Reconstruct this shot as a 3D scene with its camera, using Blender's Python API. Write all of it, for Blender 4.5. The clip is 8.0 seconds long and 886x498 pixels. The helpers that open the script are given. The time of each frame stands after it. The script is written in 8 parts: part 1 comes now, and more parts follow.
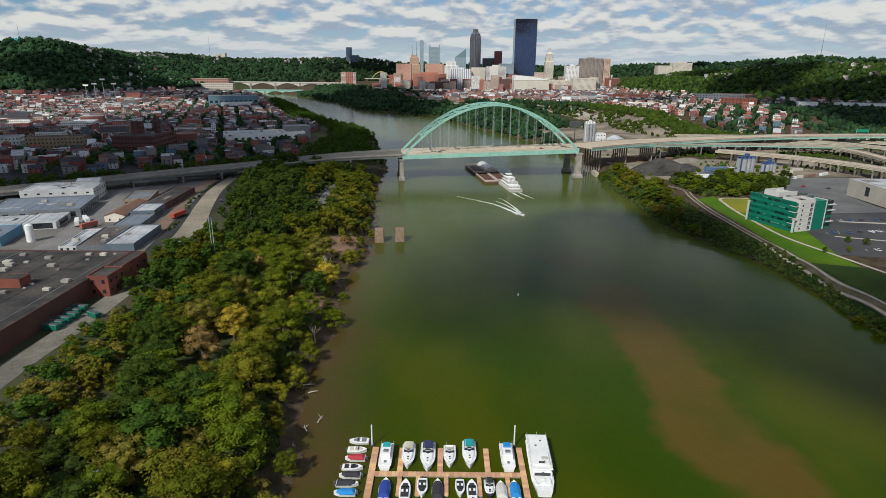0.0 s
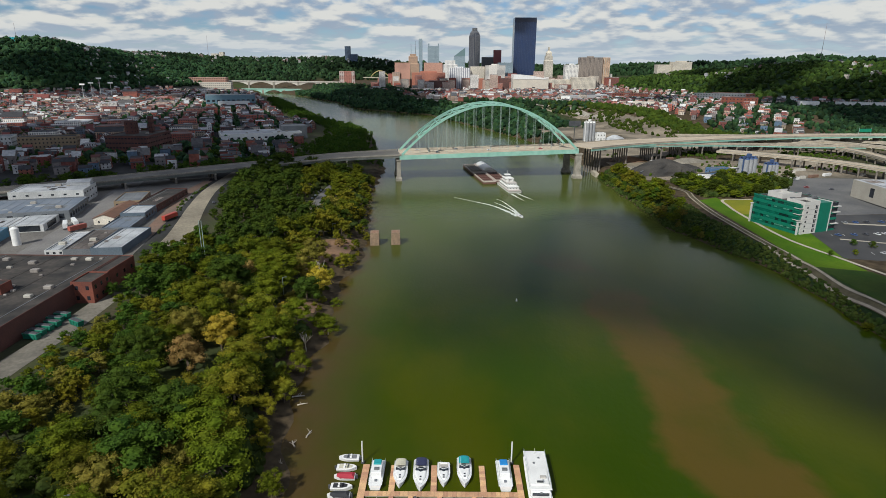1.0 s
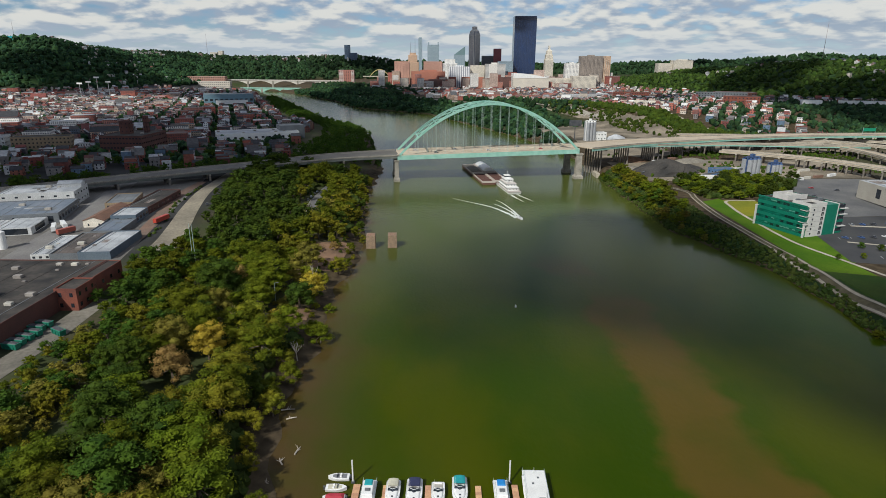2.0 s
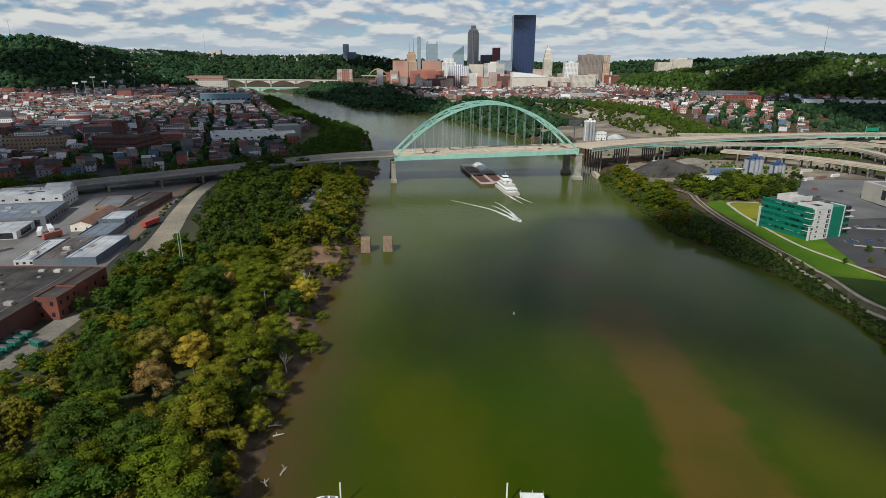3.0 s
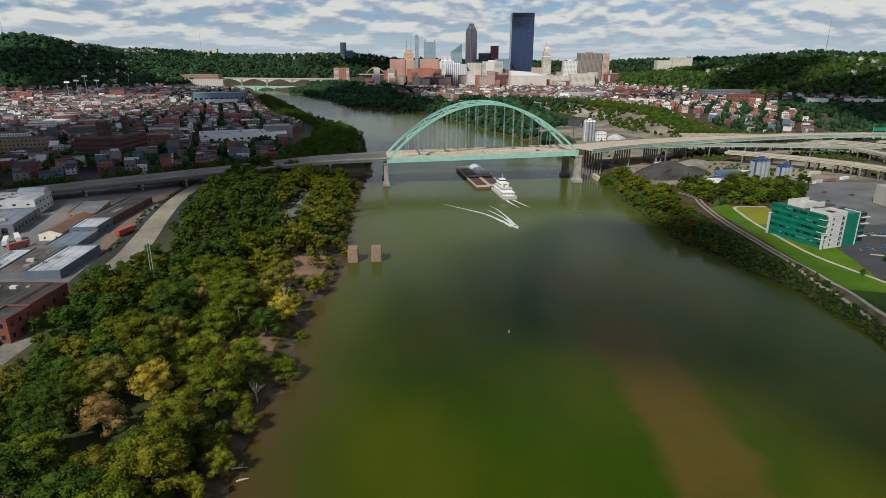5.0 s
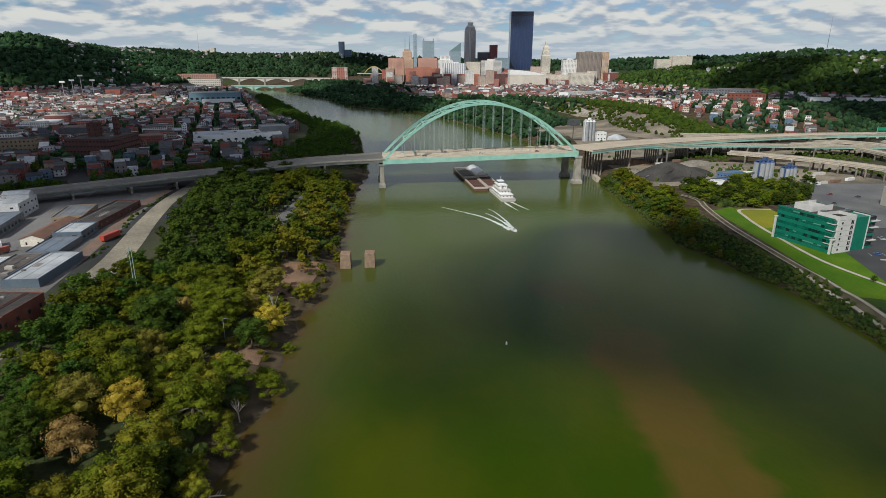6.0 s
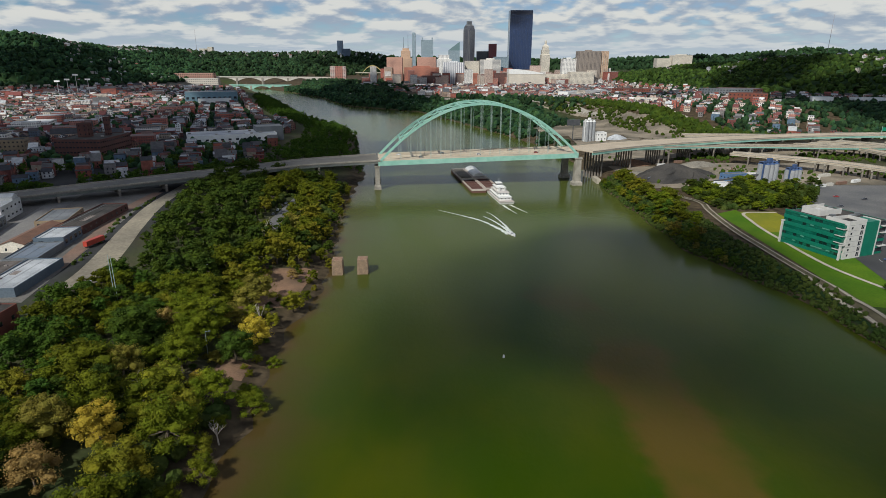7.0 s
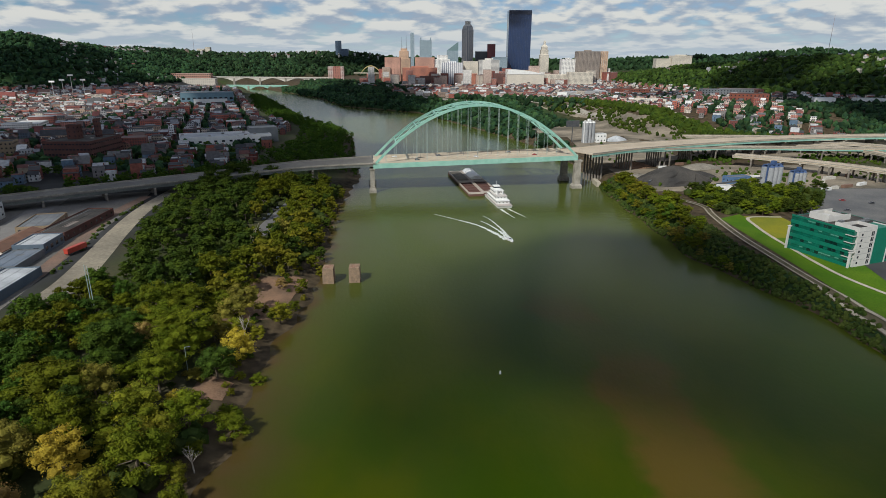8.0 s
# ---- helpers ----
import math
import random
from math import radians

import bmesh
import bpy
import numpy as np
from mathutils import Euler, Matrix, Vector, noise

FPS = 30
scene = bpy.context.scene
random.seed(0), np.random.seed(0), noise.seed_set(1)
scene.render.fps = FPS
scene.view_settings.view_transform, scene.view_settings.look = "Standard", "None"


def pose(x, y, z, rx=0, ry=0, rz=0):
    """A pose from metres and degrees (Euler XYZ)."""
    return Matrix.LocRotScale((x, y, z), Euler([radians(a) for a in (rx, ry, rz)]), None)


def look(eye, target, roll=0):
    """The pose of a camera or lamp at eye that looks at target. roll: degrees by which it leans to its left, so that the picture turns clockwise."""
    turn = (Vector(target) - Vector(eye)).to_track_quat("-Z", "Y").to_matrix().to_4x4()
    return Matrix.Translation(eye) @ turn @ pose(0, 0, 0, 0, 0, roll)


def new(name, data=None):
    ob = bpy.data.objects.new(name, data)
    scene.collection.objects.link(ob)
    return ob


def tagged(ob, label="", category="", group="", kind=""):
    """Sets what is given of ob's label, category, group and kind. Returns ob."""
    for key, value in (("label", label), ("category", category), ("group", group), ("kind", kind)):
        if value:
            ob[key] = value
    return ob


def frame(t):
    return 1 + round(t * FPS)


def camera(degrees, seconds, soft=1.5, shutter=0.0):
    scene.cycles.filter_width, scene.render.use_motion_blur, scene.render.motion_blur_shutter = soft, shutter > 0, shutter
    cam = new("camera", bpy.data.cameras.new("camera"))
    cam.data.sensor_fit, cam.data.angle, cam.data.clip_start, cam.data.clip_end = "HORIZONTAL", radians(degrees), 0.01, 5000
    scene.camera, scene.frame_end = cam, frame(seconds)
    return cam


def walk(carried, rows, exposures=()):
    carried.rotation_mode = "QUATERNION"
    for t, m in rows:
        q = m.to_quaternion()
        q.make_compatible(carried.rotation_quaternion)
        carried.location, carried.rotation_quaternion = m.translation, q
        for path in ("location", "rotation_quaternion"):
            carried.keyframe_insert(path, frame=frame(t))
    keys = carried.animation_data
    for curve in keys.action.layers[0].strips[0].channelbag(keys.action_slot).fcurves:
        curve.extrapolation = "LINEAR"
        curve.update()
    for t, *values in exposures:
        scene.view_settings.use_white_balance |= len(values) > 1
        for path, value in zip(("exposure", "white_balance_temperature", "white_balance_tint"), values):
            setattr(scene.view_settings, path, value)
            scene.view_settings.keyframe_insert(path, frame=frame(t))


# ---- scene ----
cam = camera(73.6, 8.0, soft=0.7)
PATH = [
    (0, (2.541, 3.567, 115.924), (2.532, 5.477, 115.33), 0.4),
    (0.5, (3.364, 8.035, 115.908), (3.356, 9.944, 115.314), 0.4),
    (1, (4.178, 12.562, 115.907), (4.171, 14.471, 115.31), 0.4),
    (1.5, (4.998, 17.244, 115.913), (4.99, 19.152, 115.314), 0.4),
    (3, (7.525, 31.799, 115.939), (7.519, 33.706, 115.336), 0.3),
    (3.5, (8.523, 36.963, 115.92), (8.518, 38.87, 115.316), 0.3),
    (4, (9.599, 42.443, 115.903), (9.594, 44.349, 115.297), 0.3),
    (4.5, (10.677, 48.209, 115.879), (10.673, 50.115, 115.272), 0.3),
    (6, (13.873, 66.289, 115.809), (13.872, 68.193, 115.199), 0.2),
    (6.5, (14.953, 72.55, 115.795), (14.952, 74.454, 115.183), 0.2),
    (7, (16.064, 78.95, 115.788), (16.065, 80.854, 115.175), 0.2),
    (7.5, (17.194, 85.369, 115.796), (17.197, 87.273, 115.183), 0.2),
    (8, (18.326, 91.793, 115.809), (18.33, 93.696, 115.197), 0.2),
]
walk(cam, [(t, look(eye, target, roll)) for t, eye, target, roll in PATH], ((0.0, -0.17, 6150, 7), (4.0, -0.20, 6150, 7), (8.0, -0.22, 6150, 7)))

# ---- light and air ----
TO_SUN = Vector((-0.60, -0.98, 1.0)).normalized()
lamp = bpy.data.lights.new("sun", "SUN")
lamp.energy, lamp.angle, lamp.color = 4.6, radians(0.9), (1.0, 0.95, 0.86)
new("sun", lamp).matrix_world = look((0, 0, 600), Vector((0, 0, 600)) - TO_SUN)
sky_world = bpy.data.worlds.new("sky")
sky_world.use_nodes = True
scene.world = sky_world


def build_sky(tree):
    """Nishita sky with a layer of broken cumulus seen from below."""
    nd, ln = tree.nodes, tree.links
    nd.clear()
    out, bg, sky = nd.new("ShaderNodeOutputWorld"), nd.new("ShaderNodeBackground"), nd.new("ShaderNodeTexSky")
    sky.sky_type, sky.sun_disc = "NISHITA", False
    sky.sun_elevation = math.asin(TO_SUN.z)
    sky.sun_rotation = math.atan2(TO_SUN.x, TO_SUN.y)
    sky.air_density, sky.dust_density, sky.ozone_density = 1.0, 0.15, 1.6
    co, sep = nd.new("ShaderNodeTexCoord"), nd.new("ShaderNodeSeparateXYZ")
    ln.new(co.outputs["Generated"], sep.inputs[0])

    def num(op, a, b):
        m = nd.new("ShaderNodeMath")
        m.operation = op
        for k, v in enumerate((a, b)):
            if isinstance(v, (int, float)):
                m.inputs[k].default_value = v
            else:
                ln.new(v, m.inputs[k])
        return m.outputs[0]

    across = nd.new("ShaderNodeVectorMath")
    across.operation = "NORMALIZE"
    flat = nd.new("ShaderNodeCombineXYZ")
    ln.new(sep.outputs[0], flat.inputs[0])
    ln.new(sep.outputs[1], flat.inputs[1])
    ln.new(flat.outputs[0], across.inputs[0])
    way = nd.new("ShaderNodeSeparateXYZ")
    ln.new(across.outputs[0], way.inputs[0])

    def layer(lift):
        """Cloud density by bearing and height above the horizon; the rows of clouds close up towards the horizon."""
        rise = num("MULTIPLY", num("LOGARITHM", num("ADD", num("MAXIMUM", sep.outputs[2], 0.0), 0.035 + lift), math.e), 2.1)
        v = nd.new("ShaderNodeCombineXYZ")
        ln.new(num("MULTIPLY", way.outputs[0], 6.4), v.inputs[0])
        ln.new(num("MULTIPLY", way.outputs[1], 6.4), v.inputs[1])
        ln.new(rise, v.inputs[2])
        big, small = nd.new("ShaderNodeTexNoise"), nd.new("ShaderNodeTexNoise")
        for tx, scale, detail in ((big, 2.1, 2.0), (small, 5.4, 6.0)):
            tx.inputs["Scale"].default_value, tx.inputs["Detail"].default_value = scale, detail
            tx.inputs["Roughness"].default_value = 0.5
            ln.new(v.outputs[0], tx.inputs["Vector"])
        return num("ADD", num("MULTIPLY", big.outputs["Fac"], 0.64), num("MULTIPLY", small.outputs["Fac"], 0.36))

    low, high = layer(0.0), layer(0.012)
    # the clouds overlap towards the horizon and leave wide gaps overhead
    gap = num("ADD", 0.31, num("MULTIPLY", num("MINIMUM", num("MAXIMUM", sep.outputs[2], 0.0), 0.6), 0.20))
    cover = nd.new("ShaderNodeMapRange")
    cover.interpolation_type = "SMOOTHSTEP"
    ln.new(gap, cover.inputs[1])
    ln.new(num("ADD", gap, 0.21), cover.inputs[2])
    ln.new(low, cover.inputs[0])
    shade = nd.new("ShaderNodeMapRange")
    shade.interpolation_type = "SMOOTHSTEP"
    shade.inputs[1].default_value, shade.inputs[2].default_value = -0.09, 0.10
    ln.new(num("SUBTRACT", low, high), shade.inputs[0])
    tone = nd.new("ShaderNodeMix")
    tone.data_type = "RGBA"
    tone.inputs["A"].default_value, tone.inputs["B"].default_value = (5.9, 6.7, 8.0, 1), (13.0, 12.3, 11.2, 1)
    ln.new(shade.outputs[0], tone.inputs["Factor"])
    mix = nd.new("ShaderNodeMix")
    mix.data_type = "RGBA"
    ln.new(num("MULTIPLY", cover.outputs[0], 0.92), mix.inputs["Factor"])
    air = nd.new("ShaderNodeMix")
    air.data_type, air.blend_type = "RGBA", "MULTIPLY"
    air.inputs["Factor"].default_value, air.inputs["B"].default_value = 1.0, (0.72, 0.92, 1.24, 1)
    ln.new(sky.outputs[0], air.inputs["A"])
    ln.new(air.outputs["Result"], mix.inputs["A"])
    ln.new(tone.outputs["Result"], mix.inputs["B"])
    # the lowest degrees lie in pale haze
    haze, near_rim = nd.new("ShaderNodeMix"), nd.new("ShaderNodeMapRange")
    haze.data_type = "RGBA"
    haze.inputs["B"].default_value = (8.4, 9.3, 10.3, 1)
    near_rim.inputs[1].default_value, near_rim.inputs[2].default_value, near_rim.inputs[3].default_value, near_rim.inputs[4].default_value = 0.0, 0.055, 0.75, 0.0
    ln.new(sep.outputs[2], near_rim.inputs[0])
    ln.new(near_rim.outputs[0], haze.inputs["Factor"])
    ln.new(mix.outputs["Result"], haze.inputs["A"])
    ln.new(haze.outputs["Result"], bg.inputs["Color"])
    bg.inputs["Strength"].default_value = 0.066
    ln.new(bg.outputs[0], out.inputs[0])


build_sky(sky_world.node_tree)


# ---- materials ----
def mk(name, c1, c2, rough=0.8, s1=0.05, s2=1.5, bump=0.15, metal=0.0, rand=0.0, island=0.0, fine=0.22):
    """A surface of two colours in large patches, with grain, relief and, if asked, a tint of its own for each object or piece."""
    m = bpy.data.materials.new(name)
    m.use_nodes = True
    nd, ln = m.node_tree.nodes, m.node_tree.links
    b = nd["Principled BSDF"]
    b.inputs["Metallic"].default_value = metal
    if rough > 0.9:
        b.inputs["Specular IOR Level"].default_value = 0.12
    at = nd.new("ShaderNodeNewGeometry")
    n1, n2 = nd.new("ShaderNodeTexNoise"), nd.new("ShaderNodeTexNoise")
    for n, s, d in ((n1, s1, 5), (n2, s2, 4)):
        n.inputs["Scale"].default_value, n.inputs["Detail"].default_value = s, d
        ln.new(at.outputs["Position"], n.inputs["Vector"])
    ramp = nd.new("ShaderNodeMapRange")
    ramp.inputs[1].default_value, ramp.inputs[2].default_value = 0.35, 0.65
    ln.new(n1.outputs["Fac"], ramp.inputs[0])
    mix = nd.new("ShaderNodeMix")
    mix.data_type = "RGBA"
    mix.inputs["A"].default_value, mix.inputs["B"].default_value = (*c1, 1), (*c2, 1)
    ln.new(ramp.outputs[0], mix.inputs["Factor"])
    hsv = nd.new("ShaderNodeHueSaturation")
    ln.new(mix.outputs["Result"], hsv.inputs["Color"])
    grain = nd.new("ShaderNodeMapRange")
    grain.inputs[1].default_value, grain.inputs[2].default_value = 0.25, 0.75
    grain.inputs[3].default_value, grain.inputs[4].default_value = 1 - fine, 1 + fine
    ln.new(n2.outputs["Fac"], grain.inputs[0])
    value = grain.outputs[0]
    if rand or island:
        own = nd.new("ShaderNodeObjectInfo").outputs["Random"] if rand else at.outputs["Random Per Island"]
        tint = nd.new("ShaderNodeMapRange")
        tint.inputs[3].default_value, tint.inputs[4].default_value = 1 - (rand or island), 1 + (rand or island)
        ln.new(own, tint.inputs[0])
        times = nd.new("ShaderNodeMath")
        times.operation = "MULTIPLY"
        ln.new(value, times.inputs[0])
        ln.new(tint.outputs[0], times.inputs[1])
        value = times.outputs[0]
        hue = nd.new("ShaderNodeMapRange")
        hue.inputs[3].default_value, hue.inputs[4].default_value = 0.5 - 0.06 * (rand or island), 0.5 + 0.05 * (rand or island)
        ln.new(own, hue.inputs[0])
        ln.new(hue.outputs[0], hsv.inputs["Hue"])
    ln.new(value, hsv.inputs["Value"])
    ln.new(hsv.outputs[0], b.inputs["Base Color"])
    rr = nd.new("ShaderNodeMapRange")
    rr.inputs[3].default_value, rr.inputs[4].default_value = max(0.02, rough - 0.12), min(1, rough + 0.12)
    ln.new(n2.outputs["Fac"], rr.inputs[0])
    ln.new(rr.outputs[0], b.inputs["Roughness"])
    if bump:
        bp = nd.new("ShaderNodeBump")
        bp.inputs["Strength"].default_value, bp.inputs["Distance"].default_value = bump, 0.2
        ln.new(n2.outputs["Fac"], bp.inputs["Height"])
        ln.new(bp.outputs[0], b.inputs["Normal"])
    return m


def palette(name, colours, rough=0.85, windows=None, s2=0.8, island=True):
    """Walls or roofs of many buildings: each piece takes one of the colours; windows=(width, storey, glass) sets panes into upright faces."""
    m = mk(name, (0.5, 0.5, 0.5), (0.55, 0.55, 0.55), rough, 0.05, s2, 0.1)
    nd, ln = m.node_tree.nodes, m.node_tree.links
    b = nd["Principled BSDF"]
    geo = nd.new("ShaderNodeNewGeometry")
    ramp = nd.new("ShaderNodeValToRGB")
    ramp.color_ramp.interpolation = "CONSTANT"
    els = ramp.color_ramp.elements
    while len(els) < len(colours):
        els.new(0.5)
    for k, c in enumerate(colours):
        els[k].position, els[k].color = k / len(colours), (*c, 1)
    ln.new(geo.outputs["Random Per Island"] if island else nd.new("ShaderNodeObjectInfo").outputs["Random"], ramp.inputs[0])
    grain = nd.new("ShaderNodeTexNoise")
    grain.inputs["Scale"].default_value, grain.inputs["Detail"].default_value = 0.4, 5
    ln.new(geo.outputs["Position"], grain.inputs["Vector"])
    hsv = nd.new("ShaderNodeHueSaturation")
    mr = nd.new("ShaderNodeMapRange")
    mr.inputs[1].default_value, mr.inputs[2].default_value, mr.inputs[3].default_value, mr.inputs[4].default_value = 0.3, 0.7, 0.7, 1.25
    ln.new(grain.outputs["Fac"], mr.inputs[0])
    ln.new(mr.outputs[0], hsv.inputs["Value"])
    ln.new(ramp.outputs[0], hsv.inputs["Color"])
    colour = hsv.outputs[0]
    if windows:
        wide, storey, glass = windows

        def num(op, a, c=0.0):
            k = nd.new("ShaderNodeMath")
            k.operation = op
            for q, v in enumerate((a, c)):
                if isinstance(v, (int, float)):
                    k.inputs[q].default_value = v
                else:
                    ln.new(v, k.inputs[q])
            return k.outputs[0]

        p, n = nd.new("ShaderNodeSeparateXYZ"), nd.new("ShaderNodeSeparateXYZ")
        ln.new(geo.outputs["Position"], p.inputs[0])
        ln.new(geo.outputs["Normal"], n.inputs[0])
        along = num("SUBTRACT", num("MULTIPLY", p.outputs[1], n.outputs[0]), num("MULTIPLY", p.outputs[0], n.outputs[1]))
        fu = num("FRACT", num("DIVIDE", num("ADD", along, 9000.0), wide))
        fz = num("FRACT", num("DIVIDE", num("ADD", p.outputs[2], 300.0), storey))
        inside = num("MULTIPLY", num("LESS_THAN", num("ABSOLUTE", num("SUBTRACT", fu, 0.5)), 0.24), num("LESS_THAN", num("ABSOLUTE", num("SUBTRACT", fz, 0.5)), 0.27))
        inside = num("MULTIPLY", inside, num("LESS_THAN", num("ABSOLUTE", n.outputs[2]), 0.3))
        mix = nd.new("ShaderNodeMix")
        mix.data_type = "RGBA"
        mix.inputs["B"].default_value = (*glass, 1)
        ln.new(inside, mix.inputs["Factor"])
        ln.new(colour, mix.inputs["A"])
        colour = mix.outputs["Result"]
    ln.new(colour, b.inputs["Base Color"])
    return m


def leaf_mat(name, c1, c2, spread=0.4, tone=(0.75, 1.3)):
    """Foliage: a tint for each tree, another for each leaf clump, and light through the leaves."""
    m = mk(name, c1, c2, 0.75, 0.12, 1.2, 0.0, rand=spread)
    nd, ln = m.node_tree.nodes, m.node_tree.links
    b, out = nd["Principled BSDF"], nd["Material Output"]
    b.inputs["Specular IOR Level"].default_value = 0.12
    src = b.inputs["Base Color"].links[0].from_socket
    geo, hsv, mr = nd.new("ShaderNodeNewGeometry"), nd.new("ShaderNodeHueSaturation"), nd.new("ShaderNodeMapRange")
    mr.inputs[3].default_value, mr.inputs[4].default_value = tone
    ln.new(geo.outputs["Random Per Island"], mr.inputs[0])
    ln.new(mr.outputs[0], hsv.inputs["Value"])
    ln.new(src, hsv.inputs["Color"])
    ln.new(hsv.outputs[0], b.inputs["Base Color"])
    tr, mx = nd.new("ShaderNodeBsdfTranslucent"), nd.new("ShaderNodeMixShader")
    ln.new(hsv.outputs[0], tr.inputs["Color"])
    mx.inputs[0].default_value = 0.3
    ln.new(b.outputs[0], mx.inputs[1])
    ln.new(tr.outputs[0], mx.inputs[2])
    ln.new(mx.outputs[0], out.inputs["Surface"])
    return m


def glass_mat(name, tint, rough=0.08):
    """Window glass of a building seen from outside: dark room behind a shiny pane."""
    m = mk(name, tint, tuple(1.3 * c for c in tint), rough, 0.3, 0.15, 0.0, fine=0.25)
    m.node_tree.nodes["Principled BSDF"].inputs["Specular IOR Level"].default_value = 0.8
    return m


CONCRETE = mk("concrete", (0.38, 0.335, 0.265), (0.49, 0.435, 0.345), 0.85, 0.08, 2.0)
CONCRETE_OLD = mk("weathered_concrete", (0.22, 0.20, 0.165), (0.36, 0.325, 0.27), 0.9, 0.15, 1.2, 0.3)
# darker copy of the road deck; shade on the left approach is in the colour
DECK_SHADED = mk("weathered_deck", (0.175, 0.16, 0.135), (0.235, 0.21, 0.175), 0.85, 0.06, 1.0)
DECK = mk("road_deck", (0.45, 0.365, 0.26), (0.53, 0.435, 0.32), 0.85, 0.06, 1.0)
ASPHALT = mk("asphalt", (0.028, 0.028, 0.031), (0.055, 0.054, 0.053), 0.9, 0.03, 1.5)
PALE_LOT = mk("pale_gravel_lot", (0.24, 0.215, 0.175), (0.13, 0.12, 0.10), 0.95, 0.04, 0.7, 0.4)
STEEL_GREEN = mk("green_bridge_paint", (0.23, 0.45, 0.36), (0.32, 0.53, 0.44), 0.5, 0.15, 2.0, 0.05, fine=0.18)
CABLE = mk("hanger_steel", (0.30, 0.38, 0.35), (0.38, 0.44, 0.41), 0.5, 0.2, 2.0, 0.0)
DARK_STEEL = mk("dark_steel", (0.05, 0.055, 0.06), (0.08, 0.08, 0.085), 0.6, 0.3, 2.0, 0.05)
STONE = mk("old_sandstone", (0.30, 0.21, 0.14), (0.22, 0.16, 0.11), 0.95, 0.5, 2.5, 0.6)
RUBBLE = mk("rubble_fill", (0.24, 0.13, 0.09), (0.32, 0.22, 0.15), 0.95, 0.8, 3.0, 0.9)
# white lowered in tone for walls that lie partly in cloud shade
OFF_WHITE = mk("dirty_white_siding", (0.52, 0.52, 0.51), (0.38, 0.38, 0.37), 0.7, 0.1, 1.5, 0.05)
WHITE = mk("white_paint", (0.78, 0.77, 0.74), (0.70, 0.69, 0.66), 0.45, 0.2, 3.0, 0.03, fine=0.1)
GELCOAT = mk("white_gelcoat", (0.82, 0.81, 0.79), (0.76, 0.75, 0.73), 0.25, 0.5, 3.0, 0.0, fine=0.06)
BRICK = mk("red_brick", (0.20, 0.058, 0.034), (0.13, 0.042, 0.029), 0.9, 0.12, 2.5, 0.2)
BRICK_DARK = mk("dark_brick", (0.11, 0.042, 0.032), (0.075, 0.032, 0.026), 0.9, 0.12, 2.5, 0.2)
BRICK_TAN = mk("tan_brick", (0.29, 0.21, 0.13), (0.22, 0.165, 0.105), 0.9, 0.12, 2.5, 0.2)
ROOF_TAR = mk("tar_roof", (0.014, 0.013, 0.012), (0.062, 0.052, 0.043), 0.9, 0.09, 0.45, 0.2, fine=0.5)
ROOF_GREY = mk("grey_metal_roof", (0.10, 0.108, 0.115), (0.17, 0.175, 0.18), 0.6, 0.10, 1.5, 0.08)
ROOF_WHITE = mk("white_membrane_roof", (0.46, 0.47, 0.48), (0.29, 0.30, 0.31), 0.7, 0.10, 1.5, 0.08)
ROOF_BROWN = mk("brown_shingle_roof", (0.18, 0.09, 0.055), (0.13, 0.07, 0.045), 0.9, 0.2, 3.0, 0.2)
SIDING_GREY = mk("grey_siding", (0.11, 0.12, 0.13), (0.15, 0.16, 0.17), 0.7, 0.1, 1.5, 0.08)
GLASS = glass_mat("dark_window_glass", (0.02, 0.024, 0.03))
GLASS_GREEN = glass_mat("green_glass", (0.005, 0.085, 0.055), 0.15)
GREEN_METAL = mk("green_metal_panel", (0.004, 0.130, 0.080), (0.006, 0.155, 0.094), 0.45, 0.2, 2.0, 0.03)
BARK = mk("bark", (0.10, 0.075, 0.055), (0.16, 0.13, 0.10), 0.95, 0.5, 4.0, 0.5)
PLANK = mk("dock_plank", (0.62, 0.37, 0.20), (0.52, 0.30, 0.17), 0.85, 0.5, 4.0, 0.1, rand=0.2)
SAND = mk("bare_earth", (0.26, 0.155, 0.095), (0.16, 0.105, 0.07), 0.95, 0.1, 1.5, 0.4)
GRASS = mk("mown_grass", (0.055, 0.125, 0.005), (0.095, 0.165, 0.008), 0.95, 0.04, 1.2, 0.4)
GRAVEL_GREY = mk("crushed_stone", (0.042, 0.040, 0.038), (0.075, 0.068, 0.060), 0.95, 0.06, 1.5, 0.6)
LEAF = leaf_mat("green_leaves", (0.083, 0.112, 0.006), (0.136, 0.152, 0.008), 0.3)
LEAF_DARK = leaf_mat("dark_green_leaves", (0.040, 0.076, 0.010), (0.066, 0.102, 0.009), 0.3)
LEAF_LIME = leaf_mat("yellow_green_leaves", (0.225, 0.205, 0.014), (0.155, 0.170, 0.014), 0.2)
LEAF_OLIVE = leaf_mat("olive_leaves", (0.21, 0.17, 0.028), (0.15, 0.138, 0.024), 0.2)
LEAF_GOLD = leaf_mat("golden_leaves", (0.48, 0.37, 0.04), (0.37, 0.29, 0.035), 0.1)
LEAF_RUST = leaf_mat("rusty_leaves", (0.36, 0.24, 0.075), (0.27, 0.19, 0.06), 0.1)
# brighter green copy of the distant foliage, for the hill that looks sunlit
HILL_LEAF = leaf_mat("hill_woods", (0.030, 0.070, 0.014), (0.064, 0.112, 0.016), 0.2, (0.5, 1.6))
# dark bluish green: distance haze and shade are put into the leaf colour
FAR_LEAF = leaf_mat("far_woods", (0.016, 0.044, 0.022), (0.038, 0.072, 0.022), 0.2, (0.5, 1.7))
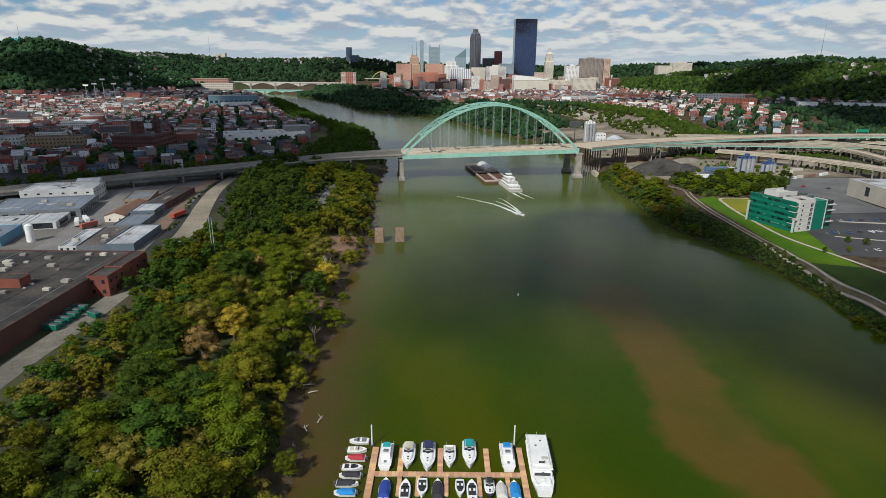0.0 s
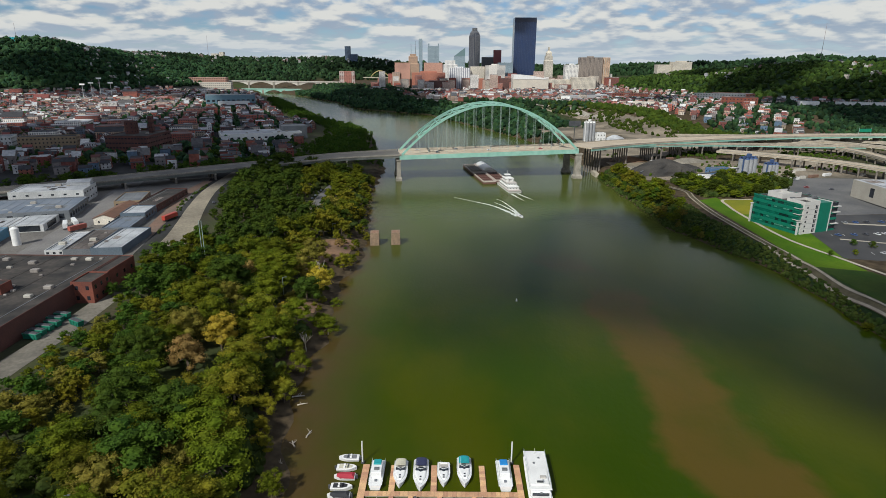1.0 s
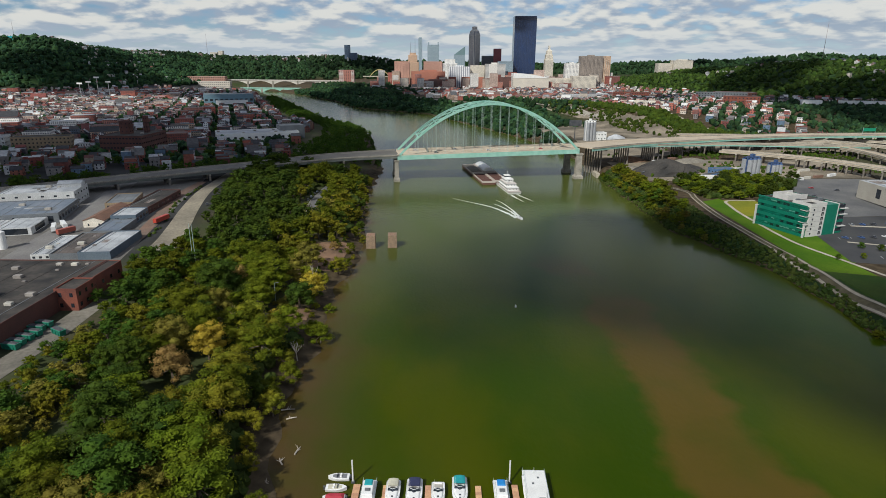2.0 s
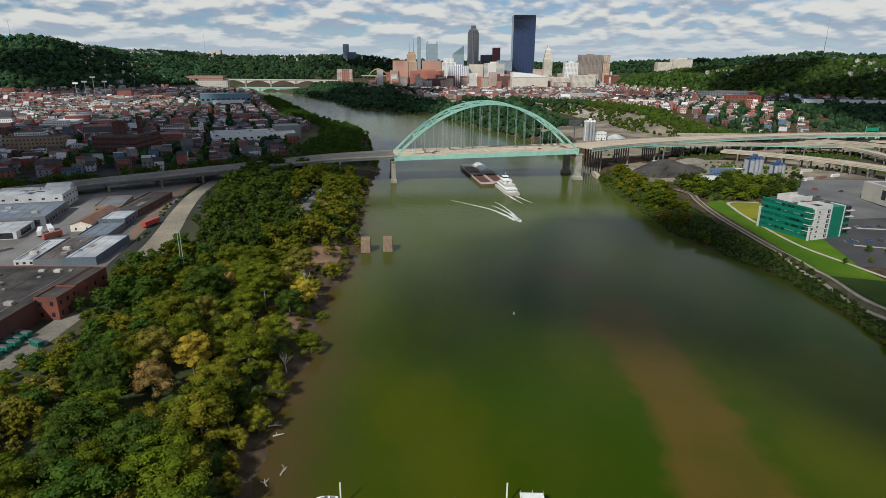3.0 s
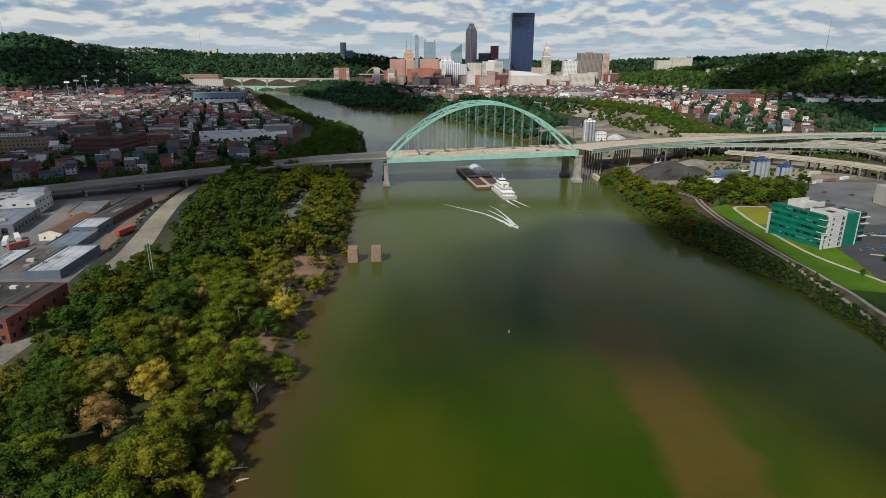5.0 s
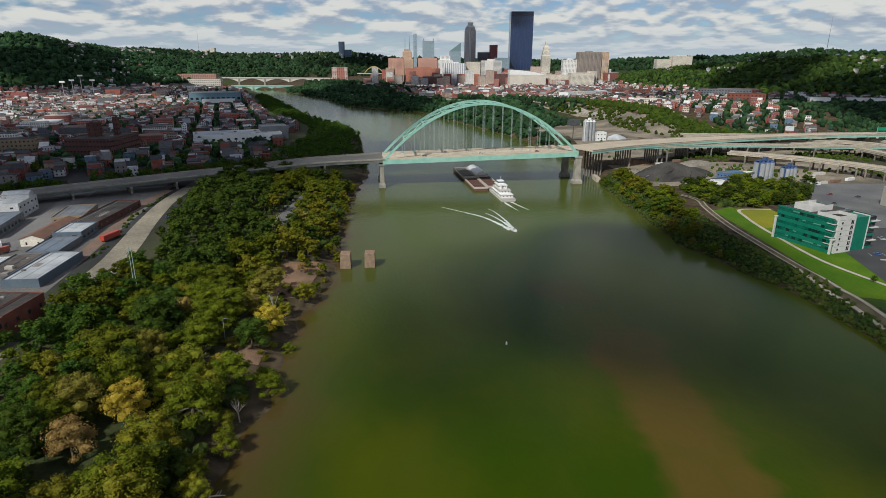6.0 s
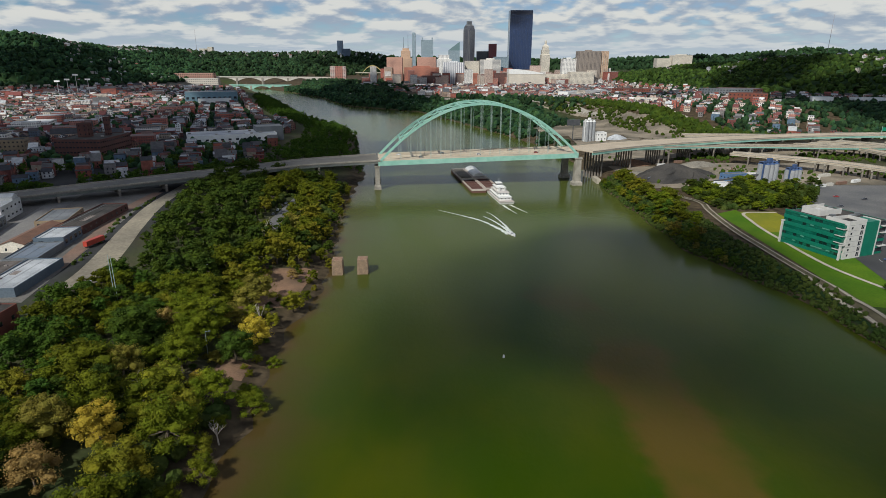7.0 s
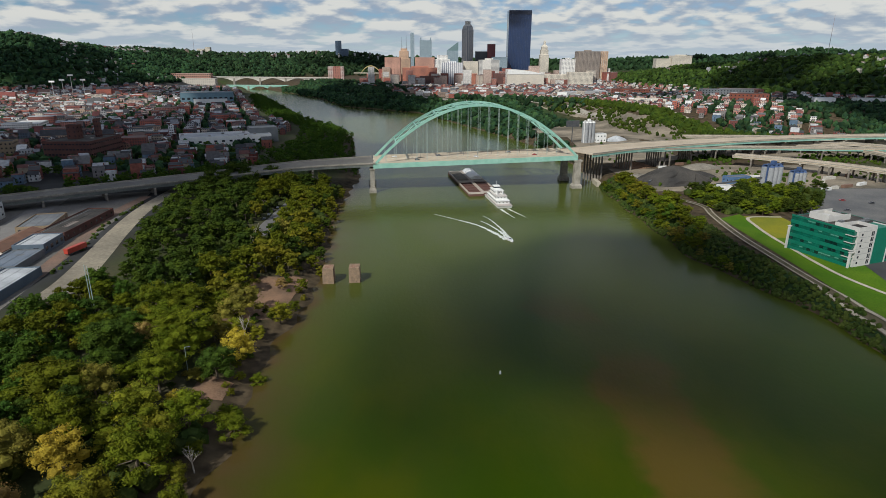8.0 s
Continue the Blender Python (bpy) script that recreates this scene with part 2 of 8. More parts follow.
SCRUB = leaf_mat("scrub_leaves", (0.035, 0.065, 0.012), (0.075, 0.095, 0.018), 0.1)
QUARRY = mk("quarry_dust", (0.30, 0.25, 0.185), (0.12, 0.105, 0.08), 0.95, 0.03, 0.5, 0.4)
COLOURS = {}


def paint(rgb, rough=0.4):
    key = (rgb, rough)
    if key not in COLOURS:
        COLOURS[key] = mk("paint", rgb, tuple(0.85 * c for c in rgb), rough, 0.5, 3.0, 0.0, fine=0.12)
    return COLOURS[key]


# ---- mesh tools ----
class Geo:
    """Vertices and faces of one mesh in the making."""

    def __init__(self):
        self.v, self.f = [], []

    def add(self, verts, faces):
        k = len(self.v)
        self.v += [tuple(p) for p in verts]
        self.f += [tuple(i + k for i in q) for q in faces]
        return self

    def box(self, x0, x1, y0, y1, z0, z1, m=None):
        p = [(x, y, z) for z in (z0, z1) for y in (y0, y1) for x in (x0, x1)]
        if m is not None:
            p = [tuple(m @ Vector(q)) for q in p]
        return self.add(p, [(0, 2, 3, 1), (4, 5, 7, 6), (0, 1, 5, 4), (1, 3, 7, 5), (3, 2, 6, 7), (2, 0, 4, 6)])

    def soft(self, x0, x1, y0, y1, z0, z1, e):
        """A box whose upper edges are chamfered by e."""
        r = lambda d, z: [(x0 + d, y0 + d, z), (x1 - d, y0 + d, z), (x1 - d, y1 - d, z), (x0 + d, y1 - d, z)]
        return self.loft([r(0, z0), r(0, z1 - e), r(e, z1)])

    def loft(self, rings, closed=True, caps=True):
        n = len(rings[0])
        faces = []
        for a in range(len(rings) - 1):
            for i in range(n if closed else n - 1):
                j = (i + 1) % n
                faces.append((a * n + i, a * n + j, (a + 1) * n + j, (a + 1) * n + i))
        if caps:
            faces += [tuple(range(n - 1, -1, -1)), tuple(range((len(rings) - 1) * n, len(rings) * n))]
        return self.add([p for r in rings for p in r], faces)

    def prism(self, poly, z0, z1):
        return self.loft([[(x, y, z0) for x, y in poly], [(x, y, z1) for x, y in poly]])

    def tube(self, a, b, r0, r1=None, n=6):
        a, b = Vector(a), Vector(b)
        q = (b - a).to_track_quat("Z", "Y").to_matrix()
        ring = lambda c, r: [tuple(c + q @ Vector((r * math.cos(t), r * math.sin(t), 0))) for t in (2 * math.pi * i / n for i in range(n))]
        return self.loft([ring(a, r0), ring(b, r0 if r1 is None else r1)])

    def beam(self, a, b, w, h):
        """A bar from a to b, w wide across and h deep upwards."""
        a, b = Vector(a), Vector(b)
        d = (b - a).normalized()
        side = d.cross(Vector((0, 0, 1)))
        side = side.normalized() if side.length > 1e-4 else Vector((1, 0, 0))
        up = side.cross(d)
        ring = lambda c: [tuple(c + side * i * w / 2 + up * j * h / 2) for i, j in ((-1, -1), (1, -1), (1, 1), (-1, 1))]
        return self.loft([ring(a), ring(b)])

    def mesh(self, name, smooth=False):
        me = bpy.data.meshes.new(name)
        me.from_pydata(self.v, [], self.f)
        me.validate()
        if smooth:
            me.shade_smooth()
        return me


def part(name, geo, material, parent=None, label="", smooth=False, m=None):
    """One mesh under a thing or under a part."""
    me = geo if isinstance(geo, bpy.types.Mesh) else geo.mesh(name, smooth)
    if not me.materials:
        me.materials.append(material)
    ob = new(name, me)
    if parent:
        ob.parent = parent
    if m is not None:
        ob.matrix_basis = m
    return tagged(ob, label)


def thing(name, m, label, category, group="", kind=""):
    ob = new(name)
    ob.empty_display_size = 0.5
    ob.matrix_basis = m
    return tagged(ob, label, category, group, kind)


def smooth(a, b, x):
    t = np.clip((np.asarray(x, float) - a) / (b - a), 0, 1)
    return t * t * (3 - 2 * t)


def spline(points, step=6.0):
    """A smooth line through the points, cut into short steps."""
    P = [Vector(p) for p in points]
    P = [2 * P[0] - P[1]] + P + [2 * P[-1] - P[-2]]
    out = []
    for i in range(1, len(P) - 2):
        n = max(2, int((P[i + 1] - P[i]).length / step))
        for k in range(n):
            t = k / n
            out.append(0.5 * (2 * P[i] + (P[i + 1] - P[i - 1]) * t + (2 * P[i - 1] - 5 * P[i] + 4 * P[i + 1] - P[i + 2]) * t * t + (3 * P[i] - P[i - 1] - 3 * P[i + 1] + P[i + 2]) * t ** 3))
    return out + [P[-2]]


# ---- unseen cumulus overhead, set to shade parts of the valley ----
def cloud_mat():
    """Cloud: white, lit through; thin rims let more of the sun pass."""
    m = bpy.data.materials.new("cloud")
    m.use_nodes = True
    nd, ln = m.node_tree.nodes, m.node_tree.links
    nd.clear()
    out, dif, tr, gone = (nd.new("ShaderNode" + k) for k in ("OutputMaterial", "BsdfDiffuse", "BsdfTranslucent", "BsdfTransparent"))
    for n in (dif, tr):
        n.inputs["Color"].default_value = (0.9, 0.9, 0.92, 1)
    body, rim, at, mr = nd.new("ShaderNodeMixShader"), nd.new("ShaderNodeMixShader"), nd.new("ShaderNodeAttribute"), nd.new("ShaderNodeMapRange")
    body.inputs[0].default_value = 0.45
    ln.new(dif.outputs[0], body.inputs[1])
    ln.new(tr.outputs[0], body.inputs[2])
    at.attribute_name = "depth"
    mr.inputs[1].default_value, mr.inputs[2].default_value = 0.0, 0.42
    ln.new(at.outputs["Fac"], mr.inputs[0])
    ln.new(mr.outputs[0], rim.inputs[0])
    ln.new(gone.outputs[0], rim.inputs[1])
    ln.new(body.outputs[0], rim.inputs[2])
    ln.new(rim.outputs[0], out.inputs[0])
    return m


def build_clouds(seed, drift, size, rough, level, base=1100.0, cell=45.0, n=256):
    """One field of flat-based heaped clouds over the whole valley and beyond it, out of view, moved by an offset picked
    for where its shade falls.
    """
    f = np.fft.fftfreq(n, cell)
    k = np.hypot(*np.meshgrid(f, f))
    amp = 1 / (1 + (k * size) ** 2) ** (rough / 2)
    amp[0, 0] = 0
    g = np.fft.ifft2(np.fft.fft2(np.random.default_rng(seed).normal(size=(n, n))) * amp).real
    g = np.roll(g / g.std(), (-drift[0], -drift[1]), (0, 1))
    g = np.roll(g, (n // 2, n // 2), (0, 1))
    deep = np.clip(g - level, 0, None)
    puff = 0.75 + 0.5 * np.random.default_rng(seed + 1).uniform(size=(n, n))
    at = (np.arange(n) - n // 2) * cell
    X, Y = np.meshgrid(at, at)
    top, foot = base + 50 + 130 * np.sqrt(deep) * puff, base + 50 - 50 * np.minimum(1, 3 * deep) * puff
    top, foot = np.where(deep > 0, top, base + 50), np.where(deep > 0, foot, base + 50)
    idx = np.arange(n * n).reshape(n, n)
    quads = np.stack((idx[:-1, :-1], idx[:-1, 1:], idx[1:, 1:], idx[1:, :-1]), -1).reshape(-1, 4)
    quads = quads[(deep.reshape(-1)[quads] > 0).any(1)]
    F = np.concatenate((quads, quads[:, ::-1] + n * n))
    used, F = np.unique(F, return_inverse=True)
    V = np.concatenate((np.stack((X, Y, top), -1).reshape(-1, 3), np.stack((X, Y, foot), -1).reshape(-1, 3)))[used]
    me = bpy.data.meshes.new("clouds")
    me.from_pydata(V.tolist(), [], F.reshape(-1, 4).tolist())
    me.shade_smooth()
    me.attributes.new("depth", "FLOAT", "POINT").data.foreach_set("value", np.tile(deep.reshape(-1), 2)[used].astype(np.float32))
    me.materials.append(cloud_mat())
    return tagged(new("clouds", me), "unseen cumulus field overhead that shades parts of the river valley", "clouds", kind="stuff")


# never in view; seed and offset chosen so the cloud shade falls as wanted
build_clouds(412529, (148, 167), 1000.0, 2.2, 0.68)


# ---- land and water ----
def left_shore(y):
    w = np.interp(y, (-700, 143, 167, 220, 245, 275, 312, 342, 390, 470, 533, 620, 686, 870, 1027, 1166, 1422, 1956, 2220, 2513, 3000),
                  (-30, -42, -45, -54, -48, -52, -55, -49, -50, -58, -67, -66, -66, -98, -123, -205, -316, -525, -636, -777, -1150))
    return w + 1.8 * np.sin(np.asarray(y) * 0.21) + 1.1 * np.sin(np.asarray(y) * 0.083 + 2)


def right_shore(y):
    return np.interp(y, (-700, 259, 286, 339, 384, 433, 477, 555, 633, 740, 860, 1000, 1187, 1450, 1528, 1615, 1920, 2300, 3000),
                     (204, 201, 201, 201, 188, 171, 170, 168, 167, 171, 165, 125, 58, -38, -126, -224, -346, -560, -1000)) + 1.2 * np.sin(np.asarray(y) * 0.11)


RIDGES = {
    "south": ([(-3600, 1400, 178), (-2300, 1950, 193), (-1640, 2300, 178), (-1510, 2320, 188), (-1434, 2400, 164), (-1418, 2650, 149), (-1390, 3000, 146), (-1330, 3300, 138)], 600),
    "heights": ([(-1700, 3200, 140), (-1080, 3300, 127), (-860, 3500, 128), (-640, 3700, 138), (-450, 3800, 130), (-330, 4000, 108), (-250, 4300, 70)], 560),
    "north": ([(3600, 900, 134), (1900, 1150, 124), (1053, 1500, 116), (1012, 1690, 122), (964, 1800, 114), (963, 1900, 106), (875, 2100, 94), (815, 2300, 74), (750, 2520, 48)], 560),
    "far": ([(-4400, 4500, 174), (-388, 4750, 108), (600, 4800, 104), (1150, 4750, 94), (1530, 4750, 115), (2166, 4650, 134), (2709, 4600, 184), (3010, 4600, 164), (4400, 4300, 174)], 900),
}


def ridge_height(x, y):
    """The highest of the ridges at each place."""
    top = np.zeros(np.shape(x))
    for crest, width in RIDGES.values():
        for (ax, ay, az), (bx, by, bz) in zip(crest, crest[1:]):
            dx, dy = bx - ax, by - ay
            t = np.clip(((x - ax) * dx + (y - ay) * dy) / (dx * dx + dy * dy), 0, 1)
            away = np.hypot(x - ax - t * dx, y - ay - t * dy)
            top = np.maximum(top, (az + t * (bz - az)) * (1 - smooth(0, width, away)))
    return top


def height(x, y):
    x, y = np.asarray(x, float), np.asarray(y, float)
    dl, dr = left_shore(y) - x, x - right_shore(y)
    left = -2.5 + 3.0 * smooth(-7, 1, dl) + 3.5 * smooth(0.5, 14, dl) + 5.0 * smooth(18, 60, dl) + 4.5 * smooth(60, 90, dl) + 8 * smooth(700, 1500, dl)
    foot = np.interp(y, (1150, 1350), (1.0, 0.0))
    bluff = 26 * smooth(0, 1, (dr - 25 - 125 * foot) / (145 - 40 * foot)) * smooth(890, 1060, y) * np.interp(y, (1250, 1500), (1.0, 0.58)) + 7 * smooth(250, 500, dr) * smooth(700, 1000, y) * (1 - smooth(1400, 1600, y))
    right = -2.5 + 3.5 * smooth(-5, 2, dr) + 7.0 * smooth(1, 14, dr) + 4.0 * smooth(60, 140, dr) * smooth(480, 620, y) + bluff
    land = np.maximum(np.where(dl > -8, left, -6), np.where(dr > -8, right, -6))
    hill = ridge_height(x, y)
    roll = 2.0 * np.sin(x * 0.012 + 1) * np.sin(y * 0.017) * smooth(40, 140, hill)
    dry = smooth(2700, 2800, y)
    land = np.maximum(land, 14 * dry - 6 * (1 - dry))
    return np.where((dl > 0) | (dr > 0) | (y > 2750), np.maximum(land, hill) + roll, land)


def zone_mat():
    """Ground: earth and rough grass by the river, asphalt and yards between the houses, turf on the hills."""
    m = mk("ground_mix", (0.07, 0.062, 0.035), (0.045, 0.062, 0.02), 0.95, 0.03, 0.6, 0.4)
    nd, ln = m.node_tree.nodes, m.node_tree.links
    b = nd["Principled BSDF"]
    src = b.inputs["Base Color"].links[0].from_socket
    for layer, colour, scale in (("town", (0.034, 0.034, 0.033), 0.03), ("mud", (0.066, 0.049, 0.029), 0.2), ("turf", (0.020, 0.042, 0.013), 0.05)):
        at, mix, tx, mul = nd.new("ShaderNodeAttribute"), nd.new("ShaderNodeMix"), nd.new("ShaderNodeTexNoise"), nd.new("ShaderNodeHueSaturation")
        at.attribute_name = layer
        mix.data_type = "RGBA"
        tx.inputs["Scale"].default_value, tx.inputs["Detail"].default_value = scale, 6
        geo = nd.new("ShaderNodeNewGeometry")
        ln.new(geo.outputs["Position"], tx.inputs["Vector"])
        mr = nd.new("ShaderNodeMapRange")
        mr.inputs[1].default_value, mr.inputs[2].default_value, mr.inputs[3].default_value, mr.inputs[4].default_value = 0.3, 0.7, 0.5, 1.6
        ln.new(tx.outputs["Fac"], mr.inputs[0])
        mul.inputs["Color"].default_value = (*colour, 1)
        ln.new(mr.outputs[0], mul.inputs["Value"])
        ln.new(at.outputs["Fac"], mix.inputs["Factor"])
        ln.new(src, mix.inputs["A"])
        ln.new(mul.outputs[0], mix.inputs["B"])
        src = mix.outputs["Result"]
    ln.new(src, b.inputs["Base Color"])
    return m


def build_ground():
    """One sheet whose columns follow the two shores and whose rows widen with distance."""
    ys = [-600.0]
    while ys[-1] < 4950:
        ys.append(ys[-1] + np.interp(ys[-1], (-600, 100, 700, 1500, 5000), (30, 5, 7, 18, 60)))
    off = [0.0]
    while off[-1] < 5200:
        off.append(off[-1] + max(2.5, 0.055 * off[-1]))
    off = np.array(off)
    rows = []
    for y in ys:
        l, r = float(left_shore(y)), float(right_shore(y))
        rows.append(np.concatenate((l + 8 - off[::-1], np.linspace(l + 12, r - 12, 5), r - 8 + off)))
    X = np.array(rows)
    Y = np.repeat(np.array(ys)[:, None], X.shape[1], 1)
    Z = height(X, Y)
    Z[np.array(ys) < 2700, len(off):len(off) + 5] = -6
    n, k = X.shape
    idx = np.arange(n * k).reshape(n, k)
    quads = np.stack((idx[:-1, :-1], idx[:-1, 1:], idx[1:, 1:], idx[1:, :-1]), -1).reshape(-1, 4)
    me = bpy.data.meshes.new("ground")
    me.from_pydata(np.stack((X, Y, Z), -1).reshape(-1, 3).tolist(), [], quads.tolist())
    me.shade_smooth()
    hill = ridge_height(X, Y)
    dl, dr = left_shore(Y) - X, X - right_shore(Y)
    town = np.maximum(smooth(95, 125, dl), smooth(60, 100, dr) * smooth(560, 600, Y)) * (1 - smooth(25, 50, hill))
    mud = np.clip(np.maximum(1 - smooth(6, 26, dl), np.where(dr > -8, (1 - smooth(0, 4, dr)) * (Y < 700), 0)), 0, 1) * np.where((dl > -9) | (dr > -9), 1, 0)
    turf = np.maximum(smooth(25, 50, hill), smooth(1, 5, dr) * (1 - smooth(150, 200, dr)) * smooth(1040, 1120, Y) * (Y < 2300))
    turf = np.maximum(turf, smooth(1.5, 5, dr) * (1 - smooth(14, 24, dr)) * (Y < 600))
    for key, val in (("town", town), ("mud", mud), ("turf", turf)):
        me.attributes.new(key, "FLOAT", "POINT").data.foreach_set("value", val.reshape(-1).astype(np.float32))
    me.materials.append(zone_mat())
    return tagged(new("ground", me), "river banks, flats and wooded hills on both sides of the river", "ground", kind="structure")


build_ground()


def water_mat():
    """Turbid green river: silt plume, ripples, sky in it."""
    m = bpy.data.materials.new("river_water")
    m.use_nodes = True
    nd, ln = m.node_tree.nodes, m.node_tree.links
    b = nd["Principled BSDF"]
    b.inputs["IOR"].default_value = 1.33
    b.inputs["Roughness"].default_value = 0.16
    b.inputs["Specular IOR Level"].default_value = 0.11
    geo, sep = nd.new("ShaderNodeNewGeometry"), nd.new("ShaderNodeSeparateXYZ")
    ln.new(geo.outputs["Position"], sep.inputs[0])

    def num(op, a, c=0.0):
        k = nd.new("ShaderNodeMath")
        k.operation = op
        for q, v in enumerate((a, c)):
            if isinstance(v, (int, float)):
                k.inputs[q].default_value = v
            else:
                ln.new(v, k.inputs[q])
        return k.outputs[0]

    def tex(scale, detail, stretch=(1, 1, 1), rough=0.5):
        mp, tx = nd.new("ShaderNodeMapping"), nd.new("ShaderNodeTexNoise")
        mp.inputs["Scale"].default_value = stretch
        ln.new(geo.outputs["Position"], mp.inputs[0])
        ln.new(mp.outputs[0], tx.inputs["Vector"])
        tx.inputs["Scale"].default_value, tx.inputs["Detail"].default_value, tx.inputs["Roughness"].default_value = scale, detail, rough
        return tx.outputs["Fac"]

    def ramp(v, a, c, lo=0.0, hi=1.0):
        k = nd.new("ShaderNodeMapRange")
        k.interpolation_type = "SMOOTHSTEP"
        for q, val in enumerate((a, c, lo, hi)):
            k.inputs[q + 1].default_value = val
        ln.new(v, k.inputs[0])
        return k.outputs[0]

    def over(fac, under, colour):
        k = nd.new("ShaderNodeMix")
        k.data_type = "RGBA"
        ln.new(fac, k.inputs["Factor"])
        if isinstance(under, tuple):
            k.inputs["A"].default_value = (*under, 1)
        else:
            ln.new(under, k.inputs["A"])
        k.inputs["B"].default_value = (*colour, 1)
        return k.outputs["Result"]

    X, Y = sep.outputs[0], sep.outputs[1]
    wob = num("SUBTRACT", tex(0.012, 5), 0.5)
    # silt plume: a winding band with a detached tongue upstream
    drift = num("ADD", num("MULTIPLY", ramp(Y, 290.0, 375.0), -18.0), 94.0)
    mid = num("SUBTRACT", num("ADD", num("ADD", X, num("MULTIPLY", wob, 44.0)), num("MULTIPLY", num("SUBTRACT", tex(0.045, 5), 0.5), 30.0)), drift)
    band = ramp(num("ABSOLUTE", mid), 11.0, 22.0, 1.0, 0.0)
    reach = num("MULTIPLY", ramp(Y, 330.0, 395.0, 1.0, 0.0), num("SUBTRACT", 1.0, num("MULTIPLY", num("MULTIPLY", ramp(Y, 295.0, 320.0), ramp(Y, 335.0, 355.0, 1.0, 0.0)), 0.8)))
    plume = num("MULTIPLY", num("MULTIPLY", band, reach), ramp(tex(0.03, 5), 0.3, 0.6, 0.6, 1.0))
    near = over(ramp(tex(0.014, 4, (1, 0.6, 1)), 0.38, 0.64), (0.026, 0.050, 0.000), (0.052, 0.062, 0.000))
    # base colour brightened with distance, as the far water looks from the camera
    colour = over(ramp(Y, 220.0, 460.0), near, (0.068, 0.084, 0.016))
    colour = over(num("MULTIPLY", plume, 0.85), colour, (0.092, 0.058, 0.010))
    edge = nd.new("ShaderNodeAttribute")
    edge.attribute_name = "shallow"
    colour = over(num("MULTIPLY", num("MULTIPLY", edge.outputs["Fac"], ramp(tex(0.05, 5), 0.2, 0.6, 0.55, 1.0)), 0.9), colour, (0.074, 0.044, 0.017))
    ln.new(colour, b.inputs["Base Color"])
    bp, b2 = nd.new("ShaderNodeBump"), nd.new("ShaderNodeBump")
    bp.inputs["Strength"].default_value, bp.inputs["Distance"].default_value = 0.22, 0.3
    b2.inputs["Strength"].default_value, b2.inputs["Distance"].default_value = 0.10, 0.8
    ln.new(tex(0.55, 4, (1, 0.6, 1)), bp.inputs["Height"])
    ln.new(tex(0.06, 3), b2.inputs["Height"])
    ln.new(b2.outputs[0], bp.inputs["Normal"])
    ln.new(bp.outputs[0], b.inputs["Normal"])
    return m


def build_river():
    """Water sheet between the shores; the shallows along the left bank are marked for their mud."""
    g, shallow = Geo(), []
    rows = np.concatenate((np.arange(-600, 1200, 8.0), np.linspace(1200, 3000, 60)))
    ring = []
    for y in rows:
        l, r = float(left_shore(y)), float(right_shore(y))
        xs = [l - 25, l - 3, l + 3, l + 8, l + 15, l + 24, l + 36, (l + r) / 2, r - 10, r + 25]
        ring.append([(x, y, 0.0) for x in xs])
        k = float(np.interp(y, (230, 340), (1.0, 0.4)))
        shallow += [1, 1, 1, 0.9 * k, 0.6 * k, 0.22 * k, 0, 0, 0, 0.3]
    g.loft(ring, closed=False, caps=False)
    me = bpy.data.meshes.new("river")
    me.from_pydata(g.v, [], g.f)
    if me.polygons[0].normal.z < 0:
        me.flip_normals()
    me.attributes.new("shallow", "FLOAT", "POINT").data.foreach_set("value", np.array(shallow, np.float32))
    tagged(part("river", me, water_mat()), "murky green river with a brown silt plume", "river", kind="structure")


build_river()


def ground_z(x, y):
    return float(height(np.array([float(x)]), np.array([float(y)]))[0])


def sheet(name, points, width, material, lift, label, category, step=6.0, taper=None):
    """A road, path or strip laid along a line on the ground."""
    line = spline([(x, y, 0) for x, y in points], step)
    gg, ring = Geo(), []
    for i, p in enumerate(line):
        d = (line[min(i + 1, len(line) - 1)] - line[max(i - 1, 0)]).normalized()
        side = Vector((d.y, -d.x, 0))
        w = width if taper is None else width + (taper - width) * i / (len(line) - 1)
        ring.append([(q.x, q.y, ground_z(q.x, q.y) + lift) for q in (p + side * w * k / 2 for k in (-1, -0.33, 0.33, 1))])
    gg.loft(ring, closed=False, caps=False)
    me = gg.mesh(name)
    if me.polygons[0].normal.z < 0:
        me.flip_normals()
    return tagged(part(name, me, material), label, category, kind="structure")


def lot(name, corners, material, lift, label, category):
    """A paved or grassed area between four corners, draped over the ground."""
    a, b, c, d = (Vector((*p, 0)) for p in corners)
    n = 14
    ring = []
    for i in range(n + 1):
        l, r = a.lerp(d, i / n), b.lerp(c, i / n)
        ring.append([(q.x, q.y, ground_z(q.x, q.y) + lift) for q in (l.lerp(r, k / n) for k in range(n + 1))])
    gg = Geo().loft(ring, closed=False, caps=False)
    me = gg.mesh(name)
    if me.polygons[0].normal.z < 0:
        me.flip_normals()
    return tagged(part(name, me, material), label, category, kind="structure")


# ---- arch bridge and viaducts ----
# darkened concrete: the shade on the columns is put into this colour
COLUMN = mk("stained_columns", (0.12, 0.105, 0.088), (0.23, 0.20, 0.165), 0.9, 0.2, 1.2, 0.2)
# one road surface in two tones: sunlit here, shaded for the left approach
ROADWAY = mk("pale_carriageway", (0.41, 0.335, 0.245), (0.49, 0.405, 0.30), 0.9, 0.04, 0.8)
CARRIAGEWAY = mk("worn_carriageway", (0.12, 0.11, 0.095), (0.175, 0.16, 0.135), 0.9, 0.04, 0.8)


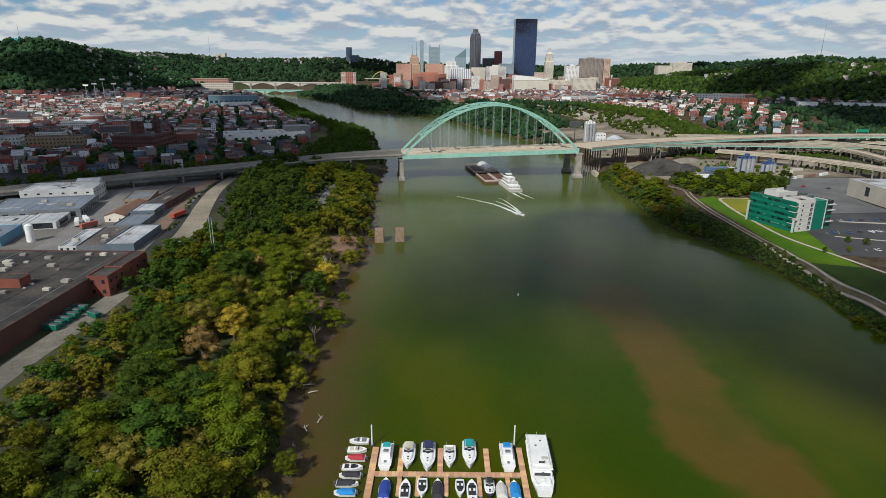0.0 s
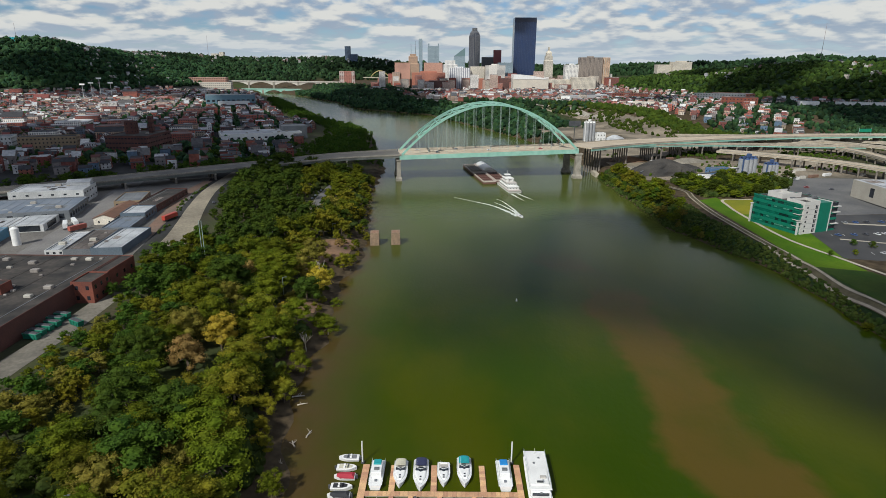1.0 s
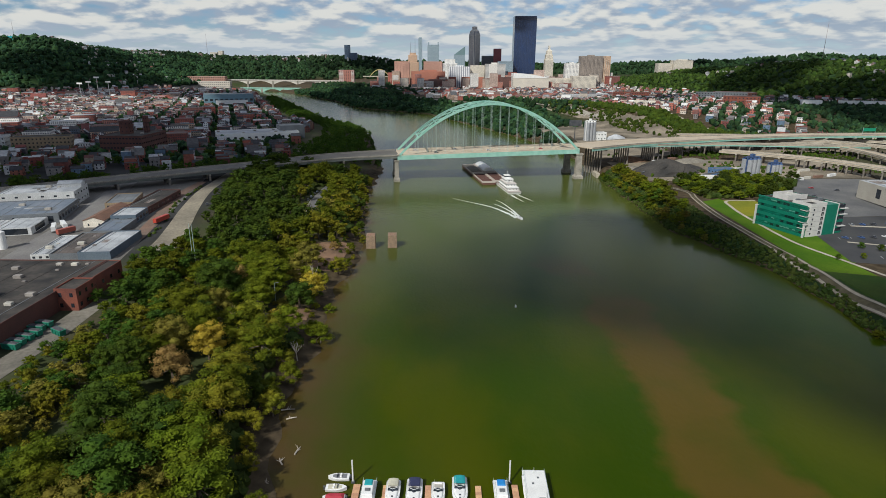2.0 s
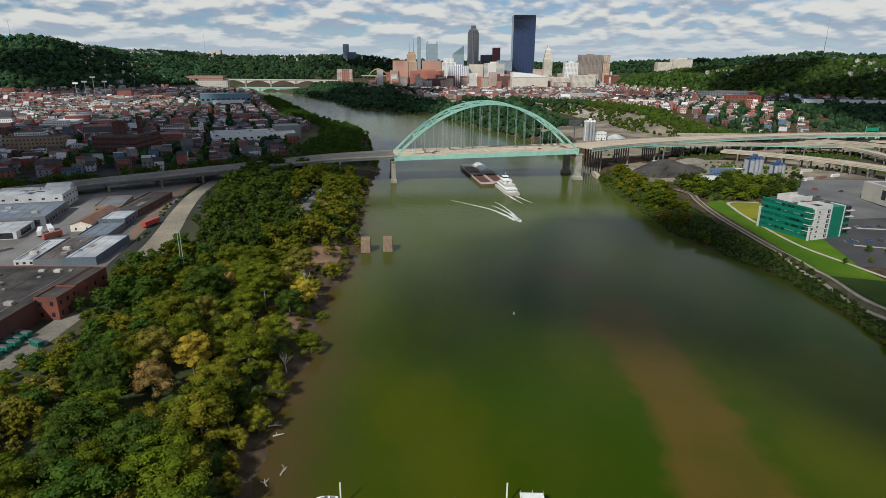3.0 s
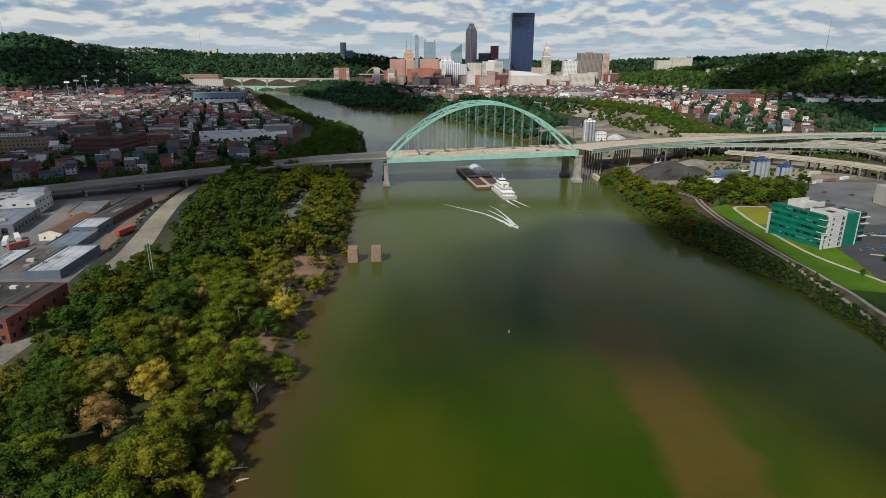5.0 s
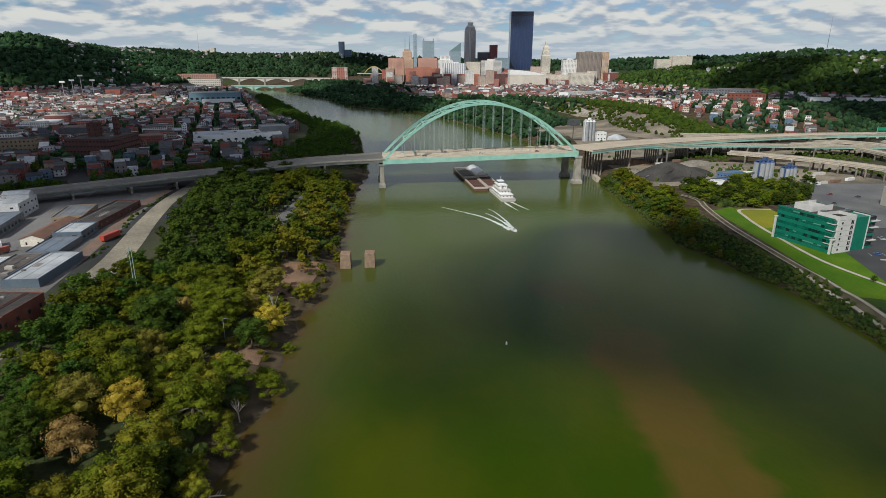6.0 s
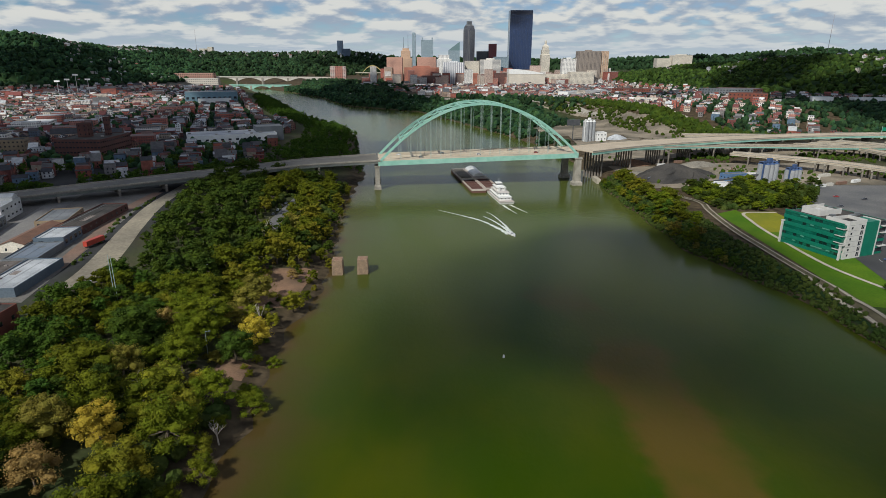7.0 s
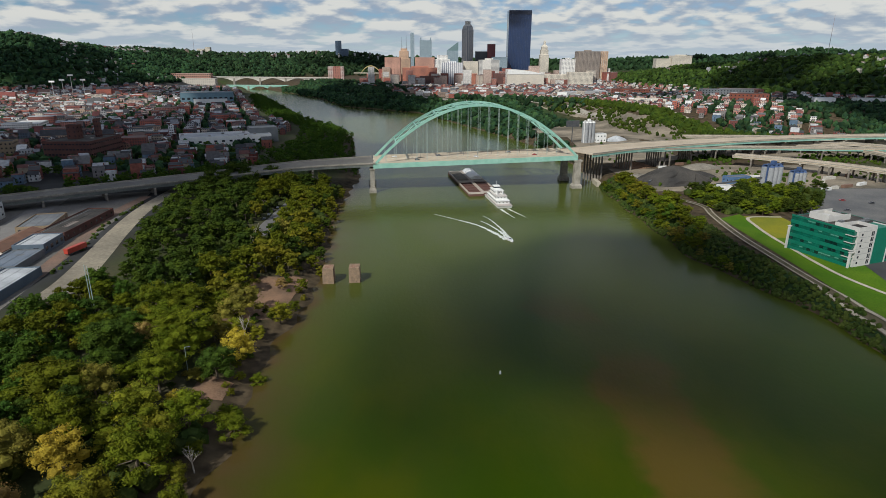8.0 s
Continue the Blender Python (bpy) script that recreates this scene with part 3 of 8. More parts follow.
def viaduct(name, pts, widths, label, group="", girder=None, every=28.0, thick=2.2, column=1.6, rows=0, first=14.0, road=None):
    """A road on piers: slab, edge girders, parapets, columns with a cap beam."""
    root = thing(name, pose(0, 0, 0), label, "bridge", group)
    line = spline(pts, 8.0)
    total = sum((b - a).length for a, b in zip(line, line[1:]))
    slab, lane, gl, gr, pl, pr = [], [], [], [], [], []
    run, next_pier, stands = 0.0, first, []
    for i, p in enumerate(line):
        if i:
            run += (p - line[i - 1]).length
        d = line[min(i + 1, len(line) - 1)] - line[max(i - 1, 0)]
        side = Vector((d.y, -d.x, 0)).normalized()
        w = float(np.interp(run / total, np.linspace(0, 1, len(widths)), widths)) / 2
        sec = lambda u0, u1, z0, z1: [tuple(p + side * u + Vector((0, 0, z))) for u, z in ((u0, z0), (u1, z0), (u1, z1), (u0, z1))]
        slab.append(sec(-w, w, -0.7, 0))
        lane.append(sec(-w * 0.72, w * 0.72, 0.004, 0.03))
        gl.append(sec(-w + 0.4, -w + 1.0, -thick, -0.7))
        gr.append(sec(w - 1.0, w - 0.4, -thick, -0.7))
        pl.append(sec(-w, -w + 0.4, 0, 0.95))
        pr.append(sec(w - 0.4, w, 0, 0.95))
        if run >= next_pier:
            stands.append((p.copy(), side.copy(), w))
            next_pier += every
    part("deck", Geo().loft(slab), road or DECK_SHADED, root)
    part("carriageway", Geo().loft(lane), ROADWAY if road else CARRIAGEWAY, root, "driving surface between the parapets")
    for ring in (gl, gr):
        part("girder", Geo().loft(ring), girder or CONCRETE, root)
    for ring in (pl, pr):
        part("parapet", Geo().loft(ring), CONCRETE_OLD, root)
    for p, side, w in stands:
        foot = ground_z(p.x, p.y) - 1
        if p.z - thick - foot < 2.5:
            continue
        part("cap_beam", Geo().beam(p + side * (w - 0.6) + Vector((0, 0, -thick - 0.7)), p - side * (w - 0.6) + Vector((0, 0, -thick - 0.7)), 1.6, 1.4), CONCRETE_OLD, root)
        n = rows or (2 if w < 9 else 3 if w < 16 else 4)
        for k in range(n):
            q = p + side * (w - 2) * (0.6 if n == 7 else 1) * (2 * k / (n - 1) - 1)
            part("column", Geo().tube((q.x, q.y, foot), (q.x, q.y, p.z - thick - 1.3), column / 2 * 1.1, column / 2, 10), COLUMN, root)
    return root


def arch_bridge():
    """Tied arch of 189 m: two box ribs, hangers, bracing, stiffened deck and two river piers."""
    root = thing("arch_bridge", pose(-43, 617.6, 0, 0, 0, 6.81), "pale green steel tied-arch road bridge over the river", "bridge")
    span, wide = 188.5, 41.0
    zd = lambda s: 26.6 + 0.0245 * s
    za = lambda s: zd(s) - 0.4 + 48.2 * (1 - ((s - 94.3) / 92.3) ** 2)
    xs = np.linspace(0, span, 40)
    part("deck", Geo().loft([[(s, -0.6, zd(s) - 1.0), (s, wide + 0.6, zd(s) - 1.0), (s, wide + 0.6, zd(s)), (s, -0.6, zd(s))] for s in xs]), DECK, root, "pale concrete roadway")
    for y in (0.0, wide):
        part("tie_girder", Geo().loft([[(s, y - 0.7, zd(s) - 4.6), (s, y + 0.7, zd(s) - 4.6), (s, y + 0.7, zd(s) - 0.2), (s, y - 0.7, zd(s) - 0.2)] for s in xs]), STEEL_GREEN, root)
        part("parapet", Geo().loft([[(s, y - 0.25, zd(s)), (s, y + 0.25, zd(s)), (s, y + 0.2, zd(s) + 1.1), (s, y - 0.2, zd(s) + 1.1)] for s in xs]), CONCRETE, root)
        ring = []
        for s in np.linspace(1.5, span - 1.5, 61):
            slope = math.atan2(za(s + 0.5) - za(s - 0.5), 1.0)
            nx, nz = -math.sin(slope), math.cos(slope)
            ring.append([(s + nx * k, y + j, za(s) + nz * k) for k, j in ((-1.05, -0.7), (-1.05, 0.7), (1.05, 0.7), (1.05, -0.7))])
        part("arch_rib", Geo().loft(ring), STEEL_GREEN, root)
        for k in range(1, 20):
            s = 2.3 + k * 9.2
            for d in (-0.35, 0.35):
                part("hanger", Geo().tube((s + d, y, zd(s)), (s + d, y, za(s) - 0.9), 0.10, n=5), CABLE, root)
    part("median", Geo().loft([[(s, wide / 2 - 0.4, zd(s)), (s, wide / 2 + 0.4, zd(s)), (s, wide / 2 + 0.2, zd(s) + 0.9), (s, wide / 2 - 0.2, zd(s) + 0.9)] for s in xs]), CONCRETE, root)
    nodes = [2.3 + k * 9.2 for k in range(1, 20)]
    for s in nodes[1:-1:2]:
        part("cross_strut", Geo().beam((s, 0.9, za(s)), (s, wide - 0.9, za(s)), 1.1, 1.6), STEEL_GREEN, root)
    for a, b in zip(nodes[1:-1:2], nodes[3:-1:2]):
        for y0, y1 in ((0.9, wide / 2), (wide - 0.9, wide / 2), (wide / 2, 0.9), (wide / 2, wide - 0.9)):
            part("diagonal_brace", Geo().beam((a, y0, za(a)), (b, y1, za(b)), 0.7, 0.9), STEEL_GREEN, root)
    for s in np.linspace(6, span - 6, 20):
        part("floor_beam", Geo().box(s - 0.35, s + 0.35, 0.8, wide - 0.8, zd(s) - 3.4, zd(s) - 1.0), STEEL_GREEN, root)
    for s, top in ((-1.0, zd(0) - 4.6), (span + 0.5, zd(span) - 4.6)):
        heavy = 1.0 if s < 0 else 1.5
        for y in (1.5, wide - 1.5):
            rect = lambda u, v, z: [(s - u, y - v, z), (s + u, y - v, z), (s + u, y + v, z), (s - u, y + v, z)]
            part("pier_column", Geo().loft([rect(3.2 * heavy, 3.6, -5), rect(3.2 * heavy, 3.6, 2.6), rect(2.2 * heavy, 2.6, 4.4), rect(1.9 * heavy, 2.3, top - 2.2), rect(2.6 * heavy, 2.8, top - 1.2), rect(2.6 * heavy, 2.8, top)]), CONCRETE_OLD, root)
        part("pier_cap", Geo().box(s - 1.6, s + 1.6, 3.6, wide - 3.6, top - 4.2, top - 1.4), CONCRETE_OLD, root)
    for k in range(1, 14):
        s = 4 + k * 13.4
        pole = part("light_pole", Geo().tube((s, wide / 2, zd(s) + 0.9), (s, wide / 2, zd(s) + 9.5), 0.12, 0.08, 6).beam((s, wide / 2 - 1.8, zd(s) + 9.4), (s, wide / 2 + 1.8, zd(s) + 9.5), 0.12, 0.12), DARK_STEEL, root)
    return root


arch_bridge()
viaduct("approach_viaduct", [(-45, 637, 26.6), (-108, 623, 24.5), (-160, 591, 23), (-245, 530, 22), (-318, 478, 20.5), (-420, 405, 18.5), (-560, 300, 16.5)], (41, 30, 25, 23, 22, 22, 22),
        "grey concrete bridge approach on columns, toned down as shaded", girder=mk("weathered_girder", (0.16, 0.17, 0.15), (0.10, 0.11, 0.10), 0.8, 0.1, 1.5), every=34, thick=2.8, column=2.0, first=52.0)
viaduct("approach_viaduct", [(147, 660, 31.3), (205, 699, 31), (290, 739, 30.5), (375, 772, 30), (460, 798, 29.5), (545, 815, 29), (660, 828, 28.5), (800, 834, 28)], (41, 37, 31, 26, 22, 20, 20, 20),
        "elevated concrete approach road with green girders", girder=STEEL_GREEN, every=44, thick=3.0, column=1.7, rows=7, first=22, road=DECK)
viaduct("ramp_viaduct", [(206, 687, 29.4), (285, 722, 27), (360, 737, 25.5), (440, 741, 24), (520, 752, 22)], (11, 11, 11, 11),
        "curved concrete ramp with green girders", "ramps", STEEL_GREEN, every=62, thick=2.4, first=44, road=DECK)
viaduct("ramp_viaduct", [(318, 700, 22.8), (360, 668, 23), (395, 632, 23), (420, 590, 22.8), (440, 540, 22), (455, 480, 21)], (15, 15, 15),
        "concrete ramp on round columns", "ramps", CONCRETE, every=14, thick=2.0, road=DECK)
viaduct("ramp_viaduct", [(300, 775, 22), (400, 790, 22), (470, 770, 21.5), (490, 715, 21), (485, 650, 20.5), (480, 590, 20)], (13, 13, 13),
        "concrete ramp on round columns", "ramps", CONCRETE, every=20, thick=2.2, road=DECK)
viaduct("ramp_viaduct", [(430, 800, 24), (500, 785, 23), (545, 740, 22), (565, 680, 21), (580, 600, 20)], (12, 12, 12),
        "concrete ramp on round columns", "ramps", CONCRETE, every=20, thick=2.2, road=DECK)
viaduct("ramp_viaduct", [(330, 862, 22), (450, 855, 22), (560, 820, 21), (640, 760, 20), (700, 700, 19)], (14, 14, 14),
        "concrete ramp on round columns", "ramps", CONCRETE, every=22, thick=2.2, road=DECK)


# ---- trees ----
def crown_mesh(seed, lobes, quads, size, droop=0.0):
    """Unit crown, 1 wide and 1 high from z=0: clumps of small leaf blades over uneven lobes, with gaps between them."""
    rng = np.random.default_rng(seed)
    V, F = [], []
    cs = []
    for i in range(lobes):
        # lobes fill a domed body, wide below the middle and rounded above
        z = 0.10 + 0.72 * (i + rng.uniform(0, 1)) / lobes
        reach = 0.40 * math.sqrt(max(0.02, 1 - ((z - 0.38) / 0.50) ** 2))
        a, r = i * 2.4 + rng.uniform(-0.6, 0.6), reach * math.sqrt(rng.uniform(0.15, 1))
        cs.append((r * math.cos(a), r * math.sin(a), z, rng.uniform(0.085, 0.205) * (1.1 - 0.3 * z)))
    cs.append((0, 0, 0.42, 0.24))
    cs.append((0, 0, 0.66, 0.20))
    lobes = len(cs)
    per = quads // lobes
    for cx, cy, cz, cr in cs:
        for _ in range(per):
            d = rng.normal(size=3)
            d /= np.linalg.norm(d)
            if d[2] < -0.2:
                d[2] *= -0.7
            rad = cr * rng.uniform(0.62, 1.20)
            p = np.array((cx, cy, cz)) + d * rad * np.array((1.05, 1.05, 0.85))
            n = d + rng.normal(size=3) * 0.36 + np.array((0, 0, 0.18 - droop))
            n /= np.linalg.norm(n)
            t = np.cross(n, rng.normal(size=3))
            t /= np.linalg.norm(t)
            b = np.cross(n, t)
            s = size * rng.uniform(0.6, 1.25)
            k = len(V)
            V += [tuple(p - t * s), tuple(p - b * s * 0.62 + n * s * 0.2), tuple(p + t * s - n * s * 0.25), tuple(p + b * s * 0.62 + n * s * 0.15)]
            F += [(k, k + 1, k + 2), (k, k + 2, k + 3)]
    ico = bmesh.new()
    bmesh.ops.create_icosphere(ico, subdivisions=1, radius=1)
    iv, jf = [v.co.copy() for v in ico.verts], [[v.index for v in f.verts] for f in ico.faces]
    ico.free()
    for cx, cy, cz, cr in cs:
        k = len(V)
        V += [(cx + q.x * cr * 0.64, cy + q.y * cr * 0.64, cz + q.z * cr * 0.54) for q in iv]
        F += [tuple(i + k for i in q) for q in jf]
    me = bpy.data.meshes.new("crown")
    me.from_pydata(V, [], F)
    return me, cs


def trunk_mesh(seed, cs):
    """A tapered trunk that forks into limbs reaching the lobes of the unit crown."""
    rng = np.random.default_rng(seed)
    gg = Geo()
    fork = (rng.normal() * 0.02, rng.normal() * 0.02, 0.30)
    gg.tube((0, 0, -0.42), fork, 0.028, 0.019, 7)
    for cx, cy, cz, cr in cs[:7]:
        gg.tube(fork, (cx * 0.8, cy * 0.8, cz), 0.013, 0.004, 5)
    return gg.mesh("trunk")


KINDS = []
for k, (mat_, lobes, quads, size) in enumerate(((LEAF, 26, 2440, 0.0211), (LEAF, 32, 2590, 0.0205), (LEAF_DARK, 28, 2360, 0.0211), (LEAF_DARK, 24, 2290, 0.0217),
                                               (LEAF_LIME, 26, 2290, 0.0211), (LEAF, 20, 2140, 0.0222), (LEAF_GOLD, 26, 2140, 0.0205), (LEAF_RUST, 24, 2140, 0.0205), (LEAF_LIME, 20, 1920, 0.0222), (LEAF_OLIVE, 28, 2360, 0.0205))):
    crown, lobes_at = crown_mesh(40 + k, lobes, quads, size)
    crown.materials.append(mat_)
    trunk = trunk_mesh(80 + k, lobes_at)
    trunk.materials.append(BARK)
    KINDS.append((crown, trunk))
FAR_KINDS = []
for k, mat_ in enumerate((LEAF, LEAF_DARK, LEAF_LIME, LEAF_OLIVE)):
    crown, lobes_at = crown_mesh(140 + k, 17, 560, 0.049)
    crown.materials.append(mat_)
    trunk = trunk_mesh(180 + k, lobes_at)
    trunk.materials.append(BARK)
    FAR_KINDS.append((crown, trunk))
LIGHT_KINDS = []
for k, mat_ in enumerate((LEAF, LEAF_DARK, SCRUB, LEAF_DARK)):
    crown, lobes_at = crown_mesh(240 + k, 8, 140, 0.078)
    crown.materials.append(mat_)
    trunk = Geo().tube((0, 0, -0.42), (0, 0, 0.35), 0.028, 0.015, 5).mesh("trunk")
    trunk.materials.append(BARK)
    LIGHT_KINDS.append((crown, trunk))
WORDS = ("broad green riverside tree", "broad green riverside tree", "dark green leafy riverside tree", "dark green leafy riverside tree", "yellow-green leafy riverside tree", "green leafy tree with loose crown",
         "golden yellow autumn tree", "rusty brown autumn tree", "low yellow-green shrub-like tree", "olive-brown early autumn tree")
FAR_OF = (0, 0, 1, 1, 2, 0, 2, 3, 2, 3)


def tree(x, y, high, wide, kind, rng, group, far=False):
    """A tree whose crown, wide metres across, starts low on the trunk."""
    crown, trunk = (FAR_KINDS if far else KINDS)[kind]
    base = ground_z(x, y) - 0.3
    ch = high * 0.86
    root = thing("tree", pose(x, y, base, 0, 0, rng.uniform(0, 360)), ("green leafy tree on the river bank" if far else WORDS[kind]), "tree", group)
    grow = Matrix.Translation((0, 0, high - ch)) @ Matrix.Diagonal((wide, wide * rng.uniform(0.85, 1.15), ch, 1))
    part("trunk", trunk, None, root, m=grow)
    part("crown", crown, None, root, m=grow)
    return root


def inside(x, y, spots):
    return any((x - a) ** 2 + (y - b) ** 2 < r * r for a, b, r in spots)


def belt(seed, y0, y1, near, away, gap, group, tall, mix, far=False, clear=(), side=-1, joined=None, spread=(0.8, 1.1)):
    """Trees scattered between two lines along a shore: near and away give the distance from the water at each y.
    joined: past that y the trees are one thicket instead of single trees."""
    rng = np.random.default_rng(seed)
    y, rest = y0, []
    while y < y1:
        shore = float(left_shore(y) if side < 0 else right_shore(y))
        d, end = float(near(y)), float(away(y))
        while d < end:
            px, py = shore + side * (d + rng.uniform(-0.35, 0.35) * gap), y + rng.uniform(-0.4, 0.4) * gap
            if not inside(px, py, clear):
                h = rng.uniform(*tall) * (0.6 if d < near(y) + 5 or d > end - 9 else 1)
                w, k = h * rng.uniform(*spread), int(rng.choice(mix((d - near(y)) / max(1, end - near(y))) if callable(mix) else mix))
                if joined is None or py < joined:
                    tree(px, py, h, w, k, rng, group, far)
                else:
                    rest.append((px, py, h, w, k if far else FAR_OF[k], rng.uniform(0, 360)))
            d += gap * rng.uniform(0.85, 1.2)
        y += gap * 0.95
    if rest:
        thicket("riverside_thicket", "dense belt of " + group, rest, LIGHT_KINDS if far and "lane" not in group else FAR_KINDS)


def thicket(name, label, spots, kinds=None):
    """Many trees as one thing of kind stuff: trunks and, for each foliage, crowns."""
    root = thing(name, pose(0, 0, 0), label, "trees", kind="stuff")
    stock, kinds = {}, kinds or FAR_KINDS
    for part_name in ("crowns", "trunks"):
        for kind in range(len(kinds)):
            me = kinds[kind][part_name == "trunks"]
            v = np.array([p.co[:] for p in me.vertices])
            f = [tuple(q.vertices) for q in me.polygons]
            key = (part_name, me.materials[0].name)
            V, F, mat_ = stock.setdefault(key, ([], [], me.materials[0]))
            for x, y, h, w, k, turn in spots:
                if k != kind:
                    continue
                a, start = radians(turn), sum(len(q) for q in V)
                p = v * np.array((w, w, 0.86 * h))
                p = np.stack((p[:, 0] * math.cos(a) - p[:, 1] * math.sin(a) + x, p[:, 0] * math.sin(a) + p[:, 1] * math.cos(a) + y, p[:, 2] + ground_z(x, y) - 0.3 + 0.14 * h), -1)
                V.append(p)
                F.extend(tuple(i + start for i in q) for q in f)
    for (part_name, _), (V, F, mat_) in stock.items():
        if V:
            me = bpy.data.meshes.new(part_name)
            me.from_pydata(np.concatenate(V).tolist(), [], F)
            part(part_name, me, mat_, root)
    return root


CLEAR = [(-72, 372, 9), (-66, 352, 8), (-60, 362, 7), (-75, 330, 6), (-62, 300, 6), (-64, 306, 5), (-101, 452, 10), (-101, 470, 11), (-101, 488, 11), (-101, 506, 12), (-101, 526, 12), (-101, 548, 12), (-84, 224, 12), (-90, 206, 10), (-61, 300, 13), (-61, 273, 8), (-57, 279, 7), (-60, 355, 8), (-66, 363, 8), (-62, 378, 8), (-56, 386, 6), (-70, 262, 5), (-132, 128, 11), (-108, 172, 6), (-112, 300, 5), (-110, 318, 4)]
line = lambda ys, ds: (lambda y: np.interp(y, ys, ds))
belt(5, 96, 348, line((90, 160, 240, 280, 330, 400, 610), (6, 4, 4, 2, 8, 3, 3)), line((90, 120, 150, 180, 260, 300, 345, 400, 500, 610), (118, 100, 80, 66, 64, 72, 88, 103, 120, 118)), 11.6,
     "riverside trees", (9, 21), lambda q: [0, 1, 4, 4, 5, 9, 9, 8, 2] if q < 0.4 else [0, 1, 2, 3, 5, 4, 0, 9] if q < 0.68 else [2, 3, 2, 3, 0, 1], clear=CLEAR, spread=(0.9, 1.3))
# foliage choice imitates light: golden as sunlit by the river, dark as shaded inland
belt(10, 350, 612, line((330, 400, 610), (8, 3, 3)), line((345, 400, 500, 610), (86, 100, 118, 116)), 13.2,
     "riverside trees by the bridge", (11, 21), lambda q: [0, 1, 4, 4, 5, 9, 2, 0, 1] if q < 0.34 else [0, 2, 3, 5, 4, 0] if q < 0.48 else [2, 3, 2, 3, 2, 3], clear=CLEAR, joined=0, spread=(0.85, 1.2))
belt(11, 266, 348, line((266, 300, 348), (66, 72, 84)), line((266, 300, 330, 348), (97, 100, 103, 97)), 8.6, "dark trees between lane and yard", (9, 15.5), [2, 3, 2, 3, 0], joined=0, clear=[(-160, 352, 6), (-163, 345, 6)], spread=(0.9, 1.25))
belt(9, 112, 352, line((112, 150, 180, 260, 300, 352), (90, 74, 62, 60, 68, 82)), line((112, 150, 260, 300, 352), (104, 92, 89, 92, 98)), 6.6, "low trees beside the factory lane", (5.5, 11), [0, 0, 1, 1, 2, 3], far=True, clear=[(-145, 232, 7), (-147, 205, 5), (-132, 128, 9)], spread=(0.95, 1.35), joined=0)
rng = np.random.default_rng(3)
for x, y, h, w, k in ((-84.5, 226.5, 18.5, 17, 6), (-90, 207, 17, 15, 7), (-70, 262, 9, 9, 6), (-68, 318, 10, 9, 4), (-61, 300, 15, 16.5, 6), (-52, 352, 6.5, 7, 0), (-97, 300, 13, 10, 7), (-63, 372, 7, 7, 7), (-76, 338, 8, 6, 4), (-58, 338, 6, 5, 2), (-67, 268, 5, 6, 0), (-57, 288, 4, 5, 4), (-71, 282, 6, 7, 9), (-79, 362, 7, 8, 4), (-56, 346, 4, 5, 5), (-68, 390, 6, 7, 4), (-74, 350, 5, 6, 8)):
    tree(x, y, h, w, k, rng, "riverside trees")
belt(6, 690, 1900, lambda y: 4, line((690, 780, 900, 1100, 1500, 1900), (100, 90, 72, 80, 70, 50)), 12.5, "riverside trees beyond the bridge", (10, 16), [1, 1, 1, 3, 3], far=True, joined=0)
belt(7, 180, 470, lambda y: 0.5, line((180, 300, 380, 440, 470), (4, 4, 9, 15, 18)), 4.8, "scrub on the far bank", (1.6, 3.6), [2, 2, 1, 3], far=True, side=1, joined=0, spread=(1.1, 1.6))
belt(8, 400, 645, lambda y: 4, line((405, 470, 520, 560, 645), (10, 18, 32, 30, 22)), 9.0, "right bank trees", (9, 16), [0, 0, 0, 2, 1, 1, 3], far=True, side=1, spread=(0.9, 1.3))

for x, y, h, w, k in ((199, 263, 5, 7, 0), (203, 254, 6, 8, 1), (199, 247, 5, 7, 0), (205, 241, 6.5, 8, 2), (201, 232, 6, 8, 0), (206, 222, 7, 9, 1)):
    tree(x, y, h, w, k, rng, "bushes above the far bank", True)


def woods(name, label, seed, count, area, size, keep, fine=False, mat_=None):
    """Far woodland as one mesh of many uneven crowns."""
    rng = np.random.default_rng(seed)
    ico = bmesh.new()
    bmesh.ops.create_icosphere(ico, subdivisions=2 if fine else 1, radius=1)
    iv = np.array([v.co[:] for v in ico.verts])
    jf = np.array([[v.index for v in f.verts] for f in ico.faces])
    ico.free()
    x, y = rng.uniform(area[0], area[1], count), rng.uniform(area[2], area[3], count)
    ok = keep(x, y, rng)
    x, y = x[ok], y[ok]
    z = height(x, y)
    n = len(x)
    s = rng.uniform(size[0], size[1], (n, 1, 1)) * np.stack((np.ones(n), rng.uniform(0.8, 1.2, n), rng.uniform(0.8, 1.25, n)), -1)[:, None, :]
    bumps = rng.uniform(0.62, 1.3, (n, len(iv), 1))
    V = iv[None] * s * bumps + np.stack((x, y, z), -1)[:, None, :] + np.array((0, 0, 0.55)) * s
    F = jf[None] + (np.arange(n) * len(iv))[:, None, None]
    me = bpy.data.meshes.new(name)
    me.from_pydata(V.reshape(-1, 3).tolist(), [], F.reshape(-1, 3).tolist())
    me.materials.append(mat_ or FAR_LEAF)
    return tagged(new(name, me), label, "trees", kind="stuff")


def off_line(x, y, points, wide):
    """True where a place is farther than wide from the line through the points."""
    best = np.full(len(x), 1e9)
    for (ax, ay), (bx, by) in zip(points, points[1:]):
        dx, dy = bx - ax, by - ay
        t = np.clip(((x - ax) * dx + (y - ay) * dy) / (dx * dx + dy * dy), 0, 1)
        best = np.minimum(best, np.hypot(x - ax - t * dx, y - ay - t * dy))
    return best > wide


BLUFF_ROAD = [(-420, 2140), (-190, 1800), (-40, 1590), (110, 1420), (225, 1250), (300, 1080)]
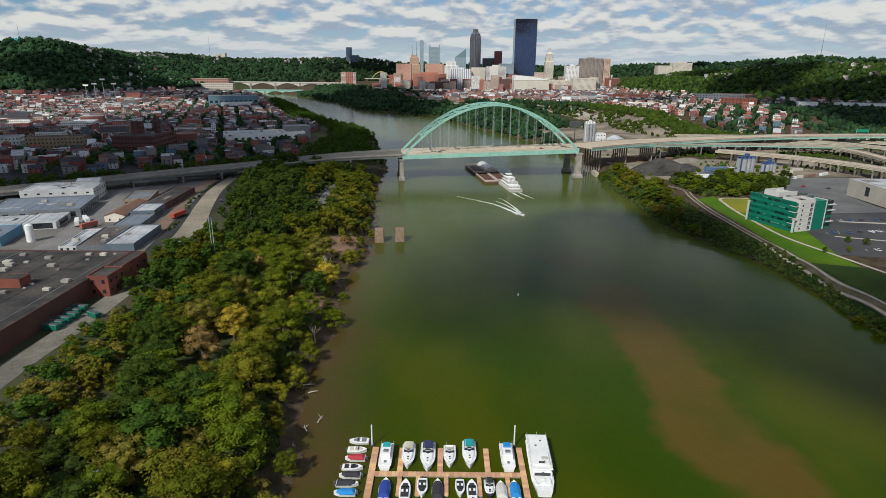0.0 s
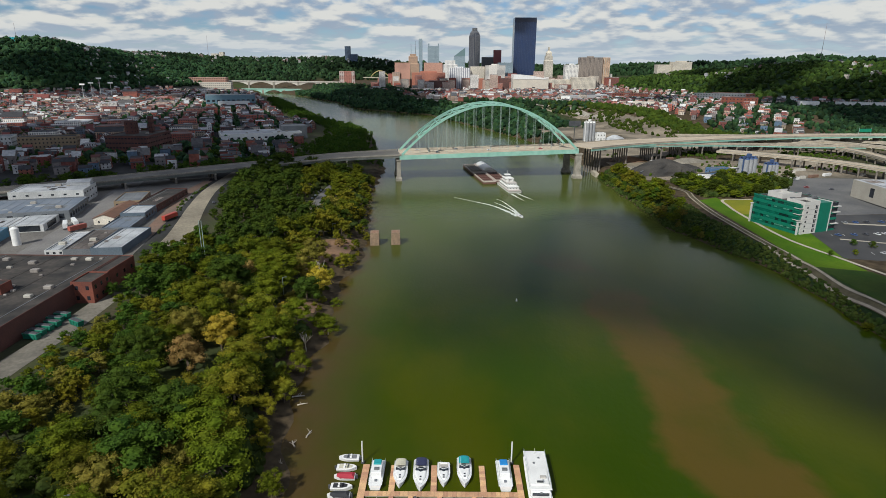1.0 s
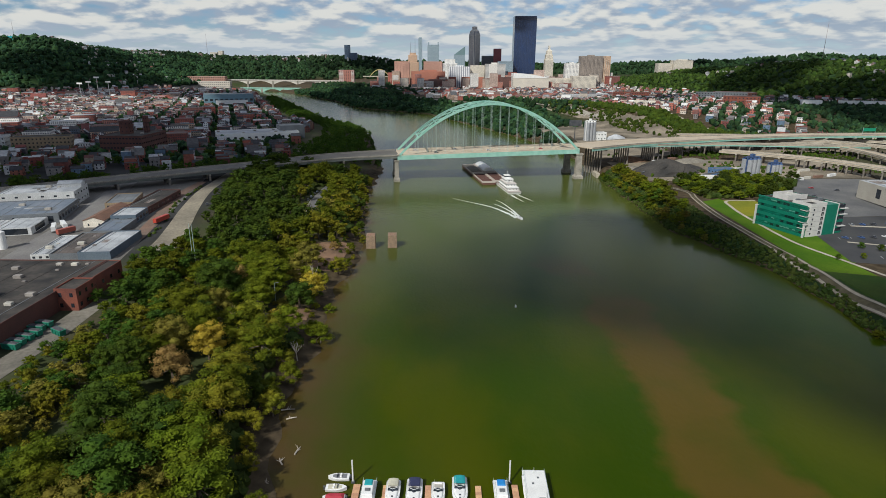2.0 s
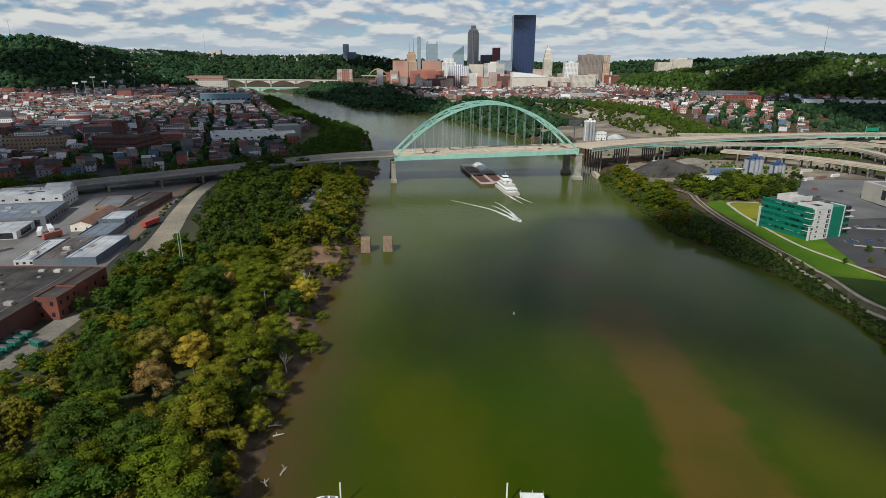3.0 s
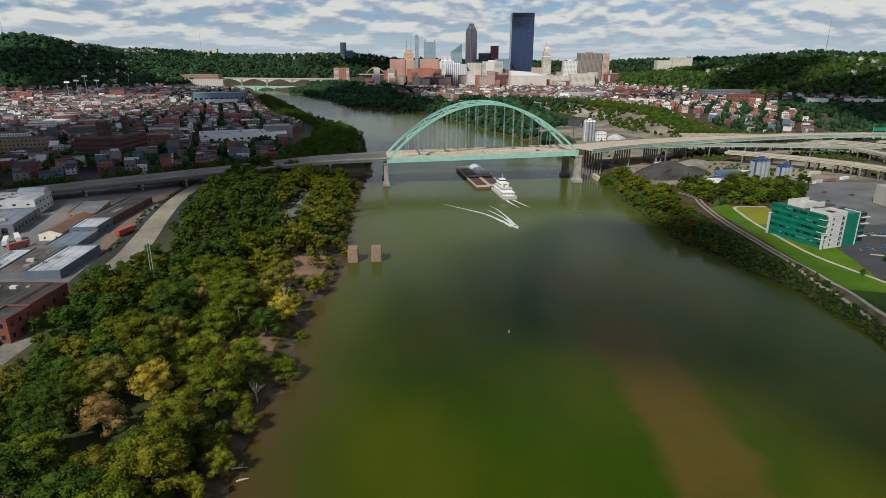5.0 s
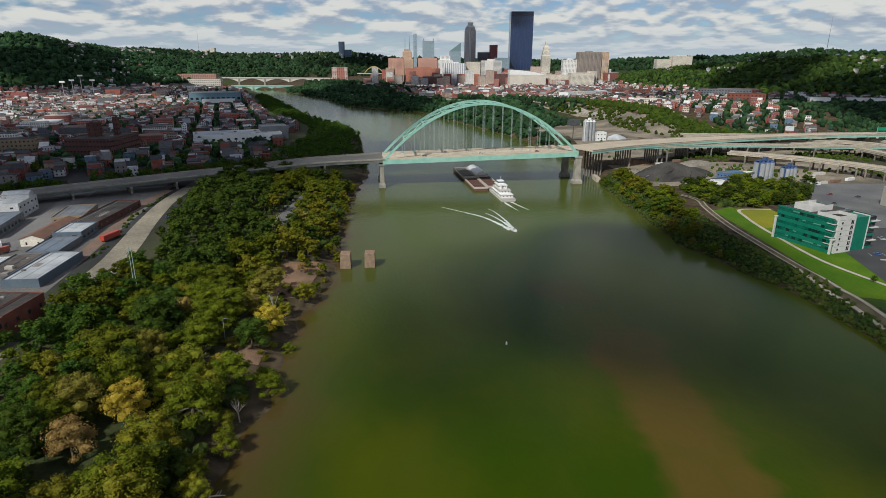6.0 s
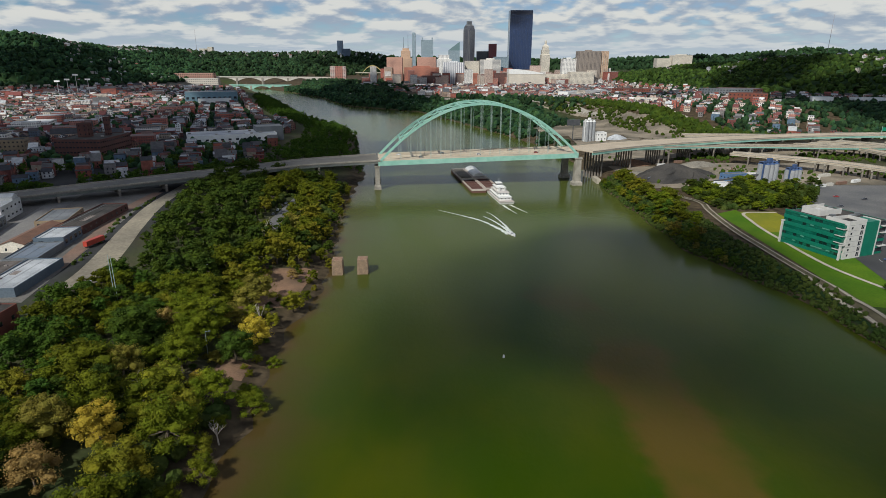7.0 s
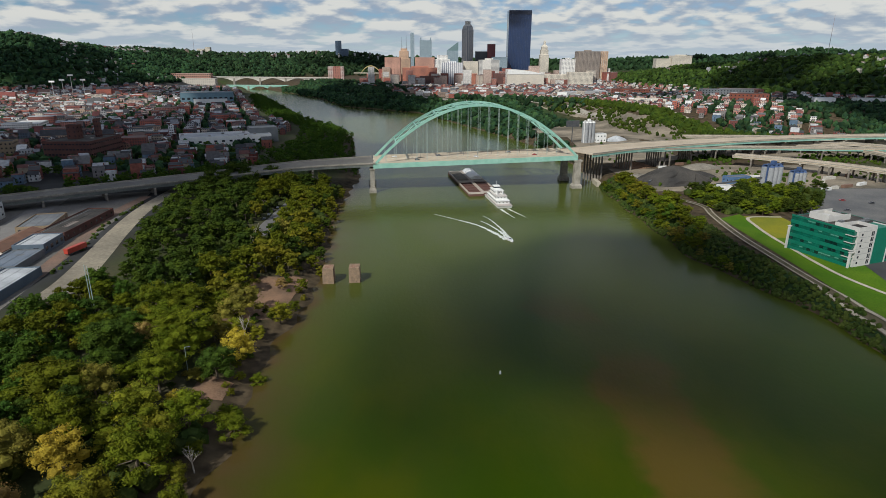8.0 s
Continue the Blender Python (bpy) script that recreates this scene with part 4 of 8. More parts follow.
BLUFF_STREET = [(-300, 2150), (-80, 1850), (60, 1660), (200, 1500), (300, 1330)]


def on_hill(lo, thin=0.0):
    return lambda x, y, rng: (ridge_height(x, y) > lo) & (rng.uniform(size=len(x)) > thin) & ((x < left_shore(y) - 60) | (x > right_shore(y) + 60) | (y > 2850))


woods("hillside_woods", "dense dark green woods on the south hillside", 11, 17000, (-2700, -700, 1400, 3400), (6, 11), on_hill(28))
woods("hillside_woods", "hazy green woods on the far heights", 12, 6500, (-1900, 100, 2900, 4300), (8, 14), on_hill(28))
woods("hillside_woods", "green woods on the north hillside", 13, 19000, (480, 2200, 950, 2650), (4, 8), on_hill(40), mat_=HILL_LEAF)
woods("hillside_woods", "distant wooded ridges on the horizon", 14, 5000, (-3500, 4400, 3900, 4940), (10, 18), on_hill(40))
woods("bluff_woods", "dark scrub and trees on the river bluff", 15, 15000, (-560, 420, 760, 2350), (3.5, 7.5),
      lambda x, y, rng: (x - right_shore(y) > 1) & (x - right_shore(y) < np.where(y < 1050, 14, 165 + 30 * np.sin(y * 0.01))) & off_line(x, y, BLUFF_ROAD, 13) & off_line(x, y, BLUFF_STREET, 12), fine=True)
woods("bank_undergrowth", "dark undergrowth covering the steep river bank", 51, 17000, (165, 245, 150, 650), (0.6, 1.45),
      lambda x, y, rng: (x - right_shore(y) > -0.5) & (x - right_shore(y) < np.interp(y, (150, 300, 380, 440, 650), (6, 6.5, 14, 30, 30))), mat_=SCRUB)
woods("bank_undergrowth", "dark undergrowth below the riverside trees", 52, 5200, (-185, -40, 90, 620), (1.5, 3.2),
      lambda x, y, rng: (left_shore(y) - x > 7) & (left_shore(y) - x < np.interp(y, (90, 120, 150, 180, 260, 300, 345), (84, 84, 68, 54, 52, 60, 76))) & ~((y > 255) & (y < 410) & (left_shore(y) - x < 36)) & (np.array([not inside(a, b, CLEAR) for a, b in zip(x, y)])), fine=True, mat_=SCRUB)
woods("street_trees", "scattered green trees between the houses", 16, 14000, (-1500, -150, 640, 2200), (3, 6.5),
      lambda x, y, rng: (left_shore(y) - x > 110) & (ridge_height(x, y) < 30) & (np.sin(x * 0.02) + np.sin(y * 0.013) + rng.normal(size=len(x)) > -0.6))
woods("street_trees", "scattered green trees between the houses", 17, 14000, (200, 1100, 830, 1900), (3.0, 6),
      lambda x, y, rng: (x - right_shore(y) > 90) & ((y > 1180) | (x > 425)) & (ridge_height(x, y) < 45) & (np.sin(x * 0.03) + np.sin(y * 0.02) + rng.normal(size=len(x)) > -0.2))
woods("street_trees", "green trees on the point beside downtown", 18, 5200, (-520, 40, 1750, 2560), (3.5, 8),
      lambda x, y, rng: (x - right_shore(y) > 60) & off_line(x, y, BLUFF_ROAD, 14) & off_line(x, y, BLUFF_STREET, 12) & (x < -150 + 0.28 * (2340 - y)) & (np.sin(x * 0.025) + np.sin(y * 0.02) + rng.normal(size=len(x)) > -0.3))
rng = np.random.default_rng(61)
spots = []
for k in range(480):
    x, y = rng.uniform(-640, -120), rng.uniform(560, 960)
    shore = float(left_shore(y)) - x
    if shore > (260 if y < 640 else 100) and not inside(x, y, [(-355, 722, 40), (-468, 722, 30), (-520, 715, 20), (-252, 838, 52)]):
        spots.append((x, y, rng.uniform(6, 12), rng.uniform(6, 12), int(rng.choice([1, 1, 2, 3])), rng.uniform(0, 360)))
for k in range(170):
    t = rng.uniform(0, 1)
    x, y = -130 - 330 * t + rng.uniform(-6, 6), 650 - 235 * t + rng.uniform(-4, 26)
    spots.append((x, y, rng.uniform(8, 13), rng.uniform(7, 12), int(rng.choice([1, 1, 2, 3])), rng.uniform(0, 360)))
thicket("town_trees", "dark green street trees among row houses", spots, LIGHT_KINDS)


# ---- buildings ----
PATCH = mk("rust_stained_sheet", (0.16, 0.12, 0.095), (0.24, 0.21, 0.19), 0.8, 0.2, 1.0, 0.1)
UNIT = mk("roof_unit_paint", (0.34, 0.31, 0.27), (0.22, 0.20, 0.18), 0.6, 0.2, 2.0, 0.05, rand=0.5)


def building(name, x, y, long_, wide, high, turn, walls, roof, label, category="building", group="", base=None, grid=None, parapet=0.7, pane=None, units=0, seed=1, seams=0):
    """A flat-roofed block: walls, roof, parapet, windows set into the faces, roof units. x, y: middle; long_ along the turned x axis."""
    z0 = (ground_z(x, y) if base is None else base) - 1.0
    root = thing(name, pose(x, y, z0, 0, 0, turn), label, category, group)
    a, b, h = long_ / 2, wide / 2, high + 1.0
    body = part("wall", Geo().box(-a, a, -b, b, 0, h), walls, root)
    top = part("roof", Geo().box(-a + 0.35, a - 0.35, -b + 0.35, b - 0.35, h - 0.1, h + 0.12), roof, root)
    if parapet:
        for q in ((-a, a, -b, -b + 0.35), (-a, a, b - 0.35, b), (-a, -a + 0.35, -b + 0.35, b - 0.35), (a - 0.35, a, -b + 0.35, b - 0.35)):
            part("parapet", Geo().box(*q, h + 0.002, h + parapet), walls, root)
    if grid:
        nl, ns, floors, ww, wh = grid
        pane_mesh = Geo().box(-ww / 2, ww / 2, -0.06, 0.10, 0, wh).mesh("window")
        pane_mesh.materials.append(pane or GLASS)
        for f in range(floors):
            z = 1.0 + f * (high / floors) + (high / floors - wh) * 0.55
            for n, half, off, turned in ((nl, a, -b, 0), (ns, b, a, 90)) if x < 60 else ((nl, a, -b, 0), (ns, b, -a, -90)):
                for k in range(n):
                    u = -half + (k + 0.5) * 2 * half / n
                    spot = (u, off, z) if turned in (0, 180) else (off, u, z)
                    part("window", pane_mesh, None, body, m=pose(*spot, 0, 0, turned))
    rng = np.random.default_rng(seed + int(abs(x)))
    for k in range(seams):
        u = -a + (k + 0.5) * 2 * a / seams
        part("roof_seam", Geo().box(u - 0.18, u + 0.18, -b + 0.5, b - 0.5, h + 0.121, h + 0.24), roof if k % 4 else ROOF_GREY, top)
    for k in range(seams // 2):
        u, v, p, q = rng.uniform(-a * 0.7, a * 0.7), rng.uniform(-b * 0.7, b * 0.7), rng.uniform(1.2, max(1.8, a * 0.28)), rng.uniform(1.2, max(1.8, b * 0.28))
        part("roof_patch", Geo().box(u - p, u + p, v - q, v + q, h + 0.121, h + 0.13 + 0.012 * k), (ROOF_TAR, ROOF_GREY, PATCH, ROOF_WHITE)[int(rng.integers(4))], top, "patch of newer roofing")
    for _ in range(units):
        s, u, v = rng.uniform(0.6, 2.0), rng.uniform(-a + 2.4, a - 2.4), rng.uniform(-b + 2.4, b - 2.4)
        part("roof_unit", Geo().soft(u - s, u + s, v - s * 0.7, v + s * 0.7, h + 0.1, h + 0.12 + s * 0.8, 0.15), UNIT, top)
    return root


def gabled(name, x, y, long_, wide, eaves, rise, turn, walls, roof, label, category="house", group="", windows=True):
    """A house or shed with a ridged roof that overhangs its walls."""
    root = thing(name, pose(x, y, ground_z(x, y) - 0.6, 0, 0, turn), label, category, group)
    a, b, h = long_ / 2, wide / 2, eaves + 0.6
    body = part("wall", Geo().loft([[(s, -b, 0), (s, b, 0), (s, b, h), (s, 0, h + rise), (s, -b, h)] for s in (-a, a)]), walls, root)
    o, t = 0.4, 0.25
    k = rise / b
    part("roof", Geo().loft([[(s, -b - o, h - o * k), (s, -b - o, h - o * k + t), (s, 0, h + rise + t), (s, b + o, h - o * k + t), (s, b + o, h - o * k), (s, 0, h + rise + 0.01)] for s in (-a - o, a + o)]), roof, root)
    if windows:
        me = Geo().box(-0.5, 0.5, -0.06, 0.08, 0, 1.5).mesh("window")
        me.materials.append(GLASS)
        for f in range(max(1, int(eaves / 3))):
            for u in np.linspace(-a + 1.2, a - 1.2, max(2, int(long_ / 3))):
                part("window", me, None, body, m=pose(u, -b, 1.6 + 3 * f))
            for v in (-b / 2, b / 2):
                part("window", me, None, body, m=pose(a, v, 1.6 + 3 * f, 0, 0, 90))
                part("window", me, None, body, m=pose(-a, v, 1.6 + 3 * f, 0, 0, -90))
    return root


# brick plant by the trees
building("brick_factory", -217, 228, 116, 136, 8.6, 0, BRICK_DARK, ROOF_TAR, "long dark red brick factory with a stained tar roof", "factory", base=13.5, units=80, parapet=0.5, seed=4, seams=9)
building("factory_tower", -155.4, 262, 9.5, 14, 9.4, 0, BRICK, ROOF_TAR, "red brick entrance block of the factory", "building", base=13.5, grid=(2, 3, 2, 1.4, 1.8))
building("brick_annex", -156.9, 282.6, 7.6, 27, 8.7, 0, BRICK, ROOF_TAR, "red brick factory annex with few windows", "building", base=13.5, grid=(1, 4, 1, 1.6, 1.8), parapet=0.4)
building("roof_house", -186, 246, 9, 7, 3.0, 0, BRICK, ROOF_TAR, "small brick rooftop house on factory", "building", base=23.2, parapet=0.2)


def yard(corner, deep, wide, z_top, walls, roof, name, label, turn=7.0, **kw):
    """A shed whose near right corner on plan is given; it runs deep along the street and wide to its left."""
    u, v = Vector((-math.sin(radians(turn)), math.cos(radians(turn)))), Vector((math.cos(radians(turn)), math.sin(radians(turn))))
    c = Vector(corner) + u * deep / 2 - v * wide / 2
    return building(name, c.x, c.y, wide, deep, z_top - ground_z(c.x, c.y), turn, walls, roof, label, "warehouse", "warehouses", seams=max(3, int(wide / 6)), **kw)


BLUE_SIDING = mk("blue_grey_siding", (0.075, 0.105, 0.14), (0.11, 0.14, 0.17), 0.6, 0.1, 1.5, 0.08)
ROOF_BLUE = mk("blue_grey_roof", (0.12, 0.15, 0.19), (0.18, 0.20, 0.23), 0.5, 0.08, 1.0, 0.08)
ROOF_RUST = mk("brown_tar_roof", (0.06, 0.05, 0.044), (0.12, 0.10, 0.088), 0.9, 0.1, 0.6, 0.2, fine=0.4)
yard((-267, 447), 31, 50, 23.5, OFF_WHITE, ROOF_WHITE, "warehouse", "white two-storey warehouse with a pale flat roof", turn=14, units=4, grid=(6, 5, 2, 2.0, 1.2))
gabled("roof_monitor", -283, 471, 16, 9, 12.5, 1.6, 14, OFF_WHITE, ROOF_WHITE, "low gabled white annex behind the warehouse", "shed", windows=False)
yard((-249, 399), 46, 60, 19.5, SIDING_GREY, ROOF_BLUE, "warehouse", "long grey metal warehouse with dock doors", turn=16, units=4, grid=(6, 8, 1, 3.4, 3.2))
yard((-248, 370), 27, 19, 18.0, OFF_WHITE, ROOF_WHITE, "warehouse", "white shed with an open dark bay", turn=14, grid=(1, 1, 1, 15.0, 3.6), parapet=0)
yard((-268, 362), 30, 30, 17.0, OFF_WHITE, ROOF_WHITE, "warehouse", "low white shed with a pale roof", turn=14, grid=(3, 2, 1, 2.4, 2.0), parapet=0.2)
yard((-174.5, 324), 42.5, 16.8, 17.3, BLUE_SIDING, ROOF_WHITE, "warehouse", "grey warehouse with a worn pale metal roof", turn=5.5, units=1)
yard((-191.3, 324), 43, 15, 16.3, SIDING_GREY, ROOF_RUST, "warehouse", "low warehouse with a brown tar roof", turn=9, units=3)
yard((-207, 324), 38, 10, 15.6, OFF_WHITE, ROOF_WHITE, "warehouse", "narrow white shed with a pale roof", turn=9, grid=(3, 6, 1, 1.4, 1.2), units=2)
yard((-193, 368.5), 29, 17, 16.5, SIDING_GREY, ROOF_BLUE, "warehouse", "low warehouse with a blue-grey roof", turn=8)
yard((-197.5, 398), 23, 16, 18.6, BLUE_SIDING, ROOF_WHITE, "warehouse", "blue-grey warehouse with a pale metal roof", turn=8, grid=(2, 4, 1, 2.6, 2.2))
yard((-201.5, 423), 60, 17, 18.0, BRICK_DARK, ROOF_TAR, "warehouse", "long dark shed with a black roof", turn=3, grid=(3, 9, 1, 1.6, 1.4))
yard((-221, 440), 34, 18.5, 17.5, BRICK_TAN, ROOF_GREY, "warehouse", "low tan brick warehouse with a grey roof", turn=15, grid=(4, 4, 1, 1.8, 1.4))
yard((-255, 330), 30, 45, 18.5, paint((0.10, 0.24, 0.34), 0.6), ROOF_BLUE, "warehouse", "blue-grey sheet metal workshop", turn=14, units=2)
gabled("workshop", -222, 409, 43, 13, 4.4, 2.2, 96, mk("cream_siding", (0.66, 0.60, 0.50), (0.56, 0.51, 0.43), 0.7, 0.1, 1.5), ROOF_BROWN, "small cream workshop with a brown gabled roof", "workshop")
tank = thing("storage_tank", pose(-245, 341, 13.0), "tall white cylindrical storage tank", "tank")
part("shell", Geo().tube((0, 0, 0), (0, 0, 10.5), 2.2, n=20), WHITE, tank, smooth=False)
part("dome", Geo().tube((0, 0, 10.5), (0, 0, 11.4), 2.2, 0.6, 20), WHITE, tank)

# large blocks in the old town
building("hospital", -363, 727, 48, 62, 21, 0, BRICK_DARK, ROOF_TAR, "large dark red brick block with rows of windows", "building", base=13, grid=(13, 15, 4, 2.4, 1.5), units=6)
building("stair_tower", -369, 724, 11, 10, 35, 0, BRICK_DARK, ROOF_TAR, "tall dark brick stair tower", "building", base=13, grid=(2, 2, 8, 1.0, 1.6))
building("stair_tower", -352, 738, 5, 5, 40, 0, BRICK_DARK, ROOF_TAR, "tall dark brick stair tower", "building", base=13, grid=(2, 2, 8, 1.0, 1.6))
building("apartment_house", -468, 722, 60, 22, 17.5, 20, BRICK_TAN, ROOF_TAR, "tan brick apartment house with many windows", "building", base=13, grid=(15, 6, 4, 1.5, 1.6))
building("apartment_house", -520, 715, 26, 24, 18, 20, OFF_WHITE, ROOF_GREY, "white corner apartment house", "building", base=13, grid=(7, 6, 4, 1.4, 1.6))
building("supermarket", -252, 838, 105, 48, 11, 24, WHITE, ROOF_WHITE, "wide white flat-roofed store", "store", base=14, grid=(12, 4, 1, 3.5, 2.2), units=7)
building("office_block", -214, 868, 34, 30, 17, 24, SIDING_GREY, ROOF_GREY, "grey block behind the white store", "building", base=14)
building("exhibition_hall", -520, 1490, 112, 60, 27, 22, paint((0.14, 0.23, 0.28), 0.6), ROOF_GREY, "wide blue-grey sheet steel hall by the river", "hall", base=14, grid=(10, 4, 1, 6, 5), units=5)
building("exhibition_hall", -500, 1455, 70, 26, 14, 22, WHITE, ROOF_WHITE, "low white flat-roofed hall", "hall", base=14, units=2)
building("terminal_annex", -960, 2486, 190, 40, 24, 8, mk("cream_stucco", (0.58, 0.52, 0.44), (0.50, 0.45, 0.38), 0.8, 0.1, 1.0), ROOF_WHITE, "long low cream warehouse by the river", "building", base=14, grid=(24, 4, 3, 3.0, 2.6))
for fx, fy, fh in ((-976, 1700, 46), (-952, 1700, 58), (-930, 1715, 46), (-965, 1640, 44)):
    rig = thing("floodlight_mast", pose(fx, fy, ground_z(fx, fy) - 0.5), "tall pale floodlight mast beside a field", "floodlight", "floodlight masts")
    part("pole", Geo().tube((0, 0, 0), (0, 0, fh), 0.9, 0.6), OFF_WHITE, rig)
    part("lamp_bank", Geo().box(-7, 7, -0.6, 0.6, fh - 1.5, fh + 2.5), WHITE, rig)
building("terminal_building", -985, 2540, 170, 46, 42, 8, paint((0.40, 0.22, 0.16), 0.8), ROOF_WHITE, "long brick and cream warehouse block by the river", "building", base=14, grid=(24, 5, 6, 3.5, 3.2))

# house walls toned down: cloud shade over the near flats is in the colours
SHADED_WALL = palette("town_walls", [(0.20, 0.058, 0.046), (0.26, 0.085, 0.062), (0.12, 0.045, 0.04), (0.30, 0.25, 0.19), (0.66, 0.66, 0.66), (0.22, 0.06, 0.05), (0.12, 0.15, 0.19), (0.15, 0.05, 0.042), (0.25, 0.14, 0.10), (0.08, 0.075, 0.08), (0.42, 0.42, 0.42)], 0.9, (2.6, 3.1, (0.03, 0.03, 0.035)))
TOWN_ROOF = palette("town_roofs", [(0.05, 0.05, 0.054), (0.11, 0.11, 0.115), (0.15, 0.05, 0.045), (0.42, 0.43, 0.44), (0.04, 0.04, 0.045), (0.20, 0.06, 0.05), (0.09, 0.085, 0.085), (0.58, 0.57, 0.55), (0.16, 0.10, 0.085), (0.07, 0.065, 0.07), (0.24, 0.24, 0.25)], 0.9)
HOUSE_WALL = palette("house_walls", [(0.20, 0.055, 0.04), (0.24, 0.08, 0.055), (0.15, 0.048, 0.04), (0.28, 0.23, 0.17), (0.50, 0.49, 0.48), (0.19, 0.05, 0.038), (0.10, 0.15, 0.21), (0.20, 0.18, 0.17)], 0.9, island=False)
HOUSE_ROOF = palette("house_roofs", [(0.05, 0.05, 0.054), (0.14, 0.135, 0.13), (0.13, 0.055, 0.045), (0.40, 0.40, 0.40), (0.04, 0.04, 0.045), (0.09, 0.085, 0.085)], 0.9, island=False)
BLOCKS = [(-366, 727, 46), (-366, 678, 34), (-468, 722, 38), (-520, 715, 26), (-252, 838, 68), (-214, 868, 34), (-520, 1490, 74), (-500, 1455, 42), (-985, 2540, 100), (-300, 655, 22)]


def house_spots(seed, y0, y1, side, near, hill, turn, scale=1.0):
    """Plots along straight streets that follow the river: middle, width, depth, height."""
    rng = np.random.default_rng(seed)
    c, s = math.cos(radians(turn)), math.sin(radians(turn))
    out = []
    for row in range(-90, 90):
        v = (row * 15.5 + (3.5 if row % 2 else -3.5)) * scale
        u = -400.0
        while u < 2600:
            w = rng.uniform(5.0, 9.0) * scale
            if rng.uniform() < 0.05:
                w *= 2.2
            u += w
            if (u + 37 * row) % 110 < 14 or rng.uniform() < 0.2:
                u += rng.uniform(2, 9)
                continue
            x, y = -s * u + c * v + (-150 if side < 0 else 250) + rng.uniform(-2.5, 2.5) * scale, c * u + s * v + 640 + rng.uniform(-1, 1)
            out.append((x, y, w - 0.3, rng.uniform(8, 12.5) * scale, rng.uniform(5.5, 10.5) * scale * (1.5 if rng.uniform() < 0.06 else 1), rng.uniform()))
    X, Y = np.array([p[0] for p in out]), np.array([p[1] for p in out])
    d = left_shore(Y) - X if side < 0 else X - right_shore(Y)
    ok = (Y > y0) & (Y < y1) & (d > near(X, Y)) & (d < 1150) & (ridge_height(X, Y) < hill)
    return [p for p, k in zip(out, ok) if k and not inside(p[0], p[1], BLOCKS)]


PALE_WALL = palette("pale_house_walls", [(0.55, 0.53, 0.49), (0.42, 0.38, 0.32), (0.62, 0.60, 0.57), (0.30, 0.22, 0.17), (0.48, 0.47, 0.46)], 0.9, (2.6, 3.1, (0.06, 0.06, 0.065)))


# the same kind of house walls in brighter tones, for rows meant as sunlit
SUNLIT_WALL = palette("north_walls", [(0.58, 0.50, 0.42), (0.32, 0.09, 0.06), (0.70, 0.66, 0.61), (0.48, 0.34, 0.25), (0.42, 0.13, 0.09), (0.78, 0.74, 0.69), (0.24, 0.08, 0.06), (0.54, 0.40, 0.33), (0.46, 0.20, 0.15)], 0.9, (2.6, 3.1, (0.05, 0.05, 0.055)))


def far_town(name, label, spots, turn, walls_mat=None):
    """Rows of houses too far off to pick apart, joined: walls and roofs."""
    walls, roofs = Geo(), Geo()
    x, y = np.array([p[0] for p in spots]), np.array([p[1] for p in spots])
    zs = height(x, y)
    for (px, py, w, d, h, q), z in zip(spots, zs):
        m = pose(px, py, z - 1.5, 0, 0, turn + (90 if q > 0.8 else 0))
        a, b, h = w / 2, d / 2, h + 1.5
        if q < 0.55:
            walls.box(-b, b, -a, a, 0, h, m)
            roofs.box(-b + 0.3, b - 0.3, -a + 0.3, a - 0.3, h, h + 0.35, m)
        else:
            rise = 0.35 * w
            walls.add([m @ Vector(p) for s in (-b, b) for p in ((s, -a, 0), (s, a, 0), (s, a, h), (s, 0, h + rise), (s, -a, h))], [(0, 1, 2, 3, 4), (9, 8, 7, 6, 5), (0, 5, 6, 1), (1, 6, 7, 2), (4, 9, 5, 0)])
            roofs.add([m @ Vector(p) for s in (-b - 0.3, b + 0.3) for p in ((s, -a - 0.3, h - 0.1), (s, 0, h + rise + 0.15), (s, a + 0.3, h - 0.1), (s, 0, h + rise + 0.45))], [(0, 4, 5, 1), (1, 5, 6, 2), (3, 7, 4, 0), (2, 6, 7, 3), (0, 1, 3), (1, 2, 3), (4, 7, 5), (5, 7, 6)])
    root = thing(name, pose(0, 0, 0), label, "houses", kind="stuff")
    part("walls", walls, walls_mat or SHADED_WALL, root)
    part("roofs", roofs, TOWN_ROOF, root)
    return root


